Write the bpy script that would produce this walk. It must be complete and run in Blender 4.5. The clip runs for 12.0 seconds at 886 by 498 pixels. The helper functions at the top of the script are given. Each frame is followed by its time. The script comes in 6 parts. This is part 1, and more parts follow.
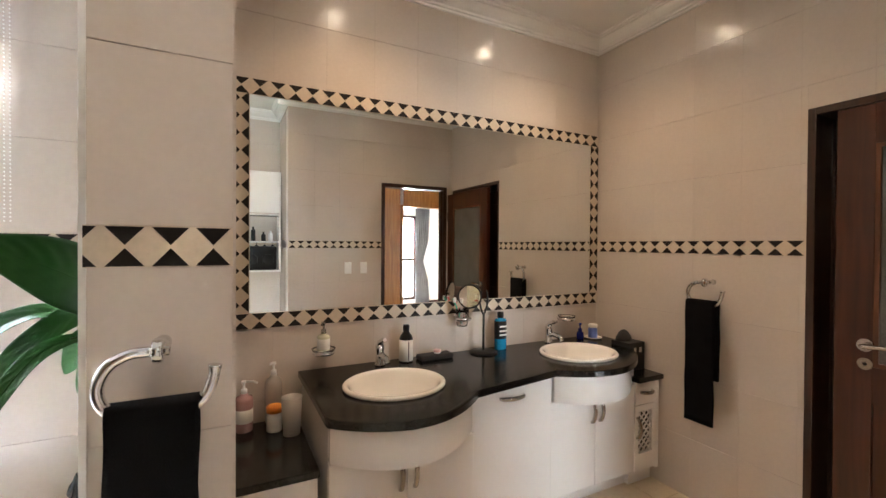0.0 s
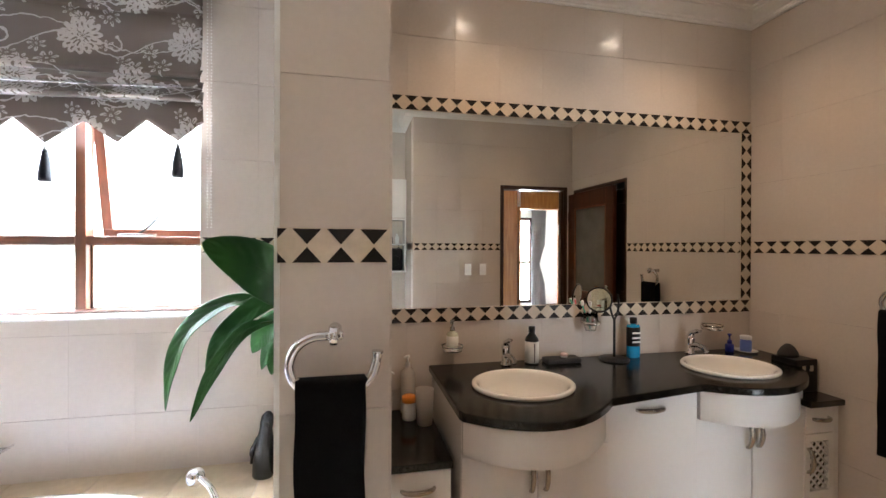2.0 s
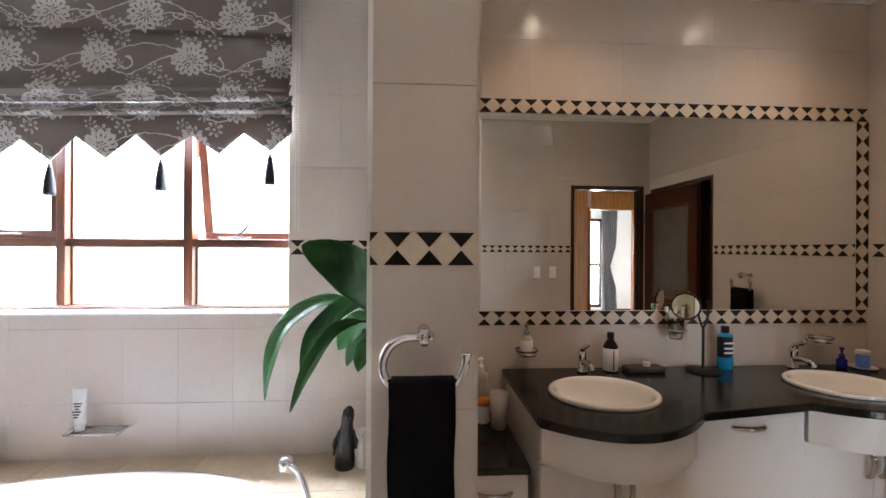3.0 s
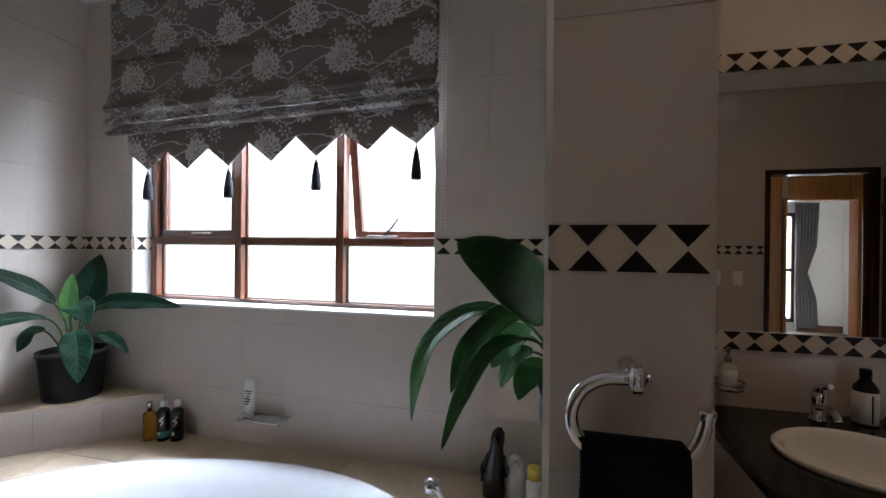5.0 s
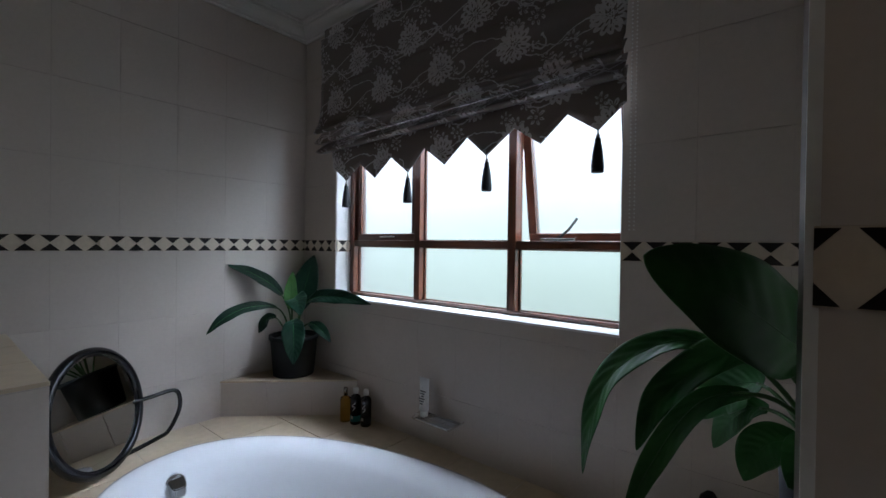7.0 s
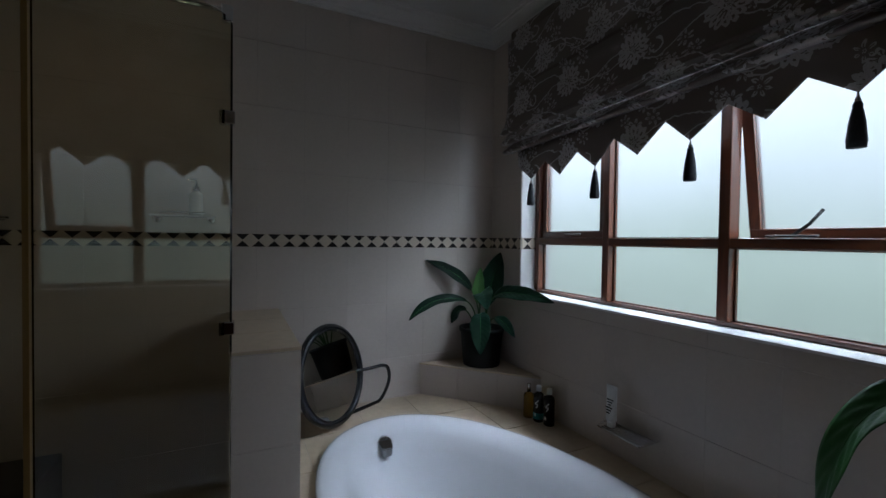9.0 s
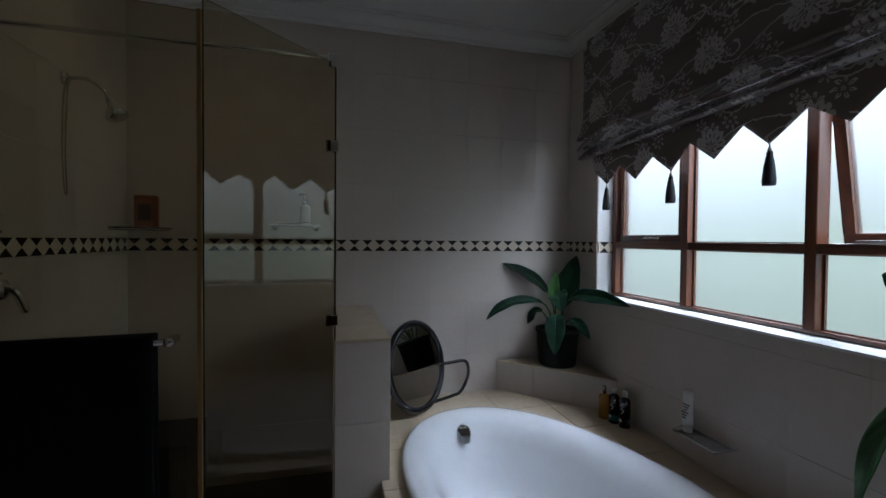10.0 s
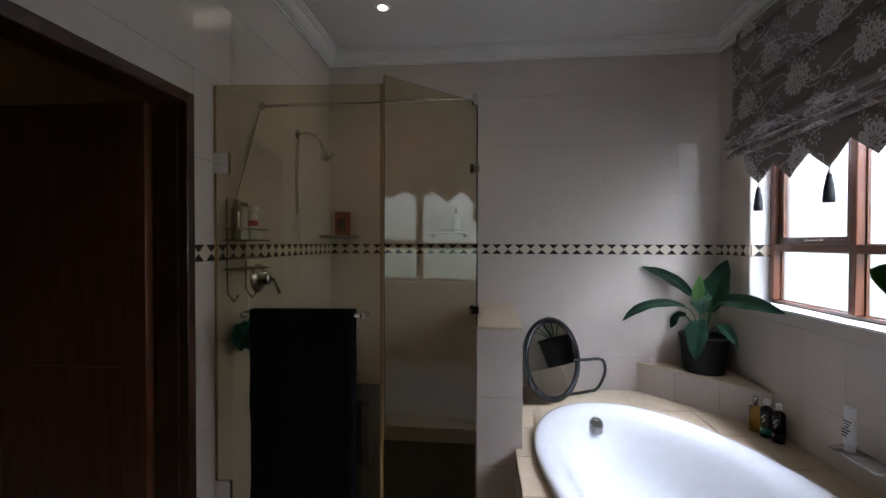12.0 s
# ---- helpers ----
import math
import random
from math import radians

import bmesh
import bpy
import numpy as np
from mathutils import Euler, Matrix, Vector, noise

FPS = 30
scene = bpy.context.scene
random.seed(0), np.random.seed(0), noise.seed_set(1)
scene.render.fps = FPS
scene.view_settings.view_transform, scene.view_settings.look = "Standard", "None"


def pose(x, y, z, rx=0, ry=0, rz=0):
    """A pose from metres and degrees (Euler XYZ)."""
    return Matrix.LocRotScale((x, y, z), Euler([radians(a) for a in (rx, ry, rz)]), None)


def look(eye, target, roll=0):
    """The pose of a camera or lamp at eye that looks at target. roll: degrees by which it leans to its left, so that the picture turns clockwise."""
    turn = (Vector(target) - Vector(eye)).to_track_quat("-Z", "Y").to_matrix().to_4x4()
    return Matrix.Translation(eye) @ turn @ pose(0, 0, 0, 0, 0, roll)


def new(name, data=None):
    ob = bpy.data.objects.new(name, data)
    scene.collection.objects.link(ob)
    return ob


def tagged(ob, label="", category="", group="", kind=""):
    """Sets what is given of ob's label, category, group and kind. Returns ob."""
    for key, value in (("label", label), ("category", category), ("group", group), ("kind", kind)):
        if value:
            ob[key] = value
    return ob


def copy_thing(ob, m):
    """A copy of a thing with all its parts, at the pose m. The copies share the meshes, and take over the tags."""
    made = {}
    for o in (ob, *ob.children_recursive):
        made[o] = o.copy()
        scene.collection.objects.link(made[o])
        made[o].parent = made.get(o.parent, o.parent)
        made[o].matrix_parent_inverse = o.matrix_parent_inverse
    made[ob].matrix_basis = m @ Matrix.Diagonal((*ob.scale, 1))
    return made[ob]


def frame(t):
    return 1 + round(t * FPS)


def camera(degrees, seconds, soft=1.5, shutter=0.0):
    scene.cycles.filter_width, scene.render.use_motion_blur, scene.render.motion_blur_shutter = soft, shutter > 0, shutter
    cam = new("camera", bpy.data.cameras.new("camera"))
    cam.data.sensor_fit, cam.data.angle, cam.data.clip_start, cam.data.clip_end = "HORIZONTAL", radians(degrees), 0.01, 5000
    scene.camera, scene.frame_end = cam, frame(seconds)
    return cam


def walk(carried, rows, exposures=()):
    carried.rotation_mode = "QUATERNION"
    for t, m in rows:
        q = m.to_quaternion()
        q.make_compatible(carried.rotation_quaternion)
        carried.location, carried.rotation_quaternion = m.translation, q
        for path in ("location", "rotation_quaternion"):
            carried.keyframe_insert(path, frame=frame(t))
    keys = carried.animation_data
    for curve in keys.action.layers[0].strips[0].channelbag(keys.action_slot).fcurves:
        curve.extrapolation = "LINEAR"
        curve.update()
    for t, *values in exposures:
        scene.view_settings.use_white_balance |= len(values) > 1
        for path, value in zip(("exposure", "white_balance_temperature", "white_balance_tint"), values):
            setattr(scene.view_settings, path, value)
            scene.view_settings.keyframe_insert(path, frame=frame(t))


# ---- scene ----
cam = camera(92.4, 12.0)
PATH = [
    (0, (2.733, 1.253, 1.425), (3.647, 3.031, 1.406), 0.4),
    (0.5, (2.713, 1.255, 1.424), (3.516, 3.087, 1.406), 0.4),
    (1, (2.693, 1.257, 1.423), (3.379, 3.135, 1.406), 0.3),
    (1.5, (2.68, 1.25, 1.418), (3.23, 3.172, 1.406), 0.3),
    (2, (2.661, 1.254, 1.415), (3.081, 3.21, 1.407), 0.2),
    (2.5, (2.63, 1.267, 1.413), (2.917, 3.246, 1.411), 0.2),
    (3, (2.603, 1.26, 1.418), (2.734, 3.256, 1.417), 0.3),
    (3.2, (2.596, 1.262, 1.418), (2.662, 3.26, 1.42), 0.3),
    (5, (2.501, 1.516, 1.416), (2.009, 3.454, 1.409), 0.6),
    (5.5, (2.476, 1.565, 1.425), (1.792, 3.444, 1.415), 0.6),
    (6, (2.468, 1.596, 1.423), (1.6, 3.397, 1.419), 0.7),
    (6.5, (2.468, 1.644, 1.43), (1.42, 3.348, 1.418), 0.7),
    (7, (2.475, 1.7, 1.434), (1.22, 3.257, 1.417), 0.8),
    (9, (2.499, 1.719, 1.437), (0.701, 2.595, 1.395), 0.8),
    (9.5, (2.579, 1.7, 1.444), (0.703, 2.39, 1.4), 0.7),
    (10, (2.682, 1.687, 1.461), (0.749, 2.197, 1.418), 0.5),
    (10.5, (2.765, 1.684, 1.472), (0.796, 2.032, 1.431), 0.4),
    (11, (2.856, 1.726, 1.478), (0.862, 1.88, 1.441), 0.2),
    (11.5, (2.939, 1.756, 1.47), (0.939, 1.728, 1.441), 0.2),
    (12, (3.035, 1.742, 1.464), (1.045, 1.547, 1.436), 0.1),
]
EXPOSURES = [(0, 0.9, 6260, 14), (1.5, 0.72, 6180, 15), (2.5, 0.42, 6080, 17), (3.2, 0.1, 6000, 18), (5, -1.45, 5900, 16), (6.5, -2.45, 5720, 14), (7, -2.75, 5700, 13), (9, -3.4, 5680, 12), (10.5, -2.95, 5750, 13), (11.3, -2.4, 5880, 15), (12, -1.95, 6000, 18)]
walk(cam, [(t, look(eye, target, roll)) for t, eye, target, roll in PATH], EXPOSURES)

# ---- world and lights ----
world = bpy.data.worlds.new("sky")
scene.world = world
world.use_nodes = True
wn = world.node_tree
sky = wn.nodes.new("ShaderNodeTexSky")
sky.sky_type, sky.sun_disc = "NISHITA", False
sky.sun_elevation, sky.sun_rotation = radians(50), radians(-20)
wn.links.new(sky.outputs[0], wn.nodes["Background"].inputs[0])
wn.nodes["Background"].inputs[1].default_value = 0.1
sun = new("sun", bpy.data.lights.new("sun", "SUN"))
sun.data.energy, sun.data.angle, sun.data.color = 1.0, radians(15), (1.0, 0.96, 0.9)
sun.matrix_world = look((1, 9, 8), (1, 3, 1))

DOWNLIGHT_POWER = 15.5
DAYLIGHT = 300.0

# ---- plan ----
WEST, EAST, SOUTH, NORTH = -0.05, 5.085, 0.59, 3.345
VANITY, NIB_Y, NIB_X = 3.44, 1.24, 3.28
CEIL, CORNICE, THICK = 2.86, 2.765, 0.115
BAND0, BAND1, TILE_W = 1.385, 1.458, 0.25
DECK, COUNTER = 0.43, 0.80


# ---- materials ----
def material(name, color, rough=0.5, metal=0.0, grain=(40, 0.04), stain=(3, 0.05), bump=0.0, spec=0.5, random_shade=0.0, coat=0.0):
    """Painted, tiled or cast surface: colour broken up at two scales, with fine relief."""
    m = bpy.data.materials.new(name)
    m.use_nodes = True
    n, l = m.node_tree.nodes, m.node_tree.links
    p = n["Principled BSDF"]
    p.inputs["Roughness"].default_value, p.inputs["Metallic"].default_value = rough, metal
    p.inputs["Specular IOR Level"].default_value = spec
    p.inputs["Coat Weight"].default_value = coat
    tc = n.new("ShaderNodeNewGeometry")
    last = None
    for scale, amount in (grain, stain):
        t = n.new("ShaderNodeTexNoise")
        t.inputs["Scale"].default_value, t.inputs["Detail"].default_value = scale, 5
        l.new(tc.outputs["Position"], t.inputs["Vector"])
        r = n.new("ShaderNodeMapRange")
        r.inputs["From Min"].default_value, r.inputs["From Max"].default_value = 0.3, 0.7
        r.inputs["To Min"].default_value, r.inputs["To Max"].default_value = 1 - amount, 1 + amount
        l.new(t.outputs[0], r.inputs["Value"])
        if last is None:
            last = r
            fine = t
        else:
            mu = n.new("ShaderNodeMath")
            mu.operation = "MULTIPLY"
            l.new(last.outputs[0], mu.inputs[0]), l.new(r.outputs[0], mu.inputs[1])
            last = mu
    if random_shade:
        oi = n.new("ShaderNodeObjectInfo")
        r = n.new("ShaderNodeMapRange")
        r.inputs["To Min"].default_value, r.inputs["To Max"].default_value = 1 - random_shade, 1 + random_shade
        l.new(oi.outputs["Random"], r.inputs["Value"])
        mu = n.new("ShaderNodeMath")
        mu.operation = "MULTIPLY"
        l.new(last.outputs[0], mu.inputs[0]), l.new(r.outputs[0], mu.inputs[1])
        last = mu
    vm = n.new("ShaderNodeVectorMath")
    vm.operation = "SCALE"
    vm.inputs[0].default_value = color[:3]
    l.new(last.outputs[0], vm.inputs["Scale"])
    l.new(vm.outputs[0], p.inputs["Base Color"])
    if bump:
        b = n.new("ShaderNodeBump")
        b.inputs["Strength"].default_value, b.inputs["Distance"].default_value = bump, 0.002
        l.new(fine.outputs[0], b.inputs["Height"])
        l.new(b.outputs[0], p.inputs["Normal"])
    return m


def wood_material(name, dark, light, axis="Z", rough=0.3):
    m = bpy.data.materials.new(name)
    m.use_nodes = True
    n, l = m.node_tree.nodes, m.node_tree.links
    p = n["Principled BSDF"]
    p.inputs["Roughness"].default_value = rough
    p.inputs["Coat Weight"].default_value = 0.3
    p.inputs["Coat Roughness"].default_value = 0.15
    g = n.new("ShaderNodeNewGeometry")
    mp = n.new("ShaderNodeMapping")
    mp.inputs["Scale"].default_value = {"Z": (22, 22, 1.6), "X": (1.6, 22, 22), "Y": (22, 1.6, 22)}[axis]
    t = n.new("ShaderNodeTexNoise")
    t.inputs["Scale"].default_value, t.inputs["Detail"].default_value, t.inputs["Distortion"].default_value = 1.6, 8, 0.8
    r = n.new("ShaderNodeValToRGB")
    r.color_ramp.elements[0].position, r.color_ramp.elements[1].position = 0.32, 0.68
    r.color_ramp.elements[0].color, r.color_ramp.elements[1].color = (*dark, 1), (*light, 1)
    l.new(g.outputs["Position"], mp.inputs[0]), l.new(mp.outputs[0], t.inputs[0])
    l.new(t.outputs[0], r.inputs[0]), l.new(r.outputs[0], p.inputs["Base Color"])
    b = n.new("ShaderNodeBump")
    b.inputs["Strength"].default_value, b.inputs["Distance"].default_value = 0.2, 0.001
    l.new(t.outputs[0], b.inputs["Height"]), l.new(b.outputs[0], p.inputs["Normal"])
    return m


def glass_material(name, color=(1, 1, 1), rough=0.0, ior=1.45, clear=1.0):
    m = bpy.data.materials.new(name)
    m.use_nodes = True
    p = m.node_tree.nodes["Principled BSDF"]
    p.inputs["Base Color"].default_value = (*color, 1)
    p.inputs["Transmission Weight"].default_value, p.inputs["Roughness"].default_value, p.inputs["IOR"].default_value = clear, rough, ior
    return m


def chrome_material(name, color=(0.75, 0.76, 0.78), rough=0.06):
    return material(name, color, rough, 1.0, (30, 0.03), (4, 0.03))


M_TILE = material("cream_wall_tile", (0.57, 0.505, 0.45), 0.22, 0, (60, 0.02), (2.5, 0.03), 0.02, 0.5, 0.004)
M_GROUT = material("cream_grout", (0.54, 0.478, 0.424), 0.8, 0, (90, 0.08), (4, 0.08), 0.1)
M_BORDER = material("sand_border_tile", (0.58, 0.49, 0.38), 0.35, 0, (70, 0.05), (6, 0.05), 0.04)
M_INLAY = material("black_border_inlay", (0.010, 0.007, 0.006), 0.4, 0, (80, 0.1), (8, 0.1), 0.03, 0.25)
M_PAINT = material("white_ceiling_paint", (0.78, 0.77, 0.75), 0.7, 0, (80, 0.015), (1.5, 0.03), 0.05)
M_REVEAL = material("white_reveal_paint", (0.78, 0.77, 0.76), 0.35, 0, (60, 0.02), (3, 0.03), 0.03)
M_PLASTER = material("plain_plaster", (0.6, 0.55, 0.47), 0.8, 0, (40, 0.04), (1.5, 0.05), 0.1)
# Ochre puts the toilet room's warm light into plain plaster.
M_WARMLIT = material("warm_lit_plaster", (0.5, 0.33, 0.18), 0.8, 0, (40, 0.04), (1.5, 0.05), 0.1)
M_FLOOR = material("cream_floor_tile", (0.6, 0.5, 0.37), 0.3, 0, (30, 0.06), (4, 0.08), 0.05, 0.5, 0.04)
M_DECK = material("sand_deck_tile", (0.52, 0.42, 0.295), 0.3, 0, (25, 0.06), (4, 0.07), 0.05, 0.5, 0.04)
M_DARKFLOOR = material("dark_shower_tile", (0.014, 0.0115, 0.010), 0.35, 0, (30, 0.2), (4, 0.15), 0.05)
M_WHITE = material("white_lacquer", (0.78, 0.77, 0.76), 0.25, 0, (50, 0.01), (3, 0.02), 0.0, 0.5, 0.0, 0.3)
M_PORCELAIN = material("white_porcelain", (0.82, 0.81, 0.79), 0.08, 0, (20, 0.01), (3, 0.015), 0.0, 0.6, 0.0, 0.5)
# White acrylic; its slight blue stands in for reflected daylight.
M_ACRYLIC = material("white_bath_acrylic", (0.84, 0.855, 0.89), 0.1, 0, (20, 0.01), (2, 0.015), 0.0, 0.5, 0.0, 0.5)
M_CHROME = chrome_material("chrome")
M_NICKEL = chrome_material("brushed_nickel", (0.5, 0.48, 0.45), 0.25)
M_TOWEL = material("black_terry", (0.006, 0.006, 0.007), 1.0, 0, (600, 0.35), (12, 0.2), 0.5, 0.05)
# Meranti tone also carries the darkness of bars against the bright window.
M_MERANTI = wood_material("meranti_wood", (0.042, 0.0115, 0.005), (0.10, 0.029, 0.011))
M_MERANTI_X = wood_material("meranti_wood_across", (0.042, 0.0115, 0.005), (0.10, 0.029, 0.011), "X")
M_DARKWOOD = wood_material("dark_door_wood", (0.06, 0.02, 0.009), (0.14, 0.045, 0.017))
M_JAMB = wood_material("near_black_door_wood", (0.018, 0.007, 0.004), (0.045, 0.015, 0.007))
M_OAK = wood_material("honey_oak", (0.40, 0.15, 0.032), (0.57, 0.25, 0.06))
# The bronze tint also stands in for dimmer light inside the shower.
M_GLASS = glass_material("shower_dimming_glass", (0.74, 0.69, 0.53))
M_FROST = glass_material("frosted_glass", (0.96, 0.98, 0.97), 0.35)
M_BLACK = material("black_plastic", (0.007, 0.007, 0.008), 0.35, 0, (60, 0.1), (6, 0.1), 0.0, 0.3)
M_GLOSSBLACK = material("glossy_black_lacquer", (0.004, 0.004, 0.005), 0.1, 0, (60, 0.1), (6, 0.1), 0.0, 0.45)
M_BLACKWIRE = material("black_wire", (0.008, 0.008, 0.009), 0.4, 0.0, (60, 0.1), (6, 0.1), 0.0, 0.3)
M_EDGE = material("satin_aluminium", (0.75, 0.74, 0.72), 0.4, 0.6, (40, 0.03), (5, 0.04))
M_WHITEPL = material("white_plastic", (0.8, 0.8, 0.79), 0.35)
M_SEAL = material("amber_glass_seal", (0.24, 0.145, 0.045), 0.4)


def mirror_material():
    m = bpy.data.materials.new("silvered_mirror")
    m.use_nodes = True
    p = m.node_tree.nodes["Principled BSDF"]
    p.inputs["Base Color"].default_value = (0.86, 0.88, 0.86, 1)
    p.inputs["Metallic"].default_value, p.inputs["Roughness"].default_value = 1, 0.0
    return m


M_MIRROR = mirror_material()


def granite_material():
    m = material("black_granite", (0.009, 0.009, 0.009), 0.18, 0, (400, 0.9), (60, 0.4), 0.0, 0.35)
    return m


M_GRANITE = granite_material()


def emission(name, color, strength):
    m = bpy.data.materials.new(name)
    m.use_nodes = True
    n, l = m.node_tree.nodes, m.node_tree.links
    e = n.new("ShaderNodeEmission")
    e.inputs[0].default_value, e.inputs[1].default_value = (*color, 1), strength
    l.new(e.outputs[0], n["Material Output"].inputs[0])
    return m


# ---- mesh helpers ----
def add_box(bm, x0, y0, z0, x1, y1, z1, bevel=0.0):
    vs = [bm.verts.new((x, y, z)) for x in (x0, x1) for y in (y0, y1) for z in (z0, z1)]
    fs = [bm.faces.new([vs[i] for i in f]) for f in ((0, 1, 3, 2), (4, 6, 7, 5), (0, 4, 5, 1), (2, 3, 7, 6), (0, 2, 6, 4), (1, 5, 7, 3))]
    if bevel:
        es = list({e for f in fs for e in f.edges})
        bmesh.ops.bevel(bm, geom=es, offset=bevel, segments=2, affect="EDGES", profile=0.5)
    return bm


def boxed(*a, bevel=0.0):
    return add_box(bmesh.new(), *a, bevel=bevel)


def add_lathe(bm, centre, profile, seg=24, sx=1.0, sy=1.0, axis="Z"):
    """Turns (radius, height) rows round an upright axis; radius 0 closes the end."""
    cx, cy, cz = centre
    rings = []
    for r, h in profile:
        ring = []
        for i in range(1 if r < 1e-6 else seg):
            a = 2 * math.pi * i / seg
            u, v = r * sx * math.cos(a), r * sy * math.sin(a)
            p = {"Z": (u, v, h), "Y": (u, -h, v), "X": (h, u, v)}[axis]
            ring.append(bm.verts.new((cx + p[0], cy + p[1], cz + p[2])))
        rings.append(ring)
    for a, b in zip(rings, rings[1:]):
        for i in range(seg):
            j = (i + 1) % seg
            if len(a) == 1 and len(b) > 1:
                f = bm.faces.new((a[0], b[i], b[j]))
            elif len(b) == 1 and len(a) > 1:
                f = bm.faces.new((a[i], a[j], b[0]))
            elif len(a) > 1:
                f = bm.faces.new((a[i], a[j], b[j], b[i]))
            f.smooth = True
    for ring, flip in ((rings[0], True), (rings[-1], False)):
        if len(ring) > 1:
            bm.faces.new(ring[::-1] if flip else ring)
    bmesh.ops.recalc_face_normals(bm, faces=bm.faces)
    return bm


def lathe(centre, profile, seg=24, sx=1.0, sy=1.0, axis="Z"):
    return add_lathe(bmesh.new(), centre, profile, seg, sx, sy, axis)


def add_tube(bm, pts, r, seg=10, closed=False):
    """A round bar along a row of points; r is one radius or one for each point."""
    pts = [Vector(p) for p in pts]
    n = len(pts)
    rs = r if isinstance(r, (list, tuple)) else [r] * n
    rings, prev = [], None
    for i, p in enumerate(pts):
        if closed:
            d = pts[(i + 1) % n] - pts[i - 1]
        else:
            d = pts[min(i + 1, n - 1)] - pts[max(i - 1, 0)]
        d.normalize()
        if prev is None:
            u = d.orthogonal().normalized()
        else:
            u = (prev - d * prev.dot(d)).normalized()
        prev = u
        v = d.cross(u)
        rings.append([bm.verts.new(p + rs[i] * (math.cos(2 * math.pi * k / seg) * u + math.sin(2 * math.pi * k / seg) * v)) for k in range(seg)])
    pairs = list(zip(rings, rings[1:])) + ([(rings[-1], rings[0])] if closed else [])
    for a, b in pairs:
        for k in range(seg):
            bm.faces.new((a[k], a[(k + 1) % seg], b[(k + 1) % seg], b[k])).smooth = True
    if not closed:
        bm.faces.new(rings[0][::-1]), bm.faces.new(rings[-1])
    bmesh.ops.recalc_face_normals(bm, faces=bm.faces)
    return bm


def tube(pts, r, seg=10, closed=False):
    return add_tube(bmesh.new(), pts, r, seg, closed)


def curve_points(ctrl, n=24):
    """Points on a smooth line through the given ones."""
    c = [Vector(p) for p in ctrl]
    c = [2 * c[0] - c[1]] + c + [2 * c[-1] - c[-2]]
    out = []
    segs = len(c) - 3
    for k in range(n + 1):
        t = k / n * segs
        i = min(int(t), segs - 1)
        t -= i
        a, b, d, e = c[i:i + 4]
        out.append(0.5 * (2 * b + (d - a) * t + (2 * a - 5 * b + 4 * d - e) * t * t + (3 * b - a - 3 * d + e) * t ** 3))
    return out


def add_prism(bm, outline, z0, z1, bevel=0.0):
    lo = [bm.verts.new((x, y, z0)) for x, y in outline]
    hi = [bm.verts.new((x, y, z1)) for x, y in outline]
    n = len(outline)
    for i in range(n):
        bm.faces.new((lo[i], lo[(i + 1) % n], hi[(i + 1) % n], hi[i]))
    top, bot = bm.faces.new(hi), bm.faces.new(lo[::-1])
    bmesh.ops.recalc_face_normals(bm, faces=bm.faces)
    if bevel:
        bmesh.ops.bevel(bm, geom=list(set(top.edges) | set(bot.edges)), offset=bevel, segments=2, affect="EDGES", profile=0.5)
    return bm


def prism(outline, z0, z1, bevel=0.0):
    return add_prism(bmesh.new(), outline, z0, z1, bevel)


def add_torus(bm, centre, R, r, normal=(0, 0, 1), seg=40, sub=10):
    nrm = Vector(normal).normalized()
    u = nrm.orthogonal().normalized()
    v = nrm.cross(u)
    c = Vector(centre)
    return add_tube(bm, [c + R * (math.cos(2 * math.pi * i / seg) * u + math.sin(2 * math.pi * i / seg) * v) for i in range(seg)], r, sub, True)


# ---- object helpers ----
def thing(name, base=(0, 0, 0), label="", category="", group="", kind=""):
    ob = new(name)
    ob.location = base
    ob.empty_display_size = 0.05
    return tagged(ob, label, category, group, kind)


def origin(ob):
    o = Vector((0, 0, 0))
    while ob is not None:
        o += ob.location
        ob = ob.parent
    return o


def mesh_of(name, bm, mat):
    me = bpy.data.meshes.new(name)
    bm.to_mesh(me)
    bm.free()
    me.materials.append(mat)
    return me


def part(name, bm, mat, parent, label=""):
    """Links a bmesh, drawn in the room's own coordinates, as one mesh under parent."""
    bmesh.ops.translate(bm, verts=bm.verts, vec=-origin(parent))
    ob = new(name, mesh_of(name, bm, mat))
    ob.parent = parent
    return tagged(ob, label)


def single(name, bm, mat, label="", category="", group="", kind=""):
    return tagged(new(name, mesh_of(name, bm, mat)), label, category, group, kind)


# ---- walls ----
def minus(rect, hole):
    a0, b0, a1, b1 = rect
    c0, d0, c1, d1 = hole
    if c0 >= a1 or c1 <= a0 or d0 >= b1 or d1 <= b0:
        return [rect]
    out = []
    if c0 > a0:
        out.append((a0, b0, c0, b1))
    if c1 < a1:
        out.append((c1, b0, a1, b1))
    lo, hi = max(a0, c0), min(a1, c1)
    if d0 > b0:
        out.append((lo, b0, hi, d0))
    if d1 < b1:
        out.append((lo, d1, hi, b1))
    return out


def cut(rects, holes):
    for h in holes:
        rects = [q for r in rects for q in minus(r, h)]
    return rects


ROWS_Z = [0.0, 0.335, 0.685, 1.035, BAND0, BAND1, 1.808, 2.158, 2.508, CEIL]
TILES = []


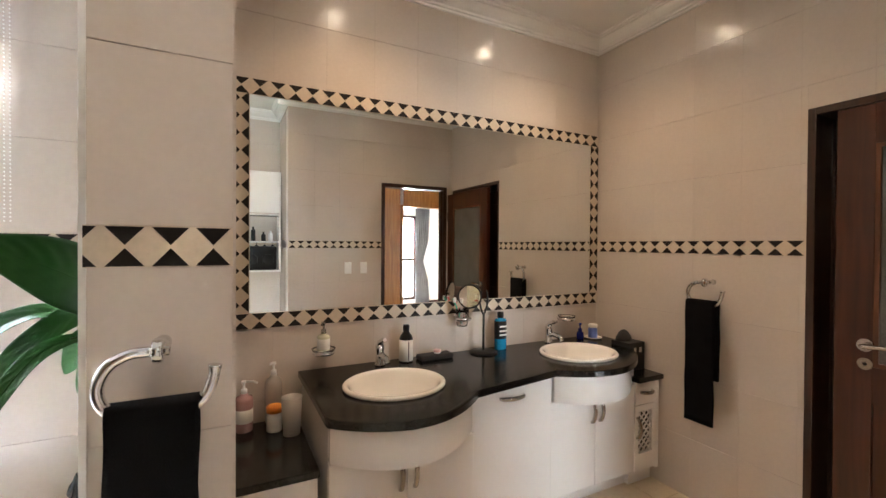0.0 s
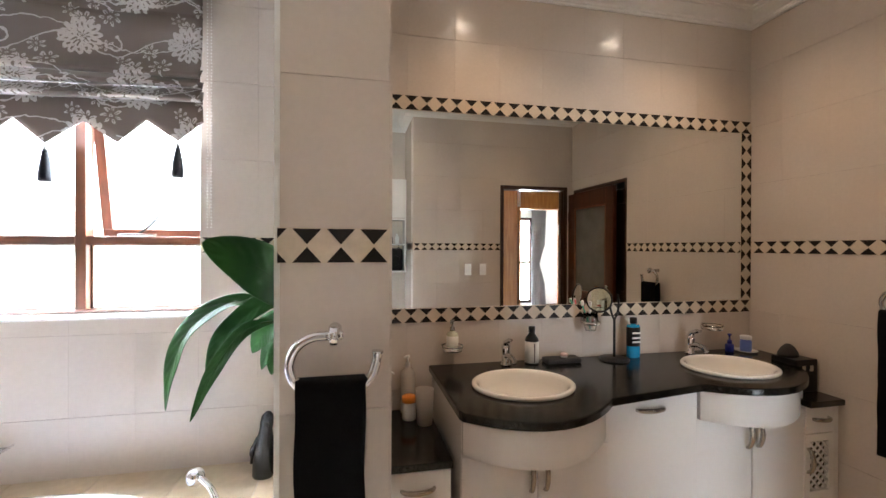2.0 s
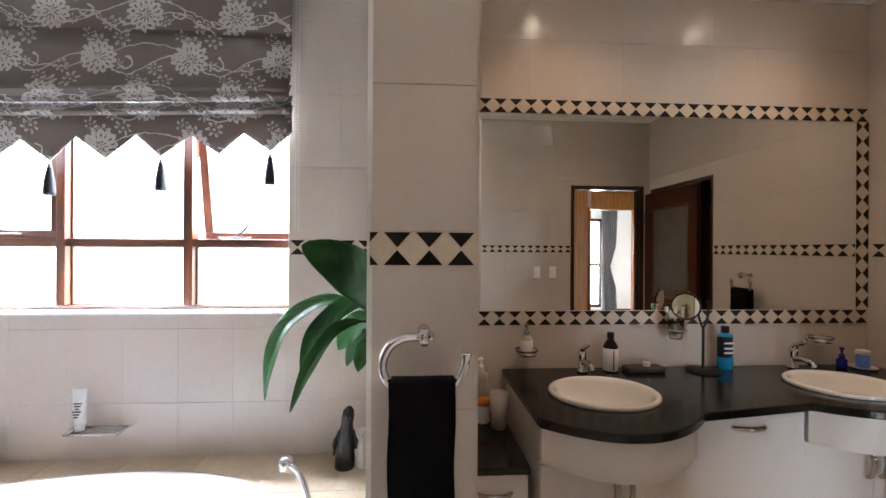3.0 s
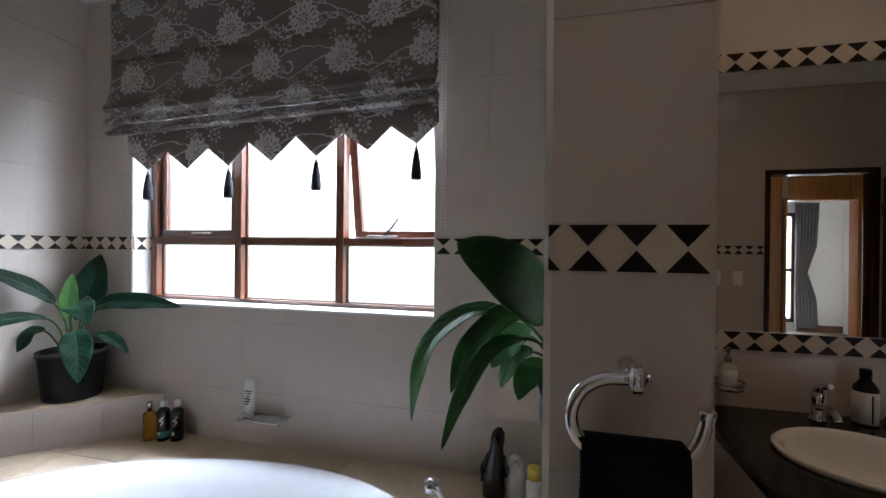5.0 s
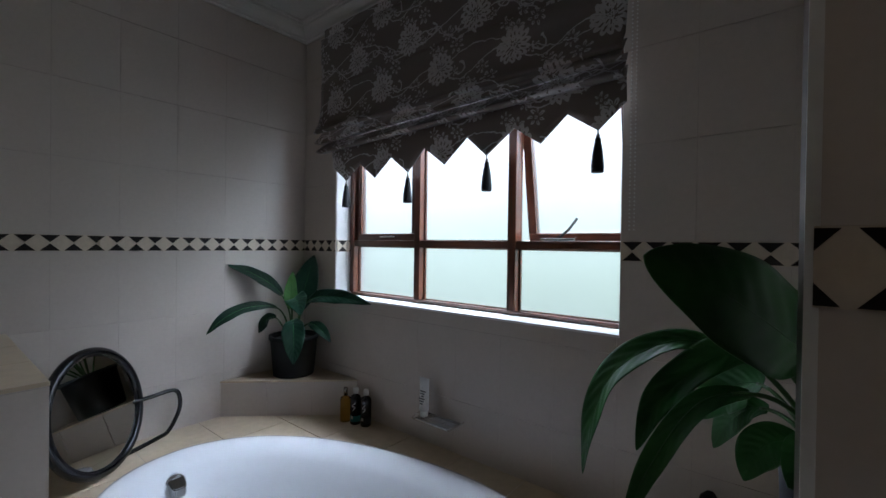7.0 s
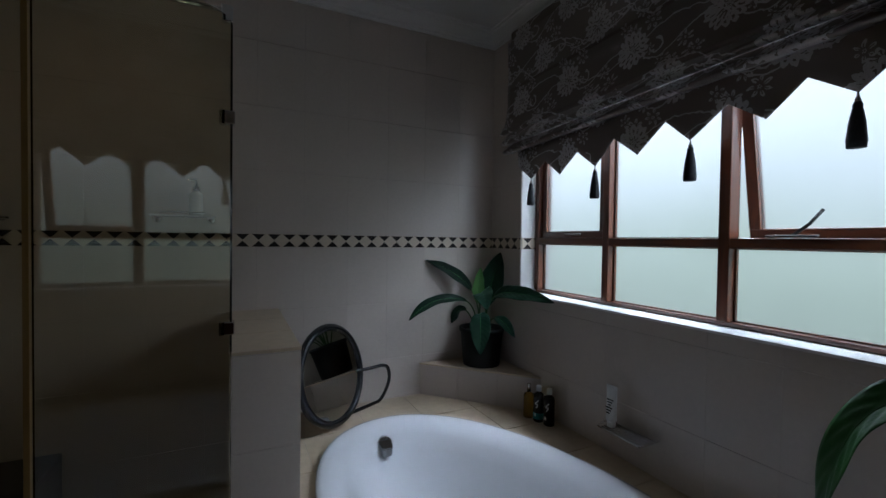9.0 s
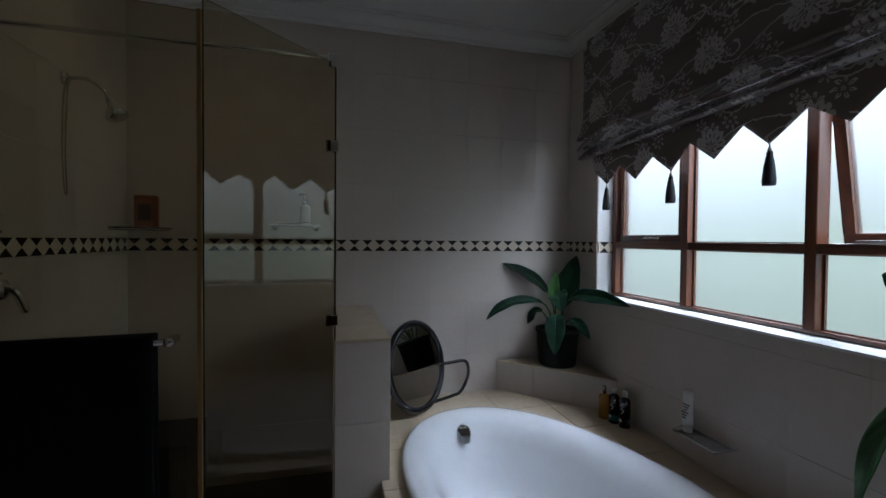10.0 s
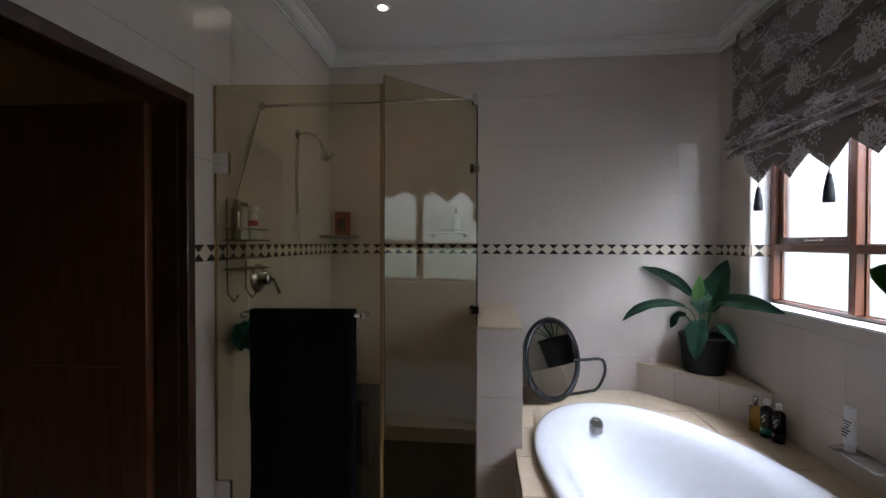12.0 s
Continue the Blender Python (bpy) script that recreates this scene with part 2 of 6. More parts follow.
def wall(name, axis, at, face, a0, a1, holes=(), z1=CEIL, label="", start=0.0, tiled=True, thick=THICK, mat=None):
    """A wall across axis ('x' or 'y') with its face at 'at', looking towards face (+1, -1), from a0 to a1, with holes (a0, z0, a1, z1) right through."""
    bm = bmesh.new()
    back = at - face * thick
    lo, hi = min(at, back), max(at, back)
    for p0, q0, p1, q1 in cut([(a0, 0.0, a1, z1)], holes):
        if axis == "y":
            add_box(bm, p0, lo, q0, p1, hi, q1)
        else:
            add_box(bm, lo, p0, q0, hi, p1, q1)
    bmesh.ops.remove_doubles(bm, verts=bm.verts, dist=1e-5)
    ob = single(name, bm, mat or (M_GROUT if tiled else M_PLASTER), label, "wall", kind="structure")
    if tiled:
        TILES.append((ob, axis, at, face, a0, a1, list(holes), start))
    return ob


TRI = []


def border(parent, axis, at, face, a0, a1, z0, z1, along="a", single_pieces=False, period=0.08, phase=0.0):
    """The inlaid border: a sand strip with pairs of black triangles, tip to tip."""
    def pt(a, z, d):
        return (a, at + face * d, z) if axis == "y" else (at + face * d, a, z)
    bm = bmesh.new()
    p, q = pt(a0, z0, 0.0), pt(a1, z1, 0.006)
    add_box(bm, min(p[0], q[0]), min(p[1], q[1]), z0, max(p[0], q[0]), max(p[1], q[1]), z1)
    part("border_strip", bm, M_BORDER, parent)
    bm = bmesh.new()
    s0, s1, w0, w1 = (a0, a1, z0, z1) if along == "a" else (z0, z1, a0, a1)
    mid, edge = (w0 + w1) / 2, 0.002
    n = int((s1 - s0) / period) + 2
    for i in range(-1, n):
        c = s0 + phase * period + (i + 0.5) * period
        for w, tip in ((w0 + edge, mid - 0.003), (w1 - edge, mid + 0.003)):
            l, r = c - period * 0.42, c + period * 0.42
            poly = [(max(l, s0), w), (min(r, s1), w), (c, tip)]
            if l < s0:
                if r <= s0:
                    continue
                poly = [(s0, w), (r, w), (s0, w + (tip - w) * (r - s0) / (r - c))] if c <= s0 else [(s0, w), (r, w), (c, tip), (s0, w + (tip - w) * (s0 - l) / (c - l))]
            elif r > s1:
                if l >= s1:
                    continue
                poly = [(l, w), (s1, w), (s1, w + (tip - w) * (s1 - l) / (c - l))] if c >= s1 else [(l, w), (s1, w), (s1, w + (tip - w) * (r - s1) / (r - c)), (c, tip)]
            b = bmesh.new() if single_pieces else bm
            tops = [b.verts.new(pt(*((s, t) if along == "a" else (t, s)), 0.0075)) for s, t in poly]
            lows = [b.verts.new(pt(*((s, t) if along == "a" else (t, s)), 0.005)) for s, t in poly]
            k = len(poly)
            b.faces.new(tops)
            for j in range(k):
                b.faces.new((tops[j], tops[(j + 1) % k], lows[(j + 1) % k], lows[j]))
            bmesh.ops.recalc_face_normals(b, faces=b.faces)
            if single_pieces:
                TRI.append((b, parent))
    if single_pieces:
        bm.free()
    else:
        tagged(part("border_inlay", bm, M_INLAY, parent, "black triangles of the border"), kind="stuff")


def lay_tiles():
    """Sets the separate wall tiles, four millimetres proud of the grout."""
    cache = {}
    for ob, axis, at, face, a0, a1, holes, start in TILES:
        n0 = math.floor((a0 - start) / TILE_W)
        n1 = math.ceil((a1 - start) / TILE_W)
        for r in range(len(ROWS_Z) - 1):
            if ROWS_Z[r] == BAND0:
                continue
            for c in range(n0, n1):
                cell = (max(a0, start + c * TILE_W), ROWS_Z[r], min(a1, start + (c + 1) * TILE_W), ROWS_Z[r + 1])
                for p0, q0, p1, q1 in cut([cell], holes):
                    w, h = p1 - p0 - 0.0001, q1 - q0 - 0.0012
                    if w < 0.01 or h < 0.01:
                        continue
                    key = (axis, face, round(w, 4), round(h, 4))
                    if key not in cache:
                        bm = bmesh.new()
                        e = 0.0003
                        out = [(-w / 2, -h / 2), (w / 2, -h / 2), (w / 2, h / 2), (-w / 2, h / 2)]
                        inn = [(x * (1 - 2 * e / w), y * (1 - 2 * e / h)) for x, y in out]
                        def pt(u, v, d):
                            return (u, face * d, v) if axis == "y" else (face * d, u, v)
                        lo = [bm.verts.new(pt(u, v, 0.0005)) for u, v in out]
                        mi = [bm.verts.new(pt(u, v, 0.003)) for u, v in out]
                        hi = [bm.verts.new(pt(u, v, 0.004)) for u, v in inn]
                        for A, B in ((lo, mi), (mi, hi)):
                            for j in range(4):
                                bm.faces.new((A[j], A[(j + 1) % 4], B[(j + 1) % 4], B[j]))
                        bm.faces.new(hi)
                        bmesh.ops.recalc_face_normals(bm, faces=bm.faces)
                        top = max(bm.faces, key=lambda f: f.calc_center_median()[1 if axis == "y" else 0] * face)
                        if top.normal[1 if axis == "y" else 0] * face < 0:
                            bmesh.ops.reverse_faces(bm, faces=bm.faces)
                        cache[key] = mesh_of("wall_tile", bm, M_TILE)
                    t = new("tile", cache[key])
                    t.parent = ob
                    mid = ((p0 + p1) / 2, (q0 + q1) / 2)
                    t.location = (mid[0], at, mid[1]) if axis == "y" else (at, mid[0], mid[1])
                    t.rotation_euler = (random.uniform(-1, 1) * 0.0002, 0.0, random.uniform(-1, 1) * 0.0002)


# window and door holes
WIN = (0.29, 1.105, 2.0, 2.35)
WC_DOOR = (1.448, 0.0, 2.28, 2.05)
BED_DOOR = (4.23, 0.0, 5.02, 2.08)
EAST_DOOR = (1.28, 0.0, 2.215, 2.05)

wall_north = wall("wall_north", "y", NORTH, -1, WEST, 2.755, [WIN], label="cream tiled wall with the frosted window", start=0.24, thick=0.24)
wall_west = wall("wall_west", "x", WEST, 1, SOUTH, NORTH, label="cream tiled wall with a diamond border", start=0.07)
wall_south = wall("wall_south", "y", SOUTH, 1, WEST, NIB_X, [WC_DOOR], label="cream tiled wall behind the shower fittings", start=0.2)
wall_nib_side = wall("wall_nib_side", "x", NIB_X, -1, SOUTH, NIB_Y - THICK, label="cream tiled end of the projecting wall", start=0.1)
wall_south_east = wall("wall_south_east", "y", NIB_Y, 1, NIB_X, EAST, [BED_DOOR], label="cream tiled wall with the bedroom doorway", start=0.03)
wall_east = wall("wall_east", "x", EAST, -1, NIB_Y, VANITY, [EAST_DOOR], label="cream tiled wall with a towel ring", start=0.24, thick=0.28)
wall_vanity = wall("wall_vanity", "y", VANITY, -1, 2.755, EAST, label="cream tiled wall above the vanity", start=0.19)

# the pier between bath and vanity, and the thinner wall that joins it to the window wall
PIER = (2.493, 2.272, 2.755, 2.50)
pier = wall("wall_pier_front", "y", PIER[1], -1, PIER[0], PIER[2], label="narrow cream tiled pier between bath and vanity", start=2.498, thick=PIER[3] - PIER[1])
single("wall_pier_side", boxed(2.655, PIER[3], 0, 2.755, VANITY + THICK, CEIL), M_TILE, "plain cream wall joining the pier to the window wall", "wall", kind="structure")
trim = single("trim_pier", boxed(PIER[0] - 0.003, PIER[1] - 0.0055, 0, PIER[0] + 0.009, PIER[1] + 0.004, CEIL), M_EDGE, "slim metal edge strip on the tiled pier", "trim", kind="structure")

# Thin dark sheet added over the tiled side, which reads near black edge-on.
part("added_dark_sheet", boxed(PIER[0] - 0.003, PIER[1] + 0.0045, 0, PIER[0] - 0.0005, PIER[3], CEIL), M_JAMB, pier, "added dark sheet over the bath side of the pier")

for w, axis, at, face, a0, a1 in ((wall_west, "x", WEST, 1, SOUTH, NORTH), (wall_north, "y", NORTH, -1, WEST, WIN[0]), (wall_north, "y", NORTH, -1, WIN[2], 2.655),
                                  (wall_south, "y", SOUTH, 1, WEST, WC_DOOR[0]), (wall_south, "y", SOUTH, 1, WC_DOOR[2], NIB_X),
                                  (wall_south_east, "y", NIB_Y, 1, NIB_X, BED_DOOR[0])):
    border(w, axis, at, face, a0, a1, BAND0, BAND1)
border(wall_east, "x", EAST, -1, EAST_DOOR[2], VANITY - 0.01, BAND0, BAND1, single_pieces=True)
border(pier, "y", PIER[1], -1, PIER[0] + 0.004, PIER[2] - 0.006, 1.377, 1.4585, single_pieces=True, period=0.0755, phase=0.35)

# reveals of the window: painted sides and a tiled sill
for nm, b in (("reveal", (WIN[0] - 0.001, NORTH + 0.002, WIN[1], WIN[0] + 0.004, NORTH + 0.24, WIN[3])), ("reveal", (WIN[2] - 0.004, NORTH + 0.002, WIN[1], WIN[2] + 0.001, NORTH + 0.24, WIN[3])),
              ("window_sill", (WIN[0], NORTH - 0.0065, WIN[1] - 0.006, WIN[2], NORTH + 0.24, WIN[1] + 0.004))):
    part(nm, boxed(*b), M_REVEAL, wall_north)
border(wall_north, "x", WIN[0] + 0.004, 1, NORTH + 0.004, NORTH + 0.13, BAND0, BAND1)

# floor, ceiling
floor = single("floor", boxed(WEST - 0.2, -4.2, -0.1, 7.5, 3.7, -0.006), M_GROUT, "cream tiled bathroom floor", "floor", kind="structure")
ceiling = single("ceiling", boxed(WEST - 0.2, SOUTH - 0.2, CEIL, EAST + 0.3, 3.7, CEIL + 0.1), M_PAINT, "smooth white painted ceiling", "ceiling", kind="structure")


def cornice(name, axis, at, face, a0, a1):
    """A moulded plaster cornice with stepped ribs."""
    prof = [(0.0, 0.0), (0.012, 0.0), (0.014, 0.012), (0.024, 0.014), (0.026, 0.026), (0.04, 0.034), (0.058, 0.052), (0.07, 0.07), (0.082, 0.072), (0.084, 0.082), (0.096, 0.084), (0.098, 0.095), (0.0, 0.095)]
    bm = bmesh.new()
    ends = []
    for a in (a0, a1):
        row = []
        for d, h in prof:
            row.append(bm.verts.new((a, at + face * d, CORNICE + h) if axis == "y" else (at + face * d, a, CORNICE + h)))
        ends.append(row)
    n = len(prof)
    for i in range(n):
        bm.faces.new((ends[0][i], ends[0][(i + 1) % n], ends[1][(i + 1) % n], ends[1][i]))
    bm.faces.new(ends[0]), bm.faces.new(ends[1][::-1])
    bmesh.ops.recalc_face_normals(bm, faces=bm.faces)
    return single(name, bm, M_PAINT, "white moulded plaster cornice", "cornice", kind="structure")


cornice("trim_cornice_west", "x", WEST + 0.004, 1, SOUTH, NORTH)
cornice("trim_cornice_north", "y", NORTH - 0.004, -1, WEST, 2.655)
cornice("trim_cornice_south", "y", SOUTH + 0.004, 1, WEST, NIB_X)
cornice("trim_cornice_nib", "x", NIB_X - 0.004, -1, SOUTH, NIB_Y)
cornice("trim_cornice_south_east", "y", NIB_Y + 0.004, 1, NIB_X - 0.09, EAST)
cornice("trim_cornice_east", "x", EAST - 0.004, -1, NIB_Y, VANITY)
cornice("trim_cornice_vanity", "y", VANITY - 0.004, -1, 2.755, EAST)
cornice("trim_cornice_pier", "y", PIER[1] - 0.004, -1, PIER[0], PIER[2])


# ---- daylight outside the window ----
def backdrop_material(name, strength, low, high, scale=1.2, levels=(0.011, 0.021, 0.033)):
    m = bpy.data.materials.new(name)
    m.use_nodes = True
    n, l = m.node_tree.nodes, m.node_tree.links
    g = n.new("ShaderNodeNewGeometry")
    sep = n.new("ShaderNodeSeparateXYZ")
    t = n.new("ShaderNodeTexNoise")
    t.inputs["Scale"].default_value, t.inputs["Detail"].default_value = scale, 6
    add = n.new("ShaderNodeMath")
    add.operation = "MULTIPLY_ADD"
    add.inputs[1].default_value = 0.9
    mr = n.new("ShaderNodeMapRange")
    mr.inputs["From Min"].default_value, mr.inputs["From Max"].default_value = 0.5, 5.5
    ramp = n.new("ShaderNodeValToRGB")
    ramp.color_ramp.elements[0].color, ramp.color_ramp.elements[1].color = (*[c * levels[0] for c in low], 1), (*high, 1)
    mid = ramp.color_ramp.elements.new(0.45)
    mid.color = (*[levels[2] * c for c in high], 1)
    mid = ramp.color_ramp.elements.new(0.27)
    mid.color = (*[levels[1] * c for c in low], 1)
    e = n.new("ShaderNodeEmission")
    e.inputs[1].default_value = strength
    l.new(g.outputs["Position"], sep.inputs[0]), l.new(g.outputs["Position"], t.inputs["Vector"])
    l.new(t.outputs[0], add.inputs[0]), l.new(sep.outputs["Z"], add.inputs[2])
    l.new(add.outputs[0], mr.inputs["Value"]), l.new(mr.outputs[0], ramp.inputs[0])
    l.new(ramp.outputs[0], e.inputs[0]), l.new(e.outputs[0], n["Material Output"].inputs[0])
    return m


def backdrop(name, x0, x1, z0, z1, y, face, mat, label):
    bm = bmesh.new()
    vs = [bm.verts.new(p) for p in ((x0, y, z0), (x1, y, z0), (x1, y, z1), (x0, y, z1))]
    bm.faces.new(vs if face < 0 else vs[::-1])
    return single(name, bm, mat, label, "backdrop", kind="structure")


backdrop("backdrop_garden", -5.0, 7.5, -0.6, 8.5, 5.6, -1, backdrop_material("bright_garden", DAYLIGHT, (0.80, 0.97, 0.82), (0.86, 0.945, 1.0)), "bright overcast garden beyond the frosted window")


# ---- window ----
def window_leaf(parent, name, x0, z0, x1, z1, y, bar, mat, tilt=0.0):
    """A sash: four wooden bars round one frosted pane; tilt swings its foot outwards."""
    zt = z1
    def turn(bm):
        if tilt:
            bmesh.ops.rotate(bm, verts=bm.verts, cent=(0, y, zt), matrix=Matrix.Rotation(radians(tilt), 3, "X"))
        return bm
    sash = part(name, turn(boxed(x0, y, z0, x1, y + 0.04, z0 + bar, bevel=0.004)), M_MERANTI_X, parent, "varnished hardwood sash")
    part("rail", turn(boxed(x0, y, z1 - bar, x1, y + 0.04, z1, bevel=0.004)), M_MERANTI_X, sash)
    part("stile", turn(boxed(x0, y + 0.001, z0 + bar, x0 + bar, y + 0.039, z1 - bar)), M_MERANTI, sash)
    part("stile", turn(boxed(x1 - bar, y + 0.001, z0 + bar, x1, y + 0.039, z1 - bar)), M_MERANTI, sash)
    p = part("pane", turn(boxed(x0 + bar, y + 0.016, z0 + bar, x1 - bar, y + 0.021, z1 - bar)), M_FROST, sash, "obscure frosted glass pane")
    p.visible_shadow = False
    return sash


window = thing("window_1", (1.145, 3.46, WIN[1]), "varnished hardwood window with frosted panes, one sash ajar", "window", kind="structure")
FY = 3.462
for b in ((WIN[0] + 0.005, WIN[1] + 0.005, WIN[2] - 0.005, WIN[1] + 0.024), (WIN[0] + 0.005, WIN[3] - 0.05, WIN[2] - 0.005, WIN[3])):
    part("frame_rail", boxed(b[0], FY, b[1], b[2], FY + 0.07, b[3], bevel=0.004), M_MERANTI_X, window)
for x0, x1 in ((WIN[0] + 0.005, 0.335), (0.854, 0.896), (1.452, 1.496), (1.982, WIN[2] - 0.005)):
    part("mullion", boxed(x0, FY - 0.012, WIN[1] + 0.024, x1, FY + 0.056, WIN[3] - 0.05, bevel=0.004), M_MERANTI, window)
for x0, x1 in ((0.335, 0.854), (0.896, 1.452), (1.496, 1.982)):
    part("transom", boxed(x0, FY - 0.01, 1.420, x1, FY + 0.054, 1.460, bevel=0.004), M_MERANTI_X, window)
    p = part("pane", boxed(x0, FY + 0.04, WIN[1] + 0.024, x1, FY + 0.046, 1.424), M_FROST, window, "obscure frosted glass pane")
    p.visible_shadow = False
p = part("pane", boxed(0.896, FY + 0.04, 1.458, 1.452, FY + 0.046, WIN[3] - 0.05), M_FROST, window, "obscure frosted glass pane")
p.visible_shadow = False
for x0, x1, z0, z1 in ((0.335, 0.854, WIN[1] + 0.024, 1.424), (0.896, 1.452, WIN[1] + 0.024, 1.424), (1.496, 1.982, WIN[1] + 0.024, 1.424), (0.896, 1.452, 1.458, WIN[3] - 0.05)):
    for b in ((x0, z0, x1, z0 + 0.006), (x0, z1 - 0.008, x1, z1), (x0, z0 + 0.006, x0 + 0.008, z1 - 0.008), (x1 - 0.008, z0 + 0.006, x1, z1 - 0.008)):
        part("glazing_bead", boxed(b[0], FY + 0.028, b[1], b[2], FY + 0.04, b[3]), M_MERANTI, window)
window_leaf(window, "sash", 0.337, 1.46, 0.852, WIN[3] - 0.053, FY + 0.012, 0.04, M_MERANTI)
ajar = window_leaf(window, "sash", 1.484, 1.445, 1.981, WIN[3] - 0.053, FY + 0.008, 0.042, M_MERANTI, 9.5)
part("stay", tube([(1.70, FY - 0.012, 1.465), (1.735, FY + 0.03, 1.51), (1.76, FY + 0.06, 1.56)], 0.006), M_BLACKWIRE, window, "metal casement stay")
part("stay", boxed(1.62, FY - 0.016, 1.462, 1.78, FY - 0.004, 1.472, bevel=0.003), M_NICKEL, window)
part("stay", boxed(0.58, FY - 0.02, 1.474, 0.70, FY - 0.004, 1.484, bevel=0.003), M_NICKEL, window)


# ---- roman blind ----
def fabric_material():
    """Taupe damask: silvery flowers with ruffled petals, on curling vines."""
    m = bpy.data.materials.new("taupe_floral_damask")
    m.use_nodes = True
    n, l = m.node_tree.nodes, m.node_tree.links
    p = n["Principled BSDF"]

    def op(kind, a, b=None, c=None):
        q = n.new("ShaderNodeMath")
        q.operation = kind
        for i, v in enumerate((a, b, c)):
            if v is None:
                continue
            if isinstance(v, (int, float)):
                q.inputs[i].default_value = v
            else:
                l.new(v, q.inputs[i])
        return q.outputs[0]

    g = n.new("ShaderNodeNewGeometry")
    s = n.new("ShaderNodeSeparateXYZ")
    l.new(g.outputs["Position"], s.inputs[0])
    nz = n.new("ShaderNodeTexNoise")
    nz.inputs["Scale"].default_value, nz.inputs["Detail"].default_value = 22, 4
    l.new(g.outputs["Position"], nz.inputs["Vector"])
    wob = op("MULTIPLY_ADD", nz.outputs[0], 0.034, -0.017)
    x, z = op("ADD", s.outputs["X"], wob), op("ADD", s.outputs["Z"], wob)

    def local(px, pz, ox, oz, half=True):
        """Distance and angle from the nearest motif of a half-drop repeat px wide and pz high."""
        row = op("FLOOR", op("DIVIDE", op("ADD", z, oz), pz))
        shift = op("MULTIPLY", op("FLOORED_MODULO", row, 2.0), px / 2 if half else 0.0)
        u = op("SUBTRACT", op("FLOORED_MODULO", op("ADD", op("ADD", x, ox), shift), px), px / 2)
        v = op("SUBTRACT", op("FLOORED_MODULO", op("ADD", z, oz), pz), pz / 2)
        return op("SQRT", op("ADD", op("MULTIPLY", u, u), op("MULTIPLY", v, v))), op("ARCTAN2", v, u)

    def petals(d, ang, count, radius, long, wide, phase=0.0):
        """A ring of long petals, each split by a fine dark line."""
        step = 2 * math.pi / count
        a = op("SUBTRACT", op("FLOORED_MODULO", op("ADD", ang, phase), step), step / 2)
        u = op("SUBTRACT", op("MULTIPLY", d, op("COSINE", a)), radius)
        v = op("MULTIPLY", d, op("SINE", a))
        inside = op("LESS_THAN", op("ADD", op("POWER", op("ABSOLUTE", op("DIVIDE", u, long)), 2.0), op("POWER", op("ABSOLUTE", op("DIVIDE", v, wide)), 2.0)), 1.0)
        return op("MULTIPLY", inside, op("GREATER_THAN", op("ADD", op("ABSOLUTE", v), op("MULTIPLY", op("GREATER_THAN", u, long * 0.2), 0.01)), wide * 0.3))

    def flower(px, pz, ox, oz, radius, count):
        d, ang = local(px, pz, ox, oz)
        out = petals(d, ang, count, radius * 0.7, radius * 0.3, radius * 0.165)
        if radius > 0.05:
            out = op("MAXIMUM", out, petals(d, ang, count - 3, radius * 0.4, radius * 0.19, radius * 0.12, 0.2))
        return op("MAXIMUM", out, petals(d, ang, 5, radius * 0.12, radius * 0.1, radius * 0.07, 0.5))

    def vine(ox, pz, amp, freq, width):
        line = op("FLOORED_MODULO", op("ADD", op("ADD", z, ox), op("MULTIPLY", op("SINE", op("MULTIPLY", x, freq)), amp)), pz)
        return op("LESS_THAN", op("ABSOLUTE", op("SUBTRACT", line, pz / 2)), width)

    def curl(px, pz, ox, oz, radius):
        u = op("SUBTRACT", op("FLOORED_MODULO", op("ADD", x, ox), px), px / 2)
        v = op("SUBTRACT", op("FLOORED_MODULO", op("ADD", z, oz), pz), pz / 2)
        d = op("SQRT", op("ADD", op("MULTIPLY", u, u), op("MULTIPLY", v, v)))
        ring = op("LESS_THAN", op("ABSOLUTE", op("SUBTRACT", d, radius)), 0.004)
        return op("MULTIPLY", ring, op("LESS_THAN", op("ARCTAN2", v, u), 1.6))

    mask = flower(0.40, 0.20, 0.02, 0.03, 0.082, 14)
    for f in (flower(0.40, 0.20, 0.17, 0.075, 0.034, 7), flower(0.40, 0.20, 0.26, 0.125, 0.03, 6), vine(0.06, 0.20, 0.045, 15.7, 0.003),
              flower(0.40, 0.20, 0.215, 0.165, 0.045, 8), vine(0.02, 0.20, 0.06, 7.85, 0.0026), curl(0.40, 0.20, 0.10, 0.05, 0.03), curl(0.40, 0.20, 0.27, 0.02, 0.026), flower(0.40, 0.20, 0.12, 0.14, 0.04, 7), flower(0.40, 0.20, 0.33, 0.06, 0.026, 6), vine(0.15, 0.40, 0.03, 31.4, 0.0025)):
        mask = op("MAXIMUM", mask, f)
    weave = n.new("ShaderNodeTexNoise")
    weave.inputs["Scale"].default_value, weave.inputs["Detail"].default_value = 260, 3
    l.new(g.outputs["Position"], weave.inputs["Vector"])
    mask = op("MULTIPLY", mask, op("MULTIPLY_ADD", weave.outputs[0], 0.9, 0.45))
    mix = n.new("ShaderNodeMix")
    mix.data_type = "RGBA"
    mix.inputs[6].default_value, mix.inputs[7].default_value = (0.115, 0.088, 0.074, 1), (0.52, 0.50, 0.505, 1)
    l.new(mask, mix.inputs[0]), l.new(mix.outputs[2], p.inputs["Base Color"])
    p.inputs["Roughness"].default_value = 0.45
    p.inputs["Sheen Weight"].default_value = 0.1
    b = n.new("ShaderNodeBump")
    b.inputs["Strength"].default_value, b.inputs["Distance"].default_value = 0.35, 0.002
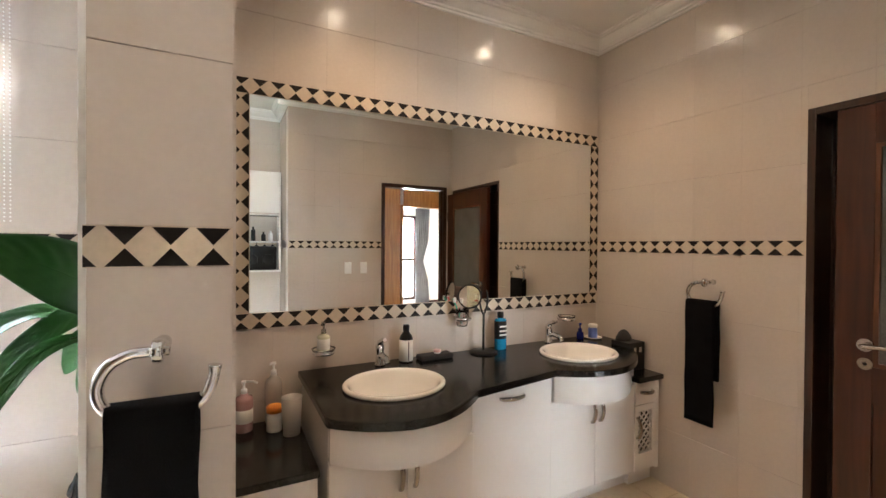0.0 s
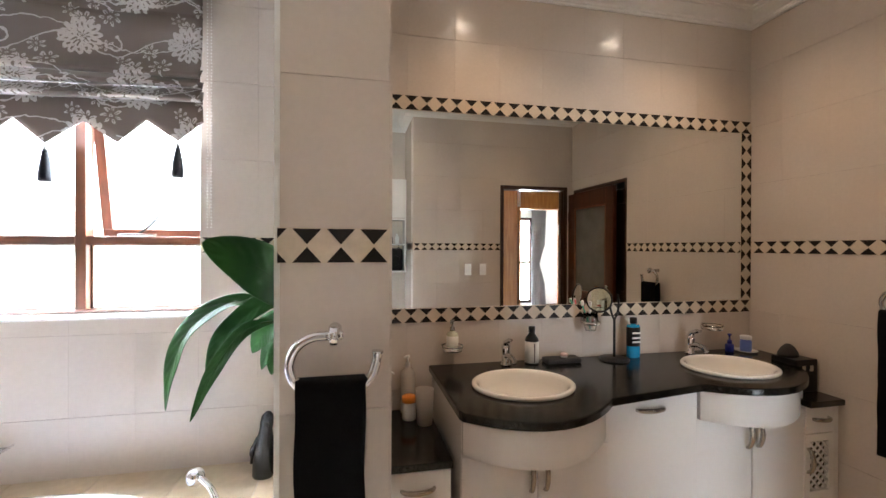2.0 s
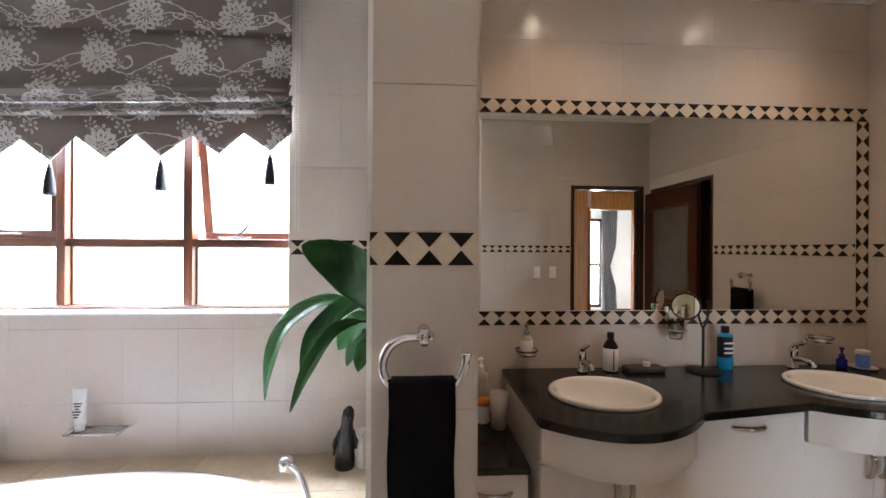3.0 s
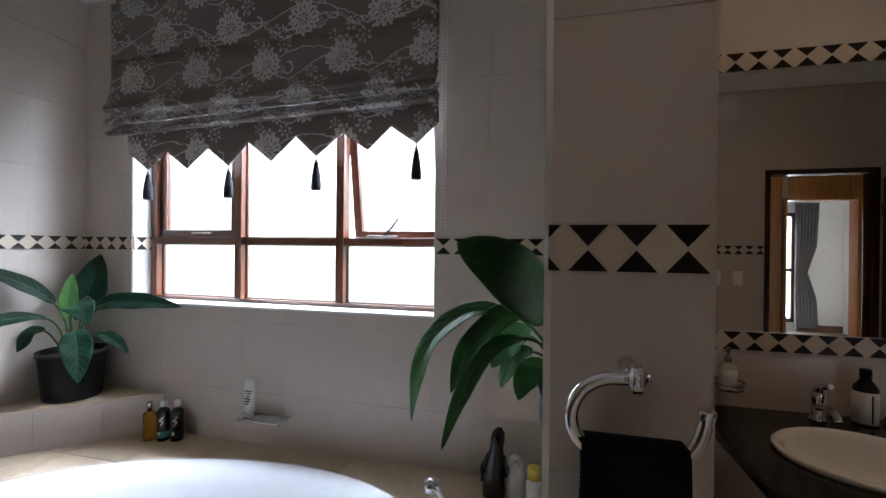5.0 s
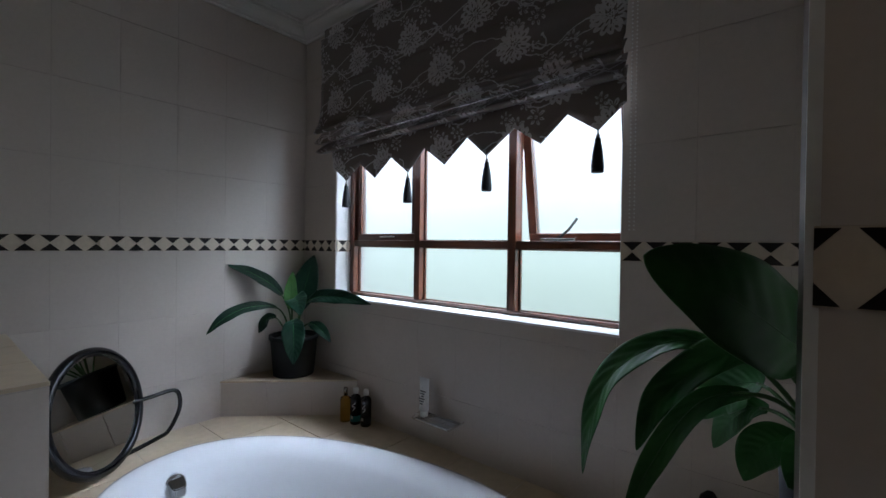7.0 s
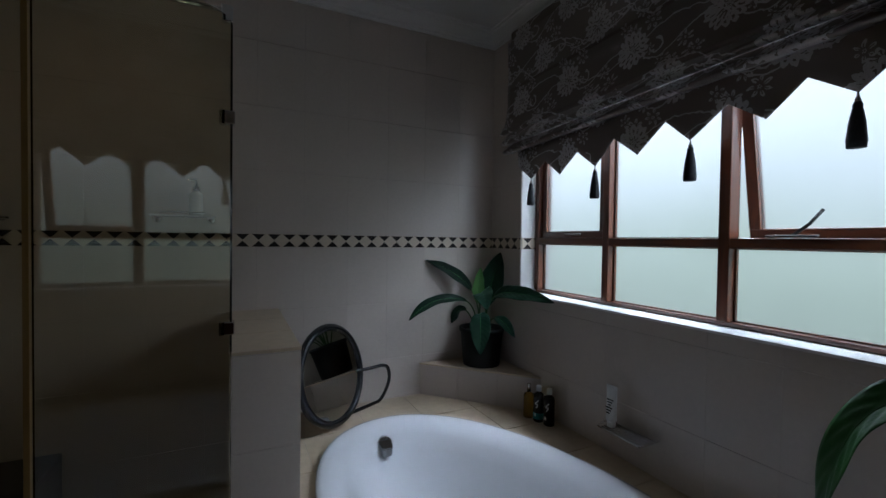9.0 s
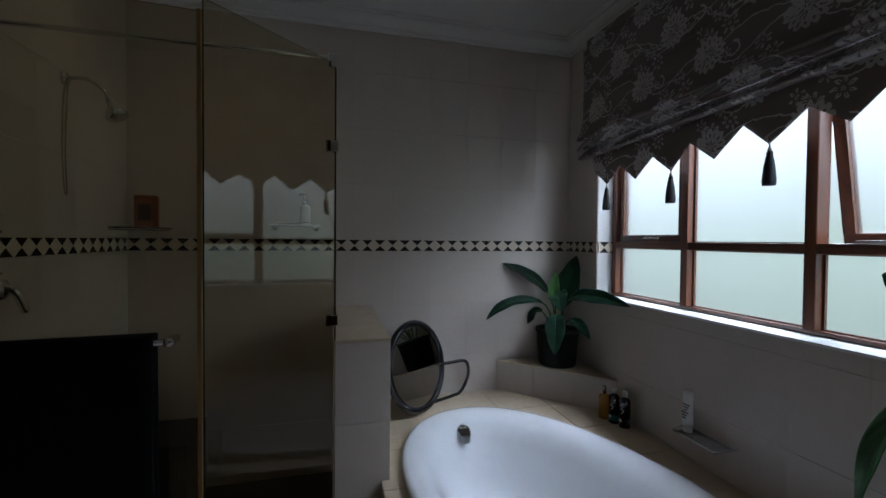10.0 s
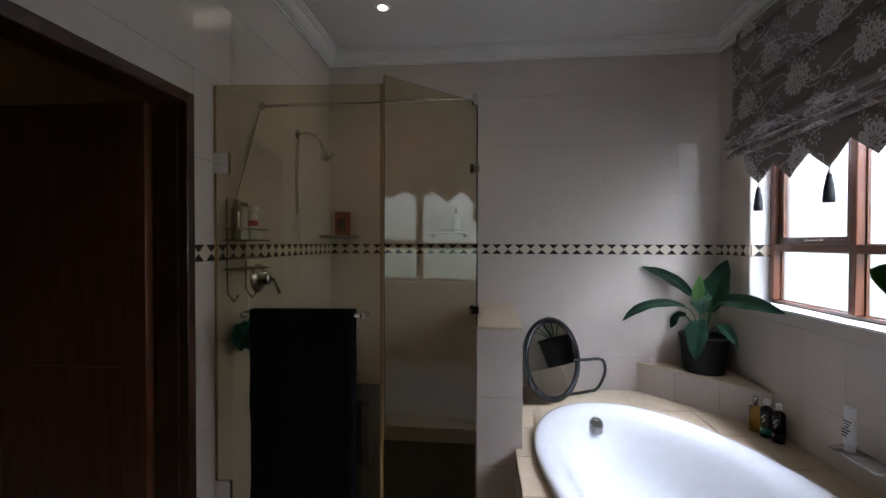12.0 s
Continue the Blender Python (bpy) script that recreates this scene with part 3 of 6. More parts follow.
    l.new(mask, b.inputs["Height"]), l.new(b.outputs[0], p.inputs["Normal"])
    return m


M_FABRIC = fabric_material()
M_TASSEL = material("charcoal_tassel_silk", (0.016, 0.016, 0.019), 0.6, 0, (300, 0.4), (20, 0.2), 0.5, 0.2)


def sheet(rows, xs, thick=0.004):
    """A cloth from rows of (height, depth) functions of x, given a thickness."""
    bm = bmesh.new()
    faces = []
    grids = []
    for back in (0, thick):
        grid = [[bm.verts.new((x, *f(x, back))) for x in xs] for f in rows]
        grids.append(grid)
        for a, b in zip(grid, grid[1:]):
            for i in range(len(xs) - 1):
                bm.faces.new((a[i], a[i + 1], b[i + 1], b[i])).smooth = True
    f, b = grids
    m, n = len(f), len(xs)
    ring = [(0, i) for i in range(n)] + [(j, n - 1) for j in range(1, m)] + [(m - 1, i) for i in range(n - 2, -1, -1)] + [(j, 0) for j in range(m - 2, 0, -1)]
    for (j0, i0), (j1, i1) in zip(ring, ring[1:] + ring[:1]):
        bm.faces.new((f[j0][i0], f[j1][i1], b[j1][i1], b[j0][i0]))
    bmesh.ops.recalc_face_normals(bm, faces=bm.faces)
    return bm


def ripple(x, z, amp=0.004):
    return amp * (noise.noise((x * 3.1, z * 5.0, 1.7)) + 0.5 * noise.noise((x * 9, z * 11.0, 4.2)))


def roman_blind():
    b = thing("roman_blind", (1.12, 3.3, 2.4), "taupe floral damask roman blind with zigzag hem, half drawn", "blind")
    tilt = lambda x: 0.03 * (x - 1.1)
    xs = [0.235 + i * (2.03 - 0.235) / 60 for i in range(61)]
    def row(z, y, t=1.0):
        return lambda x, back: (y + back + ripple(x, z), z + t * tilt(x) + 0.35 * ripple(x + 7, z))
    head = part("headrail", boxed(0.26, 3.262, 2.655, 2.02, 3.342, 2.74, bevel=0.008), M_FABRIC, b, "fabric-covered headrail")
    part("panel", sheet([row(2.68, 3.258, 0), row(2.60, 3.262, 0.1), row(2.5, 3.265, 0.2), row(2.40, 3.264, 0.4), row(2.392, 3.258, 0.4), row(2.387, 3.272, 0.4), row(2.38, 3.262, 0.4), row(2.3, 3.266, 0.6), row(2.22, 3.255, 0.6), row(2.17, 3.243, 0.5), row(2.13, 3.214, 0.5), row(2.115, 3.206, 0.5), row(2.109, 3.222, 0.5)], xs), M_FABRIC, b)
    # stacked folds
    part("fold", sheet([row(2.15, 3.275), row(2.13, 3.255), row(2.10, 3.234), row(2.078, 3.212), row(2.066, 3.204), row(2.058, 3.22), row(2.066, 3.262)], [x * 0.99 + 0.018 for x in xs]), M_FABRIC, b)
    part("fold", sheet([row(2.10, 3.28), row(2.06, 3.258), row(2.035, 3.236), row(2.02, 3.216), row(2.008, 3.208), row(2.0, 3.226), row(2.01, 3.27)], [x * 0.985 + 0.03 for x in xs]), M_FABRIC, b)
    tips = [(0.335, 1.895), (0.464, 1.805), (0.588, 1.89), (0.71, 1.80), (0.836, 1.897), (0.96, 1.805), (1.073, 1.915), (1.201, 1.819), (1.333, 1.929), (1.441, 1.832), (1.577, 1.932), (1.698, 1.849), (1.809, 1.948), (1.928, 1.867), (2.028, 1.955)]
    px = sorted(set([round(x, 4) for x, _ in tips] + [round(0.335 + i * 0.0347, 4) for i in range(49)]))
    def hem(x):
        for (xa, za), (xb, zb) in zip(tips, tips[1:]):
            if xa <= x <= xb:
                return za + (zb - za) * (x - xa) / (xb - xa)
        return tips[-1][1]
    rows = [row(2.06, 3.286), row(2.0, 3.274)]
    for k in (0.35, 0.7, 1.0):
        rows.append(lambda x, back, k=k: (3.274 + 0.008 * k + back + ripple(x, 2 - k * 0.1), (2.0 + tilt(x)) * (1 - k) + hem(x) * k))
    part("zigzag_hem", sheet(rows, px, 0.003), M_FABRIC, b)
    for x, z in (tips[1], tips[5], tips[9], tips[13]):
        t = part("tassel", lathe((x, 3.283, z - 0.155), [(0.0, 0), (0.022, 0.0), (0.0235, 0.02), (0.019, 0.07), (0.013, 0.105), (0.011, 0.112), (0.012, 0.118), (0.009, 0.128), (0, 0.13)], 14), M_TASSEL, b, "charcoal silk tassel")
        part("bead", lathe((x, 3.283, z - 0.03), [(0, 0), (0.007, 0.004), (0.008, 0.011), (0.004, 0.018), (0.002, 0.032), (0, 0.033)], 10), M_NICKEL, t)
    bm = bmesh.new()
    for i in range(84):
        for dx in (0.0, 0.016):
            bmesh.ops.create_icosphere(bm, subdivisions=1, radius=0.0032, matrix=Matrix.Translation((2.036 + dx, 3.31, 1.5 + i * 0.0145)))
    part("bead_chain", bm, M_WHITEPL, b, "white beaded pull chain")
    return b


roman_blind()

# ---- downlights and added fill lamps ----
M_BULB = emission("warm_halogen", (1.0, 0.82, 0.58), 110)


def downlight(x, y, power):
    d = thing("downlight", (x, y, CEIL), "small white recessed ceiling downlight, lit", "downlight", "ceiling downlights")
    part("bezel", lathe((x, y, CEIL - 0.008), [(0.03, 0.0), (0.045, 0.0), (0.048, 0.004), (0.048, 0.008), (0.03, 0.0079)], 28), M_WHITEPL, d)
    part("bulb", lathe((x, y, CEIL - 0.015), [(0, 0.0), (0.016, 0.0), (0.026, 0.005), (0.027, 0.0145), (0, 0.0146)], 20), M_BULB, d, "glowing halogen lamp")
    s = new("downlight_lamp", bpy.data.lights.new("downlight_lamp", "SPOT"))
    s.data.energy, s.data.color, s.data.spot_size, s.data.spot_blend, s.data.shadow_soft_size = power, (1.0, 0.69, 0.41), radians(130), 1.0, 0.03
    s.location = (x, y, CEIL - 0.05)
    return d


# Lamps at (4.2, 1.95) and (4.75, 0.45) are unseen, added as fill.
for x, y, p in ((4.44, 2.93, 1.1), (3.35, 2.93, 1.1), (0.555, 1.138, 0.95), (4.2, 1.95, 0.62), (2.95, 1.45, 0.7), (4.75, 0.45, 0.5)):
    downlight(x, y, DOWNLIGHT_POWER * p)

# ---- bath ----
BX, BY, BA, BB, TURN = 1.205, 2.58, 0.945, 0.56, 0.21


def oval(a, b, n=72, e=2.12):
    """The tub's outline, turned slightly in its deck."""
    out = []
    ct, st = math.cos(TURN), math.sin(TURN)
    for i in range(n):
        t = 2 * math.pi * i / n
        c, s = math.cos(t), math.sin(t)
        u, v = a * math.copysign(abs(c) ** (2 / e), c), b * math.copysign(abs(s) ** (2 / e), s)
        out.append((BX + u * ct - v * st, BY + u * st + v * ct))
    return out


def bath():
    b = thing("bathtub", (BX, BY, 0.0), "white oval acrylic bathtub set into a tiled deck", "bathtub")
    prof = [(0.0, 0.432), (0.0, 0.452), (0.006, 0.459), (0.025, 0.463), (0.06, 0.457), (0.095, 0.441), (0.13, 0.408), (0.17, 0.345), (0.22, 0.265), (0.275, 0.185), (0.34, 0.125), (0.42, 0.095), (0.5, 0.085)]
    bm = bmesh.new()
    rings = [[bm.verts.new((x, y, z)) for x, y in oval(BA - d, max(BB - d, 0.02))] for d, z in prof]
    for a, c in zip(rings, rings[1:]):
        for i in range(len(a)):
            bm.faces.new((a[i], a[(i + 1) % len(a)], c[(i + 1) % len(a)], c[i])).smooth = True
    bm.faces.new(rings[-1])
    bmesh.ops.recalc_face_normals(bm, faces=bm.faces)
    part("tub", bm, M_ACRYLIC, b)
    part("overflow", lathe((0.42, 2.41, 0.375), [(0.0, -0.02), (0.043, -0.02), (0.045, 0.004), (0.042, 0.01), (0.036, 0.012), (0, 0.012)], 24, axis="X"), M_CHROME, b, "round chrome overflow plate")
    bm = prism([(0.427, 2.377), (0.475, 2.382), (0.484, 2.392), (0.484, 2.428), (0.475, 2.438), (0.427, 2.443)], 0.342, 0.408)
    for v in bm.verts:
        if v.co.z > 0.39:
            v.co.z -= 0.45 * (v.co.x - 0.427)
    bmesh.ops.bevel(bm, geom=bm.edges[:], offset=0.004, segments=2, affect="EDGES")
    part("overflow_knob", bm, M_CHROME, b, "hooded chrome overflow knob")
    return b


bath()

DECK_BOX = (WEST, 1.90, 2.655, NORTH)
deck = single("bath_deck", boxed(WEST + 0.006, 1.93, 0.0, 0.885, 1.94, DECK - 0.004), M_GROUT, "sand-coloured tiled deck round the bathtub", "deck", kind="structure")


def deck_ring():
    """Deck top round the tub, cut along its tile joints into single tiles."""
    bm = bmesh.new()
    n = 72
    inner = oval(BA - 0.03, BB - 0.03, n)
    x0, y0, x1, y1 = DECK_BOX
    outer = []
    for x, y in inner:
        dx, dy = x - BX, y - BY
        k = min(((x1 - BX) if dx > 0 else (x0 - BX)) / dx if abs(dx) > 1e-6 else 1e9, ((y1 - BY) if dy > 0 else (y0 - BY)) / dy if abs(dy) > 1e-6 else 1e9)
        outer.append((BX + dx * k, BY + dy * k))
    a = [bm.verts.new((x, y, DECK)) for x, y in inner]
    b = [bm.verts.new((x, y, DECK)) for x, y in outer]
    for i in range(n):
        j = (i + 1) % n
        pi, pj = outer[i], outer[j]
        if abs(pi[0] - pj[0]) > 1e-4 and abs(pi[1] - pj[1]) > 1e-4:
            cx = x1 if max(pi[0], pj[0]) > x1 - 1e-4 else x0
            cy = y1 if max(pi[1], pj[1]) > y1 - 1e-4 else y0
            bm.faces.new((a[i], b[i], bm.verts.new((cx, cy, DECK)), b[j], a[j]))
        else:
            bm.faces.new((a[i], b[i], b[j], a[j]))
    gx = [x0 + 0.02 + 0.33 * i for i in range(1, 9)]
    gy = [y1 - 0.33 * i for i in range(1, 5)]
    for x in gx:
        bmesh.ops.bisect_plane(bm, geom=bm.verts[:] + bm.edges[:] + bm.faces[:], plane_co=(x, 0, 0), plane_no=(1, 0, 0))
    for y in gy:
        bmesh.ops.bisect_plane(bm, geom=bm.verts[:] + bm.edges[:] + bm.faces[:], plane_co=(0, y, 0), plane_no=(0, 1, 0))
    cells = {}
    for f in bm.faces:
        c = f.calc_center_median()
        cells.setdefault((sum(c.x > x for x in gx), sum(c.y > y for y in gy)), []).append([v.co.copy() for v in f.verts])
    bm.free()
    for polys in cells.values():
        t = bmesh.new()
        mid = sum((p for poly in polys for p in poly), Vector()) / sum(len(q) for q in polys)
        for poly in polys:
            t.faces.new([t.verts.new((mid.x + (p.x - mid.x) * 0.988, mid.y + (p.y - mid.y) * 0.988, DECK)) for p in poly])
        bmesh.ops.remove_doubles(t, verts=t.verts, dist=1e-4)
        r = bmesh.ops.extrude_face_region(t, geom=t.faces[:])
        bmesh.ops.translate(t, verts=[v for v in r["geom"] if isinstance(v, bmesh.types.BMVert)], vec=(0, 0, -0.012))
        bmesh.ops.recalc_face_normals(t, faces=t.faces)
        part("tile", t, M_DECK, deck)
    g = bmesh.new()
    a = [g.verts.new((x, y, DECK - 0.003)) for x, y in inner]
    b = [g.verts.new((x, y, DECK - 0.003)) for x, y in outer]
    for i in range(n):
        g.faces.new((a[i], b[i], b[(i + 1) % n], a[(i + 1) % n]))
    part("grout_bed", g, M_GROUT, deck)


deck_ring()
part("apron", boxed(0.885, 1.90, 0, 2.493, 1.912, DECK - 0.014), M_TILE, deck, "cream tiled bath front")
part("deck_end", boxed(2.48, 1.905, 0, 2.493, 2.272, DECK - 0.004), M_TILE, deck)

# corner ledge
ledge = thing("corner_ledge", (0.05, 3.2, DECK), "raised cream tiled triangular ledge in the corner", "ledge", kind="structure")
LEDGE = 0.634
part("body", prism([(WEST + 0.006, 2.81), (0.515, NORTH - 0.006), (WEST + 0.006, NORTH - 0.006)], DECK, LEDGE - 0.01), M_GROUT, ledge)
lx, ly = (0.515 - WEST) / 3, (NORTH - 2.81) / 3
for i in range(3):
    x0, y0, x1, y1 = WEST + 0.006 + lx * i, 2.805 + ly * i, WEST + 0.003 + lx * (i + 1), 2.802 + ly * (i + 1)
    nx, ny = 0.004, -0.004
    part("tile", prism([(x0, y0), (x1, y1), (x1 + nx, y1 + ny), (x0 + nx, y0 + ny)], DECK + 0.001, LEDGE - 0.011), M_TILE, ledge)
part("tile", prism([(WEST + 0.006, 2.798), (0.52, NORTH - 0.006), (WEST + 0.006, NORTH - 0.006)], LEDGE - 0.01, LEDGE, 0.002), M_DECK, ledge)

# ---- pony wall ----
PONY = (WEST + 0.006, 1.70, 0.885, 1.93, 1.04)
pony = single("wall_pony", boxed(PONY[0], PONY[1], 0, PONY[2] - 0.004, PONY[3], PONY[4] - 0.014), M_GROUT, "low cream tiled wall between shower and bath", "wall", kind="structure")
for z0, z1 in zip((0, 0.335, 0.685), (0.335, 0.685, 1.026)):
    part("tile", boxed(PONY[2] - 0.004, PONY[1], z0 + 0.001, PONY[2], PONY[3], z1 - 0.001), M_TILE, pony)
    for i in range(4):
        x0 = PONY[0] + i * 0.2325
        for y0, y1 in ((PONY[1] - 0.004, PONY[1]), (PONY[3], PONY[3] + 0.004)):
            part("tile", boxed(x0 + 0.001, y0, z0 + 0.001, min(x0 + 0.2315, PONY[2]), y1, z1 - 0.001), M_TILE, pony)
for i in range(3):
    x0 = PONY[0] + i * 0.31
    part("tile", boxed(x0, PONY[1] - 0.006, 1.027, min(x0 + 0.308, PONY[2] + 0.004), PONY[3] + 0.006, 1.04, bevel=0.002), M_DECK, pony)

# ---- shower ----
part("shower_floor", prism([(WEST, SOUTH), (1.325, SOUTH), (1.269, 1.316), (0.885, 1.70), (WEST, 1.70)], -0.005, 0.002), M_DARKFLOOR, floor, "dark tiled shower floor")
single("shower_bench", boxed(WEST + 0.006, SOUTH + 0.006, 0.0, 0.32, 0.99, 0.42, bevel=0.006), M_DARKFLOOR, "low dark stone seat in the shower corner", "bench", kind="structure")


def shower_screen():
    s = thing("shower_enclosure", (1.2, 1.2, 0.0), "frameless glass shower enclosure with hinged door and chrome stay bar", "shower screen")
    def pane(p, q, z1, name, label):
        """An eight-millimetre sheet of glass that stands on the line from p to q."""
        p, q = Vector((*p, 0)), Vector((*q, 0))
        side = Vector((q.y - p.y, p.x - q.x, 0)).normalized() * 0.004
        g = part(name, prism([(p + side)[:2], (q + side)[:2], (q - side)[:2], (p - side)[:2]], 0.012, z1), M_GLASS, s, label)
        g.visible_shadow = False
    pane((1.324, SOUTH + 0.014), (1.2705, 1.302), 2.13, "door", "frameless glass door with a bronze dimming tint")
    pane((1.269, 1.318), (0.888, 1.703), 2.17, "fixed_panel", "fixed glass panel with a bronze dimming tint")
    part("seal", boxed(1.263, 1.303, 0.012, 1.277, 1.314, 2.135), M_SEAL, s, "amber plastic edge seal")
    part("seal", boxed(1.319, SOUTH + 0.006, 0.012, 1.329, SOUTH + 0.014, 2.13), M_SEAL, s)
    part("edge", boxed(0.884, 1.699, 1.045, 0.892, 1.707, 2.17), M_BLACK, s, "dark glass edge")
    for z in (0.40, 1.80):
        part("hinge", boxed(1.312, SOUTH + 0.005, z - 0.045, 1.336, SOUTH + 0.075, z + 0.045, bevel=0.003), M_CHROME, s, "square chrome glass hinge")
    for z in (1.13, 1.835):
        part("clip", boxed(0.868, 1.665, z - 0.022, 0.912, 1.715, z + 0.022, bevel=0.003), M_CHROME, s, "square chrome glass clip")
    bar = part("stay_bar", tube([(0.94, SOUTH + 0.006, 2.165), (0.893, 1.685, 2.19)], 0.009, 12), M_CHROME, s, "round chrome stay bar")
    part("flange", lathe((0.94, SOUTH + 0.004, 2.165), [(0, 0), (0.02, 0.0), (0.02, -0.012), (0, -0.012)], 18, axis="Y"), M_CHROME, bar)
    part("bracket", boxed(0.876, 1.672, 2.15, 0.91, 1.708, 2.205, bevel=0.004), M_CHROME, bar)
    rail = part("towel_bar", tube([(1.370, 0.745, 1.165), (1.331, 1.245, 1.165)], 0.009, 12), M_CHROME, s, "chrome towel bar on the glass door")
    for x, y in ((1.316, 0.745), (1.277, 1.245)):
        part("post", lathe((x, y, 1.165), [(0.014, 0), (0.014, 0.06), (0.011, 0.064), (0, 0.064)], 16, axis="X"), M_CHROME, rail)
    return s


shower_screen()


def hung_towel(name, x0, x1, y, top, front, back, r, label, turn=0.0, thick=0.012, pivot=None):
    """A towel over a bar that runs along x: front and back fall, with soft folds."""
    bm = bmesh.new()
    xs = [x0 + (x1 - x0) * i / 16 for i in range(17)]
    prof = []
    nf = 14
    for i in range(nf + 1):
        prof.append((-r - 0.004, front + (top - front) * i / nf))
    for i in range(1, 7):
        a = math.pi * i / 7
        prof.append((-(r + 0.004) * math.cos(a), top + r * math.sin(a)))
    for i in range(nf + 1):
        prof.append((r + 0.004, top - (top - back) * i / nf))
    layers = []
    for off in (0, 1):
        grid = []
        for k, (dy, z) in enumerate(prof):
            row = []
            for x in xs:
                w = 0.006 * noise.noise((x * 14, z * 4, y * 3)) * min(1, abs(z - top) * 6)
                side = -1 if dy < 0 else 1
                e = thick * off
                row.append(bm.verts.new((x + 0.004 * noise.noise((z * 9, x, 2.0)), y + dy + side * e * (1 if abs(dy) > r * 0.5 else abs(dy) / r) + w, z + (e if z > top else 0))))
            grid.append(row)
        layers.append(grid)
        for a, b in zip(grid, grid[1:]):
            for i in range(len(xs) - 1):
                bm.faces.new((a[i], a[i + 1], b[i + 1], b[i])).smooth = True
    f, b = layers
    m, n = len(f), len(xs)
    ring = [(0, i) for i in range(n)] + [(j, n - 1) for j in range(1, m)] + [(m - 1, i) for i in range(n - 2, -1, -1)] + [(j, 0) for j in range(m - 2, 0, -1)]
    for (j0, i0), (j1, i1) in zip(ring, ring[1:] + ring[:1]):
        bm.faces.new((f[j0][i0], f[j1][i1], b[j1][i1], b[j0][i0]))
    bmesh.ops.recalc_face_normals(bm, faces=bm.faces)
    if turn:
        bmesh.ops.rotate(bm, verts=bm.verts, cent=pivot, matrix=Matrix.Rotation(radians(turn), 3, "Z"))
    return single(name, bm, M_TOWEL, label, "towel")


hung_towel("bath_towel", 0.79, 1.215, 0, 1.17, 0.32, 0.36, 0.011, "large black bath towel over the shower door bar", 94.46, pivot=(0, 0, 0)).location = (1.4275, 0, 0)

# ---- doors and the rooms behind them ----
def door_casing(name, axis, at, depth, a0, a1, z1, bar, mat, label):
    """A hardwood frame that lines a door hole: two jambs and a head, with a stop bead."""
    f = thing(name, (at, (a0 + a1) / 2, 0) if axis == "x" else ((a0 + a1) / 2, at, 0), label, "door frame", kind="structure")
    def b(p0, q0, z0, p1, q1, z2, bevel=0.003):
        return boxed(q0, p0, z0, q1, p1, z2, bevel=bevel) if axis == "x" else boxed(p0, q0, z0, p1, q1, z2, bevel=bevel)
    lo, hi = min(at, at + depth), max(at, at + depth)
    part("jamb", b(a0, lo, 0, a0 + bar, hi, z1), mat, f)
    part("jamb", b(a1 - bar, lo, 0, a1, hi, z1), mat, f)
    part("head", b(a0 + bar, lo, z1 - bar, a1 - bar, hi, z1), mat, f)
    mid = (lo + hi) / 2
    part("stop_bead", b(a0 + bar, mid + 0.012, 0, a0 + bar + 0.012, mid + 0.03, z1 - bar, 0.0), mat, f)
    part("stop_bead", b(a1 - bar - 0.012, mid + 0.012, 0, a1 - bar, mid + 0.03, z1 - bar, 0.0), mat, f)
    return f


def lever(parent, centre, out, along):
    """A lever handle on a round rose with a keyhole rose under it."""
    c, o, a = Vector(centre), Vector(out), Vector(along)
    def disc(p, r, t):
        bm = bmesh.new()
        return add_tube(bm, [p, p + o * t], r, 20)
    h = part("handle", disc(c, 0.026, 0.01), M_NICKEL, parent, "brushed metal lever handle")
    part("keyhole_rose", disc(c - Vector((0, 0, 0.075)), 0.024, 0.008), M_NICKEL, parent)
    part("keyhole", disc(c - Vector((0, 0, 0.075)) + o * 0.0085, 0.007, 0.001), M_BLACK, parent)
    part("lever", tube(curve_points([c + o * 0.005, c + o * 0.045, c + o * 0.05 + a * 0.02, c + o * 0.048 + a * 0.07 + Vector((0, 0, 0.004)), c + o * 0.046 + a * 0.12], 14), 0.008), M_NICKEL, h)


# closed door in the east wall
door_casing("door_frame_east", "x", EAST - 0.006, 0.29, EAST_DOOR[0], EAST_DOOR[2], 2.05, 0.032, M_JAMB, "dark hardwood frame of the closed side door")
east_door = thing("door_1", (EAST + 0.25, 1.75, 0), "closed dark hardwood panelled door in a deep reveal", "door", kind="structure")
EX0, EX1, EY0, EY1 = EAST + 0.205, EAST + 0.245, EAST_DOOR[0] + 0.034, EAST_DOOR[2] - 0.034


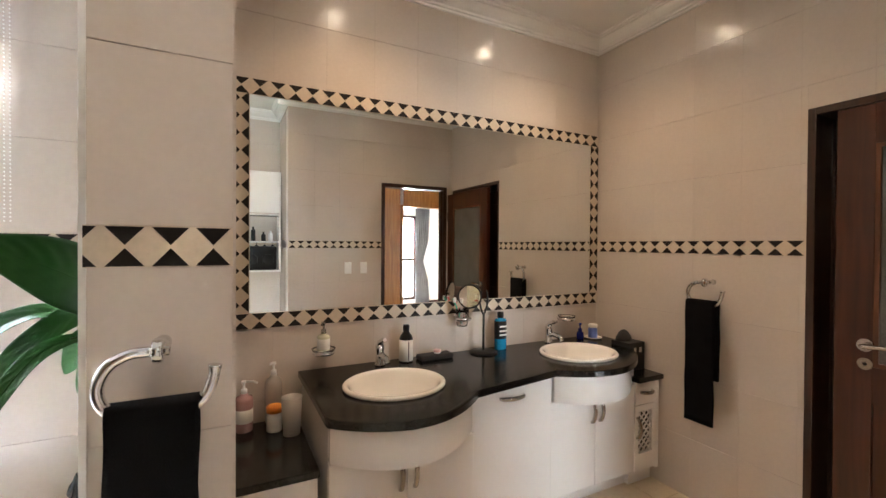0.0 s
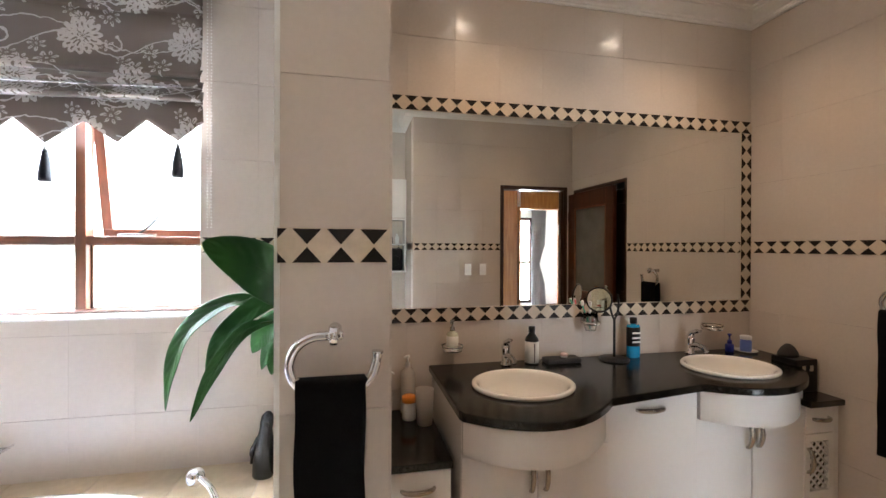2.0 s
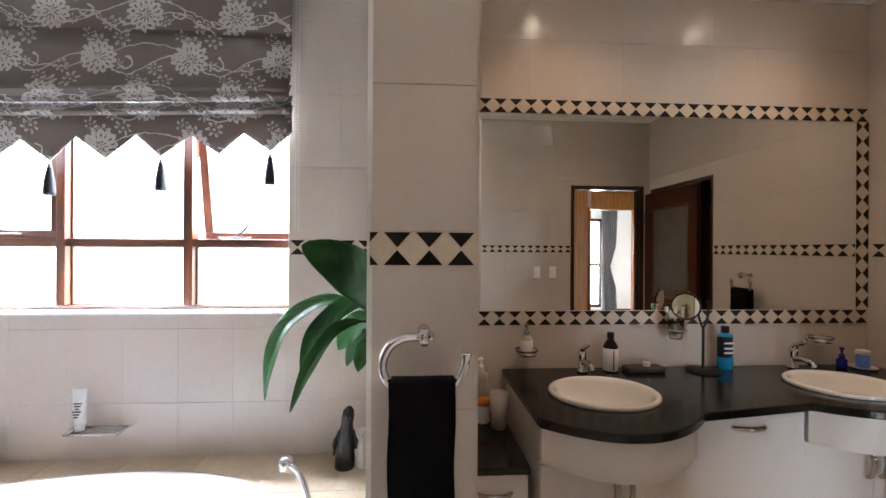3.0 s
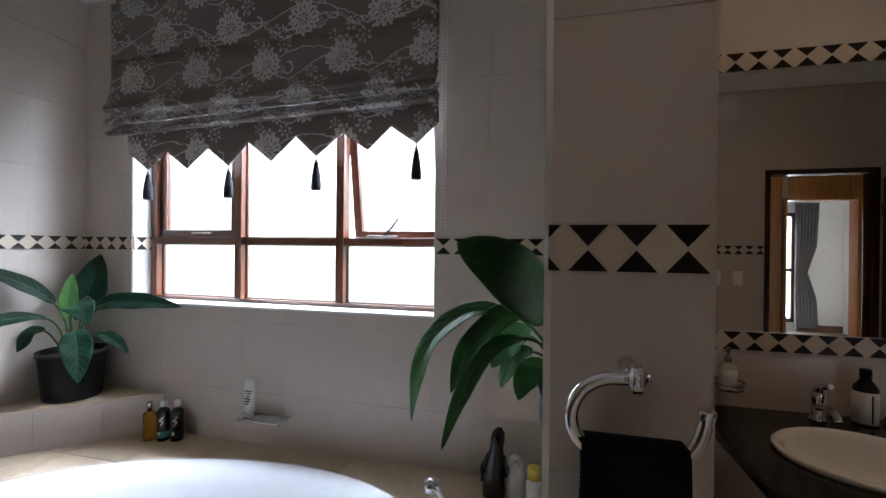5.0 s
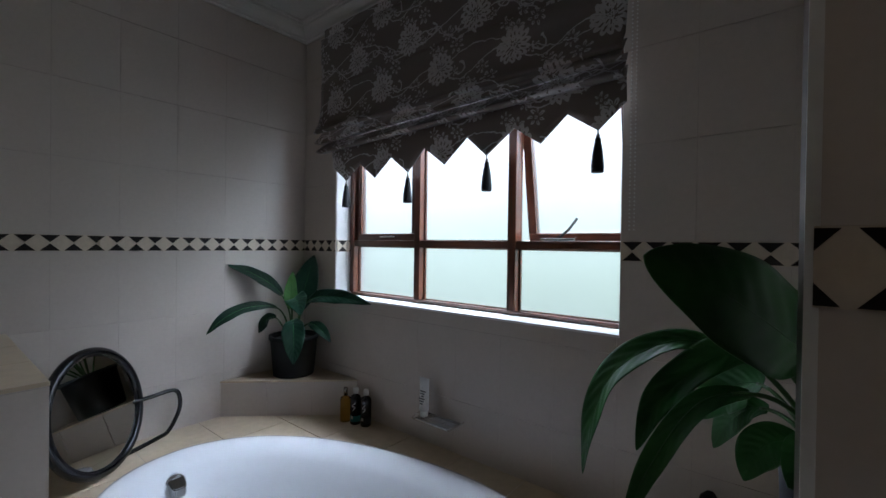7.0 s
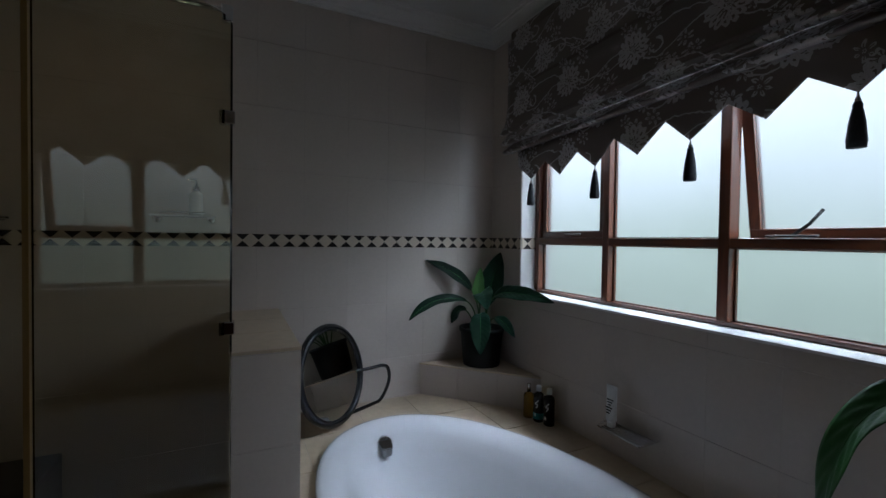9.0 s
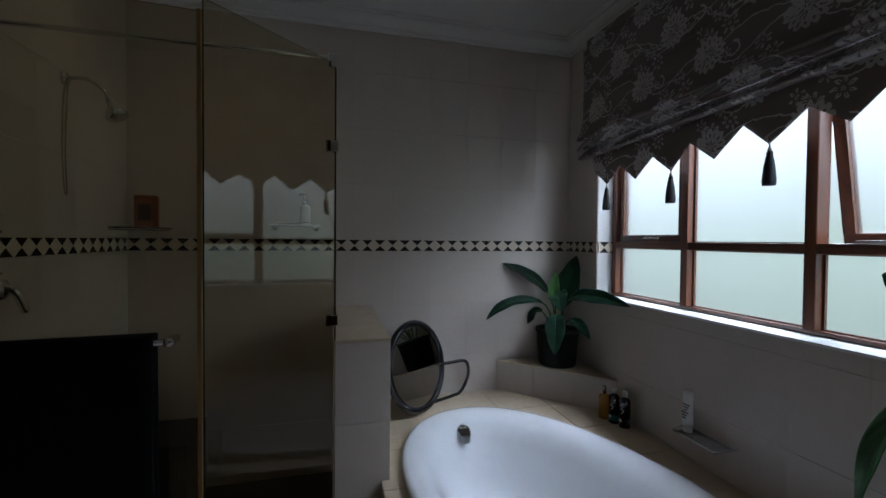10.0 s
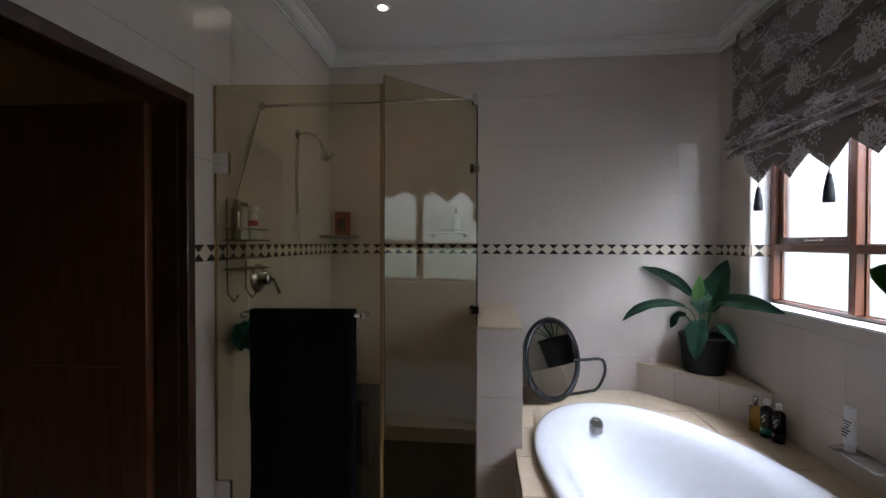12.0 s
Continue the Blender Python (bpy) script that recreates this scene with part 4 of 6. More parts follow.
def panelled_leaf(parent, x0, x1, y0, y1, rails, panels, wood, stile=0.115, pane=None):
    """A framed leaf across x: stiles, rails and sunk panels, or a glazed panel with beads."""
    for a, c in ((y0, y0 + stile), (y1 - stile, y1)):
        part("stile", boxed(x0, a, 0.01, x1, c, 2.0, bevel=0.003), wood, parent)
    for z0, z1 in rails:
        part("rail", boxed(x0 + 0.001, y0 + stile, z0, x1 - 0.001, y1 - stile, z1), wood, parent)
    for z0, z1 in panels:
        part("panel", boxed(x0 + 0.012, y0 + stile, z0, x1 - 0.012, y1 - stile, z1), wood, parent)
    if pane:
        z0, z1, glass = pane
        part("pane", boxed(x0 + 0.016, y0 + stile, z0, x1 - 0.016, y1 - stile, z1), glass, parent, "obscure glass panel")
        for xa, xb in ((x0 + 0.003, x0 + 0.015), (x1 - 0.015, x1 - 0.003)):
            for y in (y0 + stile, y1 - stile - 0.016):
                part("bead", boxed(xa, y, z0, xb, y + 0.016, z1), M_DARKWOOD, parent)
            for z in (z0, z1 - 0.016):
                part("bead", boxed(xa, y0 + stile + 0.016, z, xb, y1 - stile - 0.016, z + 0.016), M_DARKWOOD, parent)


panelled_leaf(east_door, EX0, EX1, EY0, EY1, ((0.01, 0.22), (0.8, 0.98), (1.86, 2.0)), ((0.22, 0.8), (0.98, 1.86)), M_JAMB)
lever(east_door, (EX0, EY1 - 0.03, 1.02), (-1, 0, 0), (0, -1, 0))

# bedroom door, swung back against the east wall
M_REDWOOD = wood_material("red_brown_door_wood", (0.028, 0.0055, 0.002), (0.058, 0.0125, 0.004))
M_SMOKE = material("grey_obscure_glass", (0.13, 0.135, 0.13), 0.12, 0, (120, 0.15), (8, 0.1), 0.3)
bed_leaf = thing("door_3", (5.045, 1.67, 0), "red-brown hardwood door with obscure glass, open against the wall", "door", kind="structure")
panelled_leaf(bed_leaf, 5.025, 5.063, 1.262, 2.09, ((0.01, 0.24), (0.80, 0.95), (1.84, 2.0)), ((0.24, 0.80),), M_REDWOOD, 0.12, (0.95, 1.84, M_SMOKE))
lever(bed_leaf, (5.025, 1.99, 1.035), (-1, 0, 0), (0, -1, 0))
for z in (0.25, 1.75):
    part("hinge", tube([(5.03, 1.256, z - 0.05), (5.03, 1.256, z + 0.05)], 0.007, 10), M_NICKEL, bed_leaf, "steel butt hinge")
single("wall_east_lobby", boxed(EAST + 0.9, 1.0, 0, EAST + 1.0, 2.6, 2.86), M_PLASTER, "plain wall of the room beyond the glazed door", "wall", kind="structure")
single("wall_east_lobby_side", boxed(EAST + 0.282, 2.5, 0, EAST + 0.9, 2.6, 2.86), M_PLASTER, "plain side wall beyond the glazed door", "wall", kind="structure")
single("ceiling_lobby", boxed(EAST + 0.3, 1.0, CEIL, EAST + 1.0, 2.6, CEIL + 0.1), M_PAINT, "white ceiling beyond the glazed door", "ceiling", kind="structure")

# toilet room behind the south wall
door_casing("door_frame_south", "y", SOUTH + 0.006, -0.13, WC_DOOR[0], WC_DOOR[2], 2.05, 0.045, M_JAMB, "dark hardwood frame of the toilet doorway")
wc = thing("door_2", (1.5, 0.1, 0), "dark panelled hardwood door standing wide open", "door", kind="structure")
WX0, WX1, WY0, WY1 = 1.495, 1.535, -0.29, 0.455
part("stile", boxed(WX0, WY0, 0.01, WX1, WY0 + 0.11, 2.0, bevel=0.003), M_DARKWOOD, wc)
part("stile", boxed(WX0, WY1 - 0.11, 0.01, WX1, WY1, 2.0, bevel=0.003), M_DARKWOOD, wc)
for z0, z1 in ((0.01, 0.22), (0.8, 0.98), (1.86, 2.0)):
    part("rail", boxed(WX0 + 0.001, WY0 + 0.11, z0, WX1 - 0.001, WY1 - 0.11, z1), M_DARKWOOD, wc)
for z0, z1 in ((0.22, 0.8), (0.98, 1.86)):
    part("panel", boxed(WX0 + 0.012, WY0 + 0.11, z0, WX1 - 0.012, WY1 - 0.11, z1), M_DARKWOOD, wc)
lever(wc, (WX1, WY0 + 0.055, 1.03), (1, 0, 0), (0, 1, 0))
for nm, b in (("wall_toilet_west", (1.30, -1.3, 0, 1.40, 0.474, CEIL)), ("wall_toilet_east", (2.42, -1.3, 0, 2.52, 0.474, CEIL)), ("wall_toilet_south", (1.30, -1.4, 0, 2.52, -1.3, CEIL))):
    single(nm, boxed(*b), M_WARMLIT, "plain plastered wall of the toilet room, warm light in its colour", "wall", kind="structure")
single("ceiling_toilet", boxed(1.3, -1.4, CEIL, 2.52, 0.388, CEIL + 0.1), M_PAINT, "white ceiling of the toilet room", "ceiling", kind="structure")

# bedroom passage and bedroom, seen in the mirror
door_casing("door_frame_bedroom", "y", NIB_Y + 0.006, -0.13, BED_DOOR[0], BED_DOOR[2], 2.09, 0.04, M_JAMB, "dark hardwood frame of the bedroom doorway")
M_BEDWALL = material("white_bedroom_paint", (0.75, 0.74, 0.73), 0.7, 0, (60, 0.02), (1.5, 0.03), 0.04)
M_BEDFLOOR = material("pale_bedroom_tile", (0.6, 0.57, 0.52), 0.2, 0, (20, 0.05), (3, 0.05))
for nm, b in (("wall_passage_west", (3.28, -0.42, 0, 3.40, 1.124, CEIL)), ("wall_passage_east", (6.45, -0.3, 0, 6.55, 1.0, CEIL)), ("wall_passage_north", (EAST + THICK + 0.002, 1.0, 0, 6.55, 1.1, CEIL)),
              ("wall_passage_head", (5.09, -0.42, 2.02, 5.80, -0.3, CEIL)), ("wall_passage_south", (5.80, -0.42, 0, 6.55, -0.3, CEIL)), ("wall_bedroom_east", (7.42, -4.0, 0, 7.52, -0.42, CEIL)),
              ("wall_bedroom_west", (3.3, -4.0, 0, 3.4, -0.42, CEIL)), ("wall_bedroom_side", (6.55, -0.52, 0, 7.42, -0.42, CEIL))):
    single(nm, boxed(*b), M_BEDWALL, "white painted bedroom wall", "wall", kind="structure")
wall("wall_bedroom_south", "y", -3.5, 1, 3.4, 7.42, [(5.3, 0.15, 6.72, 2.1)], label="white bedroom wall with a tall window", tiled=False, mat=M_BEDWALL)
single("ceiling_bedroom", boxed(2.62, -4.0, CEIL, 7.52, 0.388, CEIL + 0.1), M_PAINT, "white bedroom ceiling", "ceiling", kind="structure")
single("ceiling_passage", boxed(EAST + 0.302, 0.39, CEIL, 6.55, 0.998, CEIL + 0.1), M_PAINT, "white passage ceiling", "ceiling", kind="structure")
part("bedroom_floor", boxed(3.3, -3.9, -0.006, 7.5, 1.1, 0.001), M_BEDFLOOR, floor, "pale tiled bedroom floor")
part("skirting", boxed(6.73, -3.49, 0.0, 7.41, -3.47, 0.12), M_DARKWOOD, bpy.data.objects["wall_bedroom_south"])
casing = thing("passage_casing", (5.4, -0.3, 0), "honey-coloured wooden casing round the bedroom opening, with warm light painted above", "casing", kind="structure")
part("jamb", boxed(5.76, -0.43, 0, 6.0, -0.28, CEIL - 0.004, bevel=0.004), M_OAK, casing)
part("jamb", boxed(5.07, -0.43, 0, 5.10, -0.29, 2.02), M_OAK, casing)
# Oak carried up to the ceiling stands in for warm light on white wall.
part("warm_lit_lintel", boxed(5.10, -0.425, 1.99, 5.76, -0.285, CEIL - 0.004), M_OAK, casing)
wardrobe = thing("wardrobe", (4.3, -0.4, 0), "tall honey oak wardrobe with paired doors", "wardrobe")
part("body", boxed(3.41, -0.9, 0.0, 5.065, -0.34, 2.5), M_OAK, wardrobe)
for i in range(4):
    x0 = 3.43 + i * 0.408
    d = part("door", boxed(x0, -0.338, 0.08, x0 + 0.404, -0.315, 2.45, bevel=0.004), M_OAK, wardrobe)
    hx = x0 + (0.36 if i % 2 == 0 else 0.04)
    part("handle", tube([(hx, -0.315, 0.98), (hx, -0.285, 1.0), (hx, -0.285, 1.1), (hx, -0.315, 1.12)], 0.006), M_NICKEL, d)
bw = thing("window_2", (6.0, -3.55, 0.15), "tall hardwood bedroom window", "window", kind="structure")
for b in ((5.3, 0.15, 6.72, 0.22), (5.3, 2.03, 6.72, 2.1), (5.37, 1.05, 6.65, 1.11)):
    part("rail", boxed(b[0], -3.57, b[1], b[2], -3.51, b[3]), M_MERANTI_X, bw)
for x in (5.3, 5.95, 6.65):
    part("stile", boxed(x, -3.568, 0.22, x + 0.07, -3.512, 2.03), M_MERANTI, bw)
M_CURTAIN = material("grey_curtain", (0.3, 0.29, 0.3), 0.8, 0, (80, 0.08), (5, 0.1), 0.3)
bm = bmesh.new()
rows = []
for z in (0.08, 0.6, 1.05, 1.5, 2.26):
    pinch = 1 - 0.45 * math.exp(-((z - 1.05) / 0.35) ** 2)
    rows.append([bm.verts.new((6.65 + (i / 40 * 0.36) * pinch, -3.40 + 0.03 * math.sin(i * 1.1) * (0.6 + 0.4 * pinch), z)) for i in range(41)])
for a, b in zip(rows, rows[1:]):
    for i in range(40):
        bm.faces.new((a[i], a[i + 1], b[i + 1], b[i])).smooth = True
r = bmesh.ops.solidify(bm, geom=bm.faces[:], thickness=0.006)
curtain = thing("curtain", (6.8, -3.4, 2.3), "grey curtain tied back beside the bedroom window", "curtain")
part("cloth", bm, M_CURTAIN, curtain)
part("rod", tube([(5.2, -3.42, 2.3), (7.15, -3.42, 2.3)], 0.014), M_DARKWOOD, curtain)
backdrop("backdrop_street", 2.5, 9.0, -0.5, 4.5, -4.6, 1, backdrop_material("bright_daylight", 55.0, (0.85, 0.95, 0.9), (0.95, 0.97, 1), levels=(0.5, 0.8, 0.9)), "bright daylight beyond the bedroom window")

# switches
for x in (3.87, 4.035):
    s = thing("light_switch", (x, NIB_Y, 1.18), "square white plastic light switch plate", "light switch", "wall switches")
    part("plate", boxed(x - 0.036, NIB_Y + 0.004, 1.12, x + 0.036, NIB_Y + 0.014, 1.24, bevel=0.004), M_WHITEPL, s)
    part("rocker", boxed(x - 0.014, NIB_Y + 0.014, 1.16, x + 0.014, NIB_Y + 0.02, 1.2, bevel=0.002), M_WHITEPL, s)

# white shelf unit on the south wall
shelf = thing("wall_shelf_unit", (3.0, SOUTH, 1.13), "white open wall cabinet with toiletries and a black radio", "shelf unit")
for x in (2.62, 3.245):
    part("side_panel", boxed(x, SOUTH + 0.006, 1.13, x + 0.018, 0.82, 2.18, bevel=0.002), M_WHITE, shelf)
for z in (1.13, 1.435, 1.72, 2.162):
    part("shelf", boxed(2.638, SOUTH + 0.006, z, 3.245, 0.818, z + 0.018), M_WHITE, shelf)
for x in (2.64, 2.945):
    part("door", boxed(x, 0.82, 1.745, x + 0.298, 0.836, 2.17, bevel=0.002), M_WHITE, shelf)
radio = thing("radio", (3.06, 0.7, 1.148), "black portable radio on the lower shelf", "radio")
part("body", boxed(2.9, 0.62, 1.148, 3.225, 0.79, 1.4, bevel=0.02), M_BLACK, radio)
for x in (2.98, 3.14):
    part("speaker", lathe((x, 0.788, 1.26), [(0, -0.004), (0.05, -0.004), (0.056, -0.008), (0.06, 0.0), (0.05, 0.003), (0, 0.003)], 20, axis="Y"), M_BLACKWIRE, radio)


def bottle(name, base, r, h, mat, label, cap=None, cap_h=0.03, cap_r=None, neck=0.35, sx=1.0, sy=1.0, group="", band=None, category="bottle", shoulder=0.82):
    """A bottle with rounded foot, shoulder and neck, a cap, and a label wrapped round it."""
    x, y, z = base
    b = thing(name, base, label, category, group)
    part("body", lathe(base, [(0, 0.0), (r * 0.9, 0.0), (r, r * 0.12), (r, h * shoulder), (r * 0.9, h * (shoulder + 0.08)), (r * neck, h * 0.96), (r * neck, h), (0, h)], 22, sx, sy), mat, b)
    if cap:
        cr = cap_r or r * neck * 1.25
        part("cap", lathe((x, y, z + h), [(0, 0), (cr, 0), (cr, cap_h * 0.85), (cr * 0.85, cap_h), (0, cap_h)], 18), cap, b)
    if band:
        z0, z1, bm_mat, lab = band
        part("label", lathe((x, y, z + h * z0), [(r * 0.99, 0), (r * 1.012, 0.0006), (r * 1.012, h * (z1 - z0) - 0.0006), (r * 0.99, h * (z1 - z0))], 22, sx, sy), bm_mat, b, lab)
    return b


def pump_top(b, base, h, mat, reach=0.035, way=(1, 0)):
    x, y, z = base
    p = part("pump", lathe((x, y, z + h), [(0, 0), (0.013, 0), (0.013, 0.018), (0.005, 0.022), (0.005, 0.045), (0.011, 0.047), (0.011, 0.056), (0, 0.058)], 14), mat, b)
    part("spout", tube([(x, y, z + h + 0.052), (x + way[0] * reach * 0.7, y + way[1] * reach * 0.7, z + h + 0.053), (x + way[0] * reach, y + way[1] * reach, z + h + 0.045)], 0.005, 8), mat, p)


for x, h, m in ((2.93, 0.09, M_BLACK), (3.0, 0.13, M_BLACK), (3.1, 0.08, M_BLACK), (3.17, 0.09, M_WHITEPL)):
    bottle("toiletry_bottle", (x, 0.72, 1.453), 0.022, h, m, "small dark toiletry bottle on the white shelf" if m is M_BLACK else "small white toiletry bottle on the white shelf", m, 0.02, group="shelf toiletries")

# ---- mirror over the vanity ----
MX0, MX1, MZ0, MZ1, MW = 2.835, 5.006, 1.098, 2.122, 0.075
mirror = thing("wall_mirror", (3.92, VANITY, 1.6), "large rectangular wall mirror set in a diamond tile border", "mirror")
part("glass", boxed(MX0, VANITY - 0.009, MZ0, MX1, VANITY - 0.004, MZ1, bevel=0.0015), M_MIRROR, mirror, "silvered mirror glass")
for along, a0, a1, z0, z1 in (("a", MX0 - MW, MX1 + MW, MZ1, MZ1 + MW), ("a", MX0 - MW, MX1 + MW, MZ0 - MW, MZ0), ("z", MX0 - MW, MX0, MZ0, MZ1), ("z", MX1, MX1 + MW, MZ0, MZ1)):
    border(mirror, "y", VANITY - 0.004, -1, a0, a1, z0, z1, along, True)

# ---- vanity ----
def arc(p, q, sag, n=32):
    """Points from p to q on a line that bulges by sag towards -y."""
    out = []
    for i in range(n + 1):
        t = i / n
        out.append((p[0] + (q[0] - p[0]) * t, p[1] + (q[1] - p[1]) * t - sag * (1 - (2 * t - 1) ** 2)))
    return out


B1, B2 = ((3.062, 2.775), (3.705, 2.80)), ((4.215, 2.88), (4.90, 2.955))
TOP = [(3.056, VANITY - 0.006), (3.056, 2.80)] + arc(*B1, 0.155) + arc(*B2, 0.15) + [(4.965, 3.06), (5.079, 3.18), (5.079, VANITY - 0.006)]


def slab(outline, holes, z0, z1, lip):
    """A worktop with a rounded edge and oval holes."""
    bm = bmesh.new()
    edges = []
    for ring in [outline] + holes:
        vs = [bm.verts.new((x, y, z1)) for x, y in ring]
        edges += [bm.edges.new((vs[i], vs[(i + 1) % len(vs)])) for i in range(len(vs))]
    bmesh.ops.triangle_fill(bm, use_beauty=True, use_dissolve=False, edges=edges, normal=(0, 0, 1))
    r = bmesh.ops.extrude_face_region(bm, geom=bm.faces[:])
    bmesh.ops.translate(bm, verts=[v for v in r["geom"] if isinstance(v, bmesh.types.BMVert)], vec=(0, 0, z0 - z1))
    bmesh.ops.recalc_face_normals(bm, faces=bm.faces)
    rim = [e for e in bm.edges if len(e.link_faces) == 2 and abs(e.calc_face_angle(0)) > 1.2 and abs(e.verts[0].co.z - e.verts[1].co.z) < 1e-6]
    bmesh.ops.bevel(bm, geom=rim, offset=lip, segments=2, affect="EDGES", profile=0.5)
    return bm


BASINS = ((3.41, 3.03), (4.565, 3.085))
worktop = single("granite_counter", slab(TOP, [[(x + 0.215 * math.cos(2 * math.pi * i / 40), y + 0.192 * math.sin(2 * math.pi * i / 40)) for i in range(40)] for x, y in BASINS], COUNTER - 0.034, COUNTER, 0.006),
                 M_GRANITE, "polished black granite vanity counter with bowed edges", "countertop")



def bow_handle(parent, a, b, out, r=0.0085):
    a, b, o = Vector(a), Vector(b), Vector(out)
    m = (a + b) / 2
    pts = curve_points([a, a + (b - a) * 0.12 + o * 0.018, m + o * 0.03, b + (a - b) * 0.12 + o * 0.018, b], 16)
    n = len(pts)
    return part("handle", tube(pts, [r * (0.9 + 0.35 * math.sin(math.pi * i / (n - 1))) for i in range(n)], 10), M_NICKEL, parent, "bowed brushed metal handle")


def basin_cabinet(p, q, sag, yd, group):
    """A bowed cabinet: curved apron under the top, two flat doors below, a recessed plinth."""
    x0, x1 = p[0] + 0.012, q[0] - 0.012
    c = thing("basin_cabinet", ((x0 + x1) / 2, 3.1, 0), "white lacquered basin cabinet with bowed apron and two doors", "cabinet", group)
    part("body", prism([(x0, VANITY - 0.006), (x0, yd + 0.02), (x1, yd + 0.02), (x1, VANITY - 0.006)], 0.09, 0.64), M_WHITE, c)
    part("plinth", boxed(x0 + 0.005, yd + 0.07, 0.0, x1 - 0.005, VANITY - 0.01, 0.09), M_WHITE, c)
    outer = arc((x0, p[1] + 0.03), (x1, q[1] + 0.03), sag - 0.005, 48)
    inner = [(x, y + 0.02) for x, y in outer][::-1]
    n = len(outer)
    bm = bmesh.new()
    # the apron's foot dips towards the middle of the bow
    rings = []
    for ring, z in ((outer, None), (inner, None)):
        rings.append(([bm.verts.new((x, y, 0.625 - 0.012 * (1 - (2 * i / (n - 1) - 1) ** 2))) for i, (x, y) in enumerate(ring)], [bm.verts.new((x, y, COUNTER - 0.035)) for x, y in ring]))
    lo, hi = rings[0][0] + rings[1][0], rings[0][1] + rings[1][1]
    k = len(lo)
    for i in range(k):
        bm.faces.new((lo[i], lo[(i + 1) % k], hi[(i + 1) % k], hi[i]))
    bm.faces.new(hi), bm.faces.new(lo[::-1])
    bmesh.ops.recalc_face_normals(bm, faces=bm.faces)
    part("apron", bm, M_WHITE, c, "bowed white apron")
    part("apron_floor", prism(outer + [(x1, yd + 0.03), (x0, yd + 0.03)], 0.626, 0.636), M_WHITE, c)
    for x in (x0, x1 - 0.018):
        part("side_panel", boxed(x, yd + 0.02, 0.636, x + 0.018, VANITY - 0.006, COUNTER - 0.035), M_WHITE, c)
    mid = (x0 + x1) / 2
    for a, b, hx in ((x0, mid - 0.0015, mid - 0.03), (mid + 0.0015, x1, mid + 0.03)):
        d = part("door", boxed(a, yd, 0.1, b, yd + 0.018, 0.612, bevel=0.004), M_WHITE, c)
        bow_handle(d, (hx, yd, 0.585), (hx, yd, 0.455), (0, -1, 0))
    return c


basin_cabinet(*B1, 0.155, 2.815, "vanity cabinets")
basin_cabinet(*B2, 0.15, 2.945, "vanity cabinets")
mc = thing("laundry_cabinet", (3.96, 3.1, 0), "white lacquered cabinet with one tall tilting front", "cabinet", "vanity cabinets")
part("body", boxed(3.712, 2.925, 0.09, 4.21, VANITY - 0.006, COUNTER - 0.035), M_WHITE, mc)
part("plinth", boxed(3.715, 2.97, 0, 4.205, VANITY - 0.01, 0.09), M_WHITE, mc)
d = part("door", boxed(3.716, 2.905, 0.1, 4.206, 2.925, 0.755, bevel=0.004), M_WHITE, mc)
bow_handle(d, (3.89, 2.905, 0.70), (4.03, 2.905, 0.70), (0, -1, 0))

lc = thing("low_cabinet", (2.91, 3.1, 0), "low white drawer cabinet with black granite top", "cabinet", "vanity cabinets")
part("body", boxed(2.762, 2.90, 0.09, 3.05, VANITY - 0.006, 0.55), M_WHITE, lc)
part("top", boxed(2.759, 2.865, 0.55, 3.052, VANITY - 0.006, 0.58, bevel=0.005), M_GRANITE, lc, "black granite top")
dr = part("drawer", boxed(2.766, 2.882, 0.38, 3.046, 2.9, 0.545, bevel=0.004), M_WHITE, lc)
bow_handle(dr, (2.85, 2.882, 0.475), (2.98, 2.882, 0.475), (0, -1, 0))
part("door", boxed(2.766, 2.882, 0.1, 3.046, 2.9, 0.377, bevel=0.004), M_WHITE, lc)
part("plinth", boxed(2.765, 2.94, 0, 3.048, VANITY - 0.01, 0.09), M_WHITE, lc)

rc = thing("low_cabinet", (4.98, 3.1, 0), "low white cabinet with drawer and lattice door", "cabinet", "vanity cabinets")
part("body", boxed(4.90, 2.965, 0.09, 5.078, 3.3, 0.63), M_WHITE, rc)
part("top", boxed(4.86, 2.905, 0.63, 5.079, 3.3, 0.66, bevel=0.005), M_GRANITE, rc, "black granite top")
dr = part("drawer", boxed(4.87, 2.935, 0.49, 5.045, 2.965, 0.625, bevel=0.004), M_WHITE, rc)
bow_handle(dr, (4.91, 2.935, 0.565), (5.01, 2.935, 0.565), (0, -1, 0))
part("filler", boxed(5.047, 2.937, 0.09, 5.078, 2.965, 0.63), M_WHITE, rc)
dd = part("door", boxed(4.87, 2.937, 0.1, 4.90, 2.965, 0.487), M_WHITE, rc)
part("stile", boxed(5.02, 2.937, 0.1, 5.045, 2.965, 0.487), M_WHITE, dd)
part("rail", boxed(4.90, 2.937, 0.1, 5.02, 2.965, 0.2), M_WHITE, dd)
part("rail", boxed(4.90, 2.937, 0.45, 5.02, 2.965, 0.487), M_WHITE, dd)
# Black sheet stands in for the shade inside the cabinet.
part("shade_backing", boxed(4.90, 2.96, 0.2, 5.02, 2.9645, 0.45), M_BLACK, dd, "black sheet for the unlit inside of the lattice door")
for k in range(-4, 9):
    for s in (1, -1):
        pts = []
        c0 = 0.2 + k * 0.042
        for t in range(13):
            x = 4.90 + 0.12 * t / 12
            z = c0 + (x - 4.90) * s + (0.12 if s < 0 else 0)
            if 0.2 <= z <= 0.45:
                pts.append((x, 2.947 + 0.002 * s, z))
        if len(pts) > 1:
            part("lattice_bar", tube([pts[0], pts[-1]], 0.0055, 6), M_WHITE, dd)
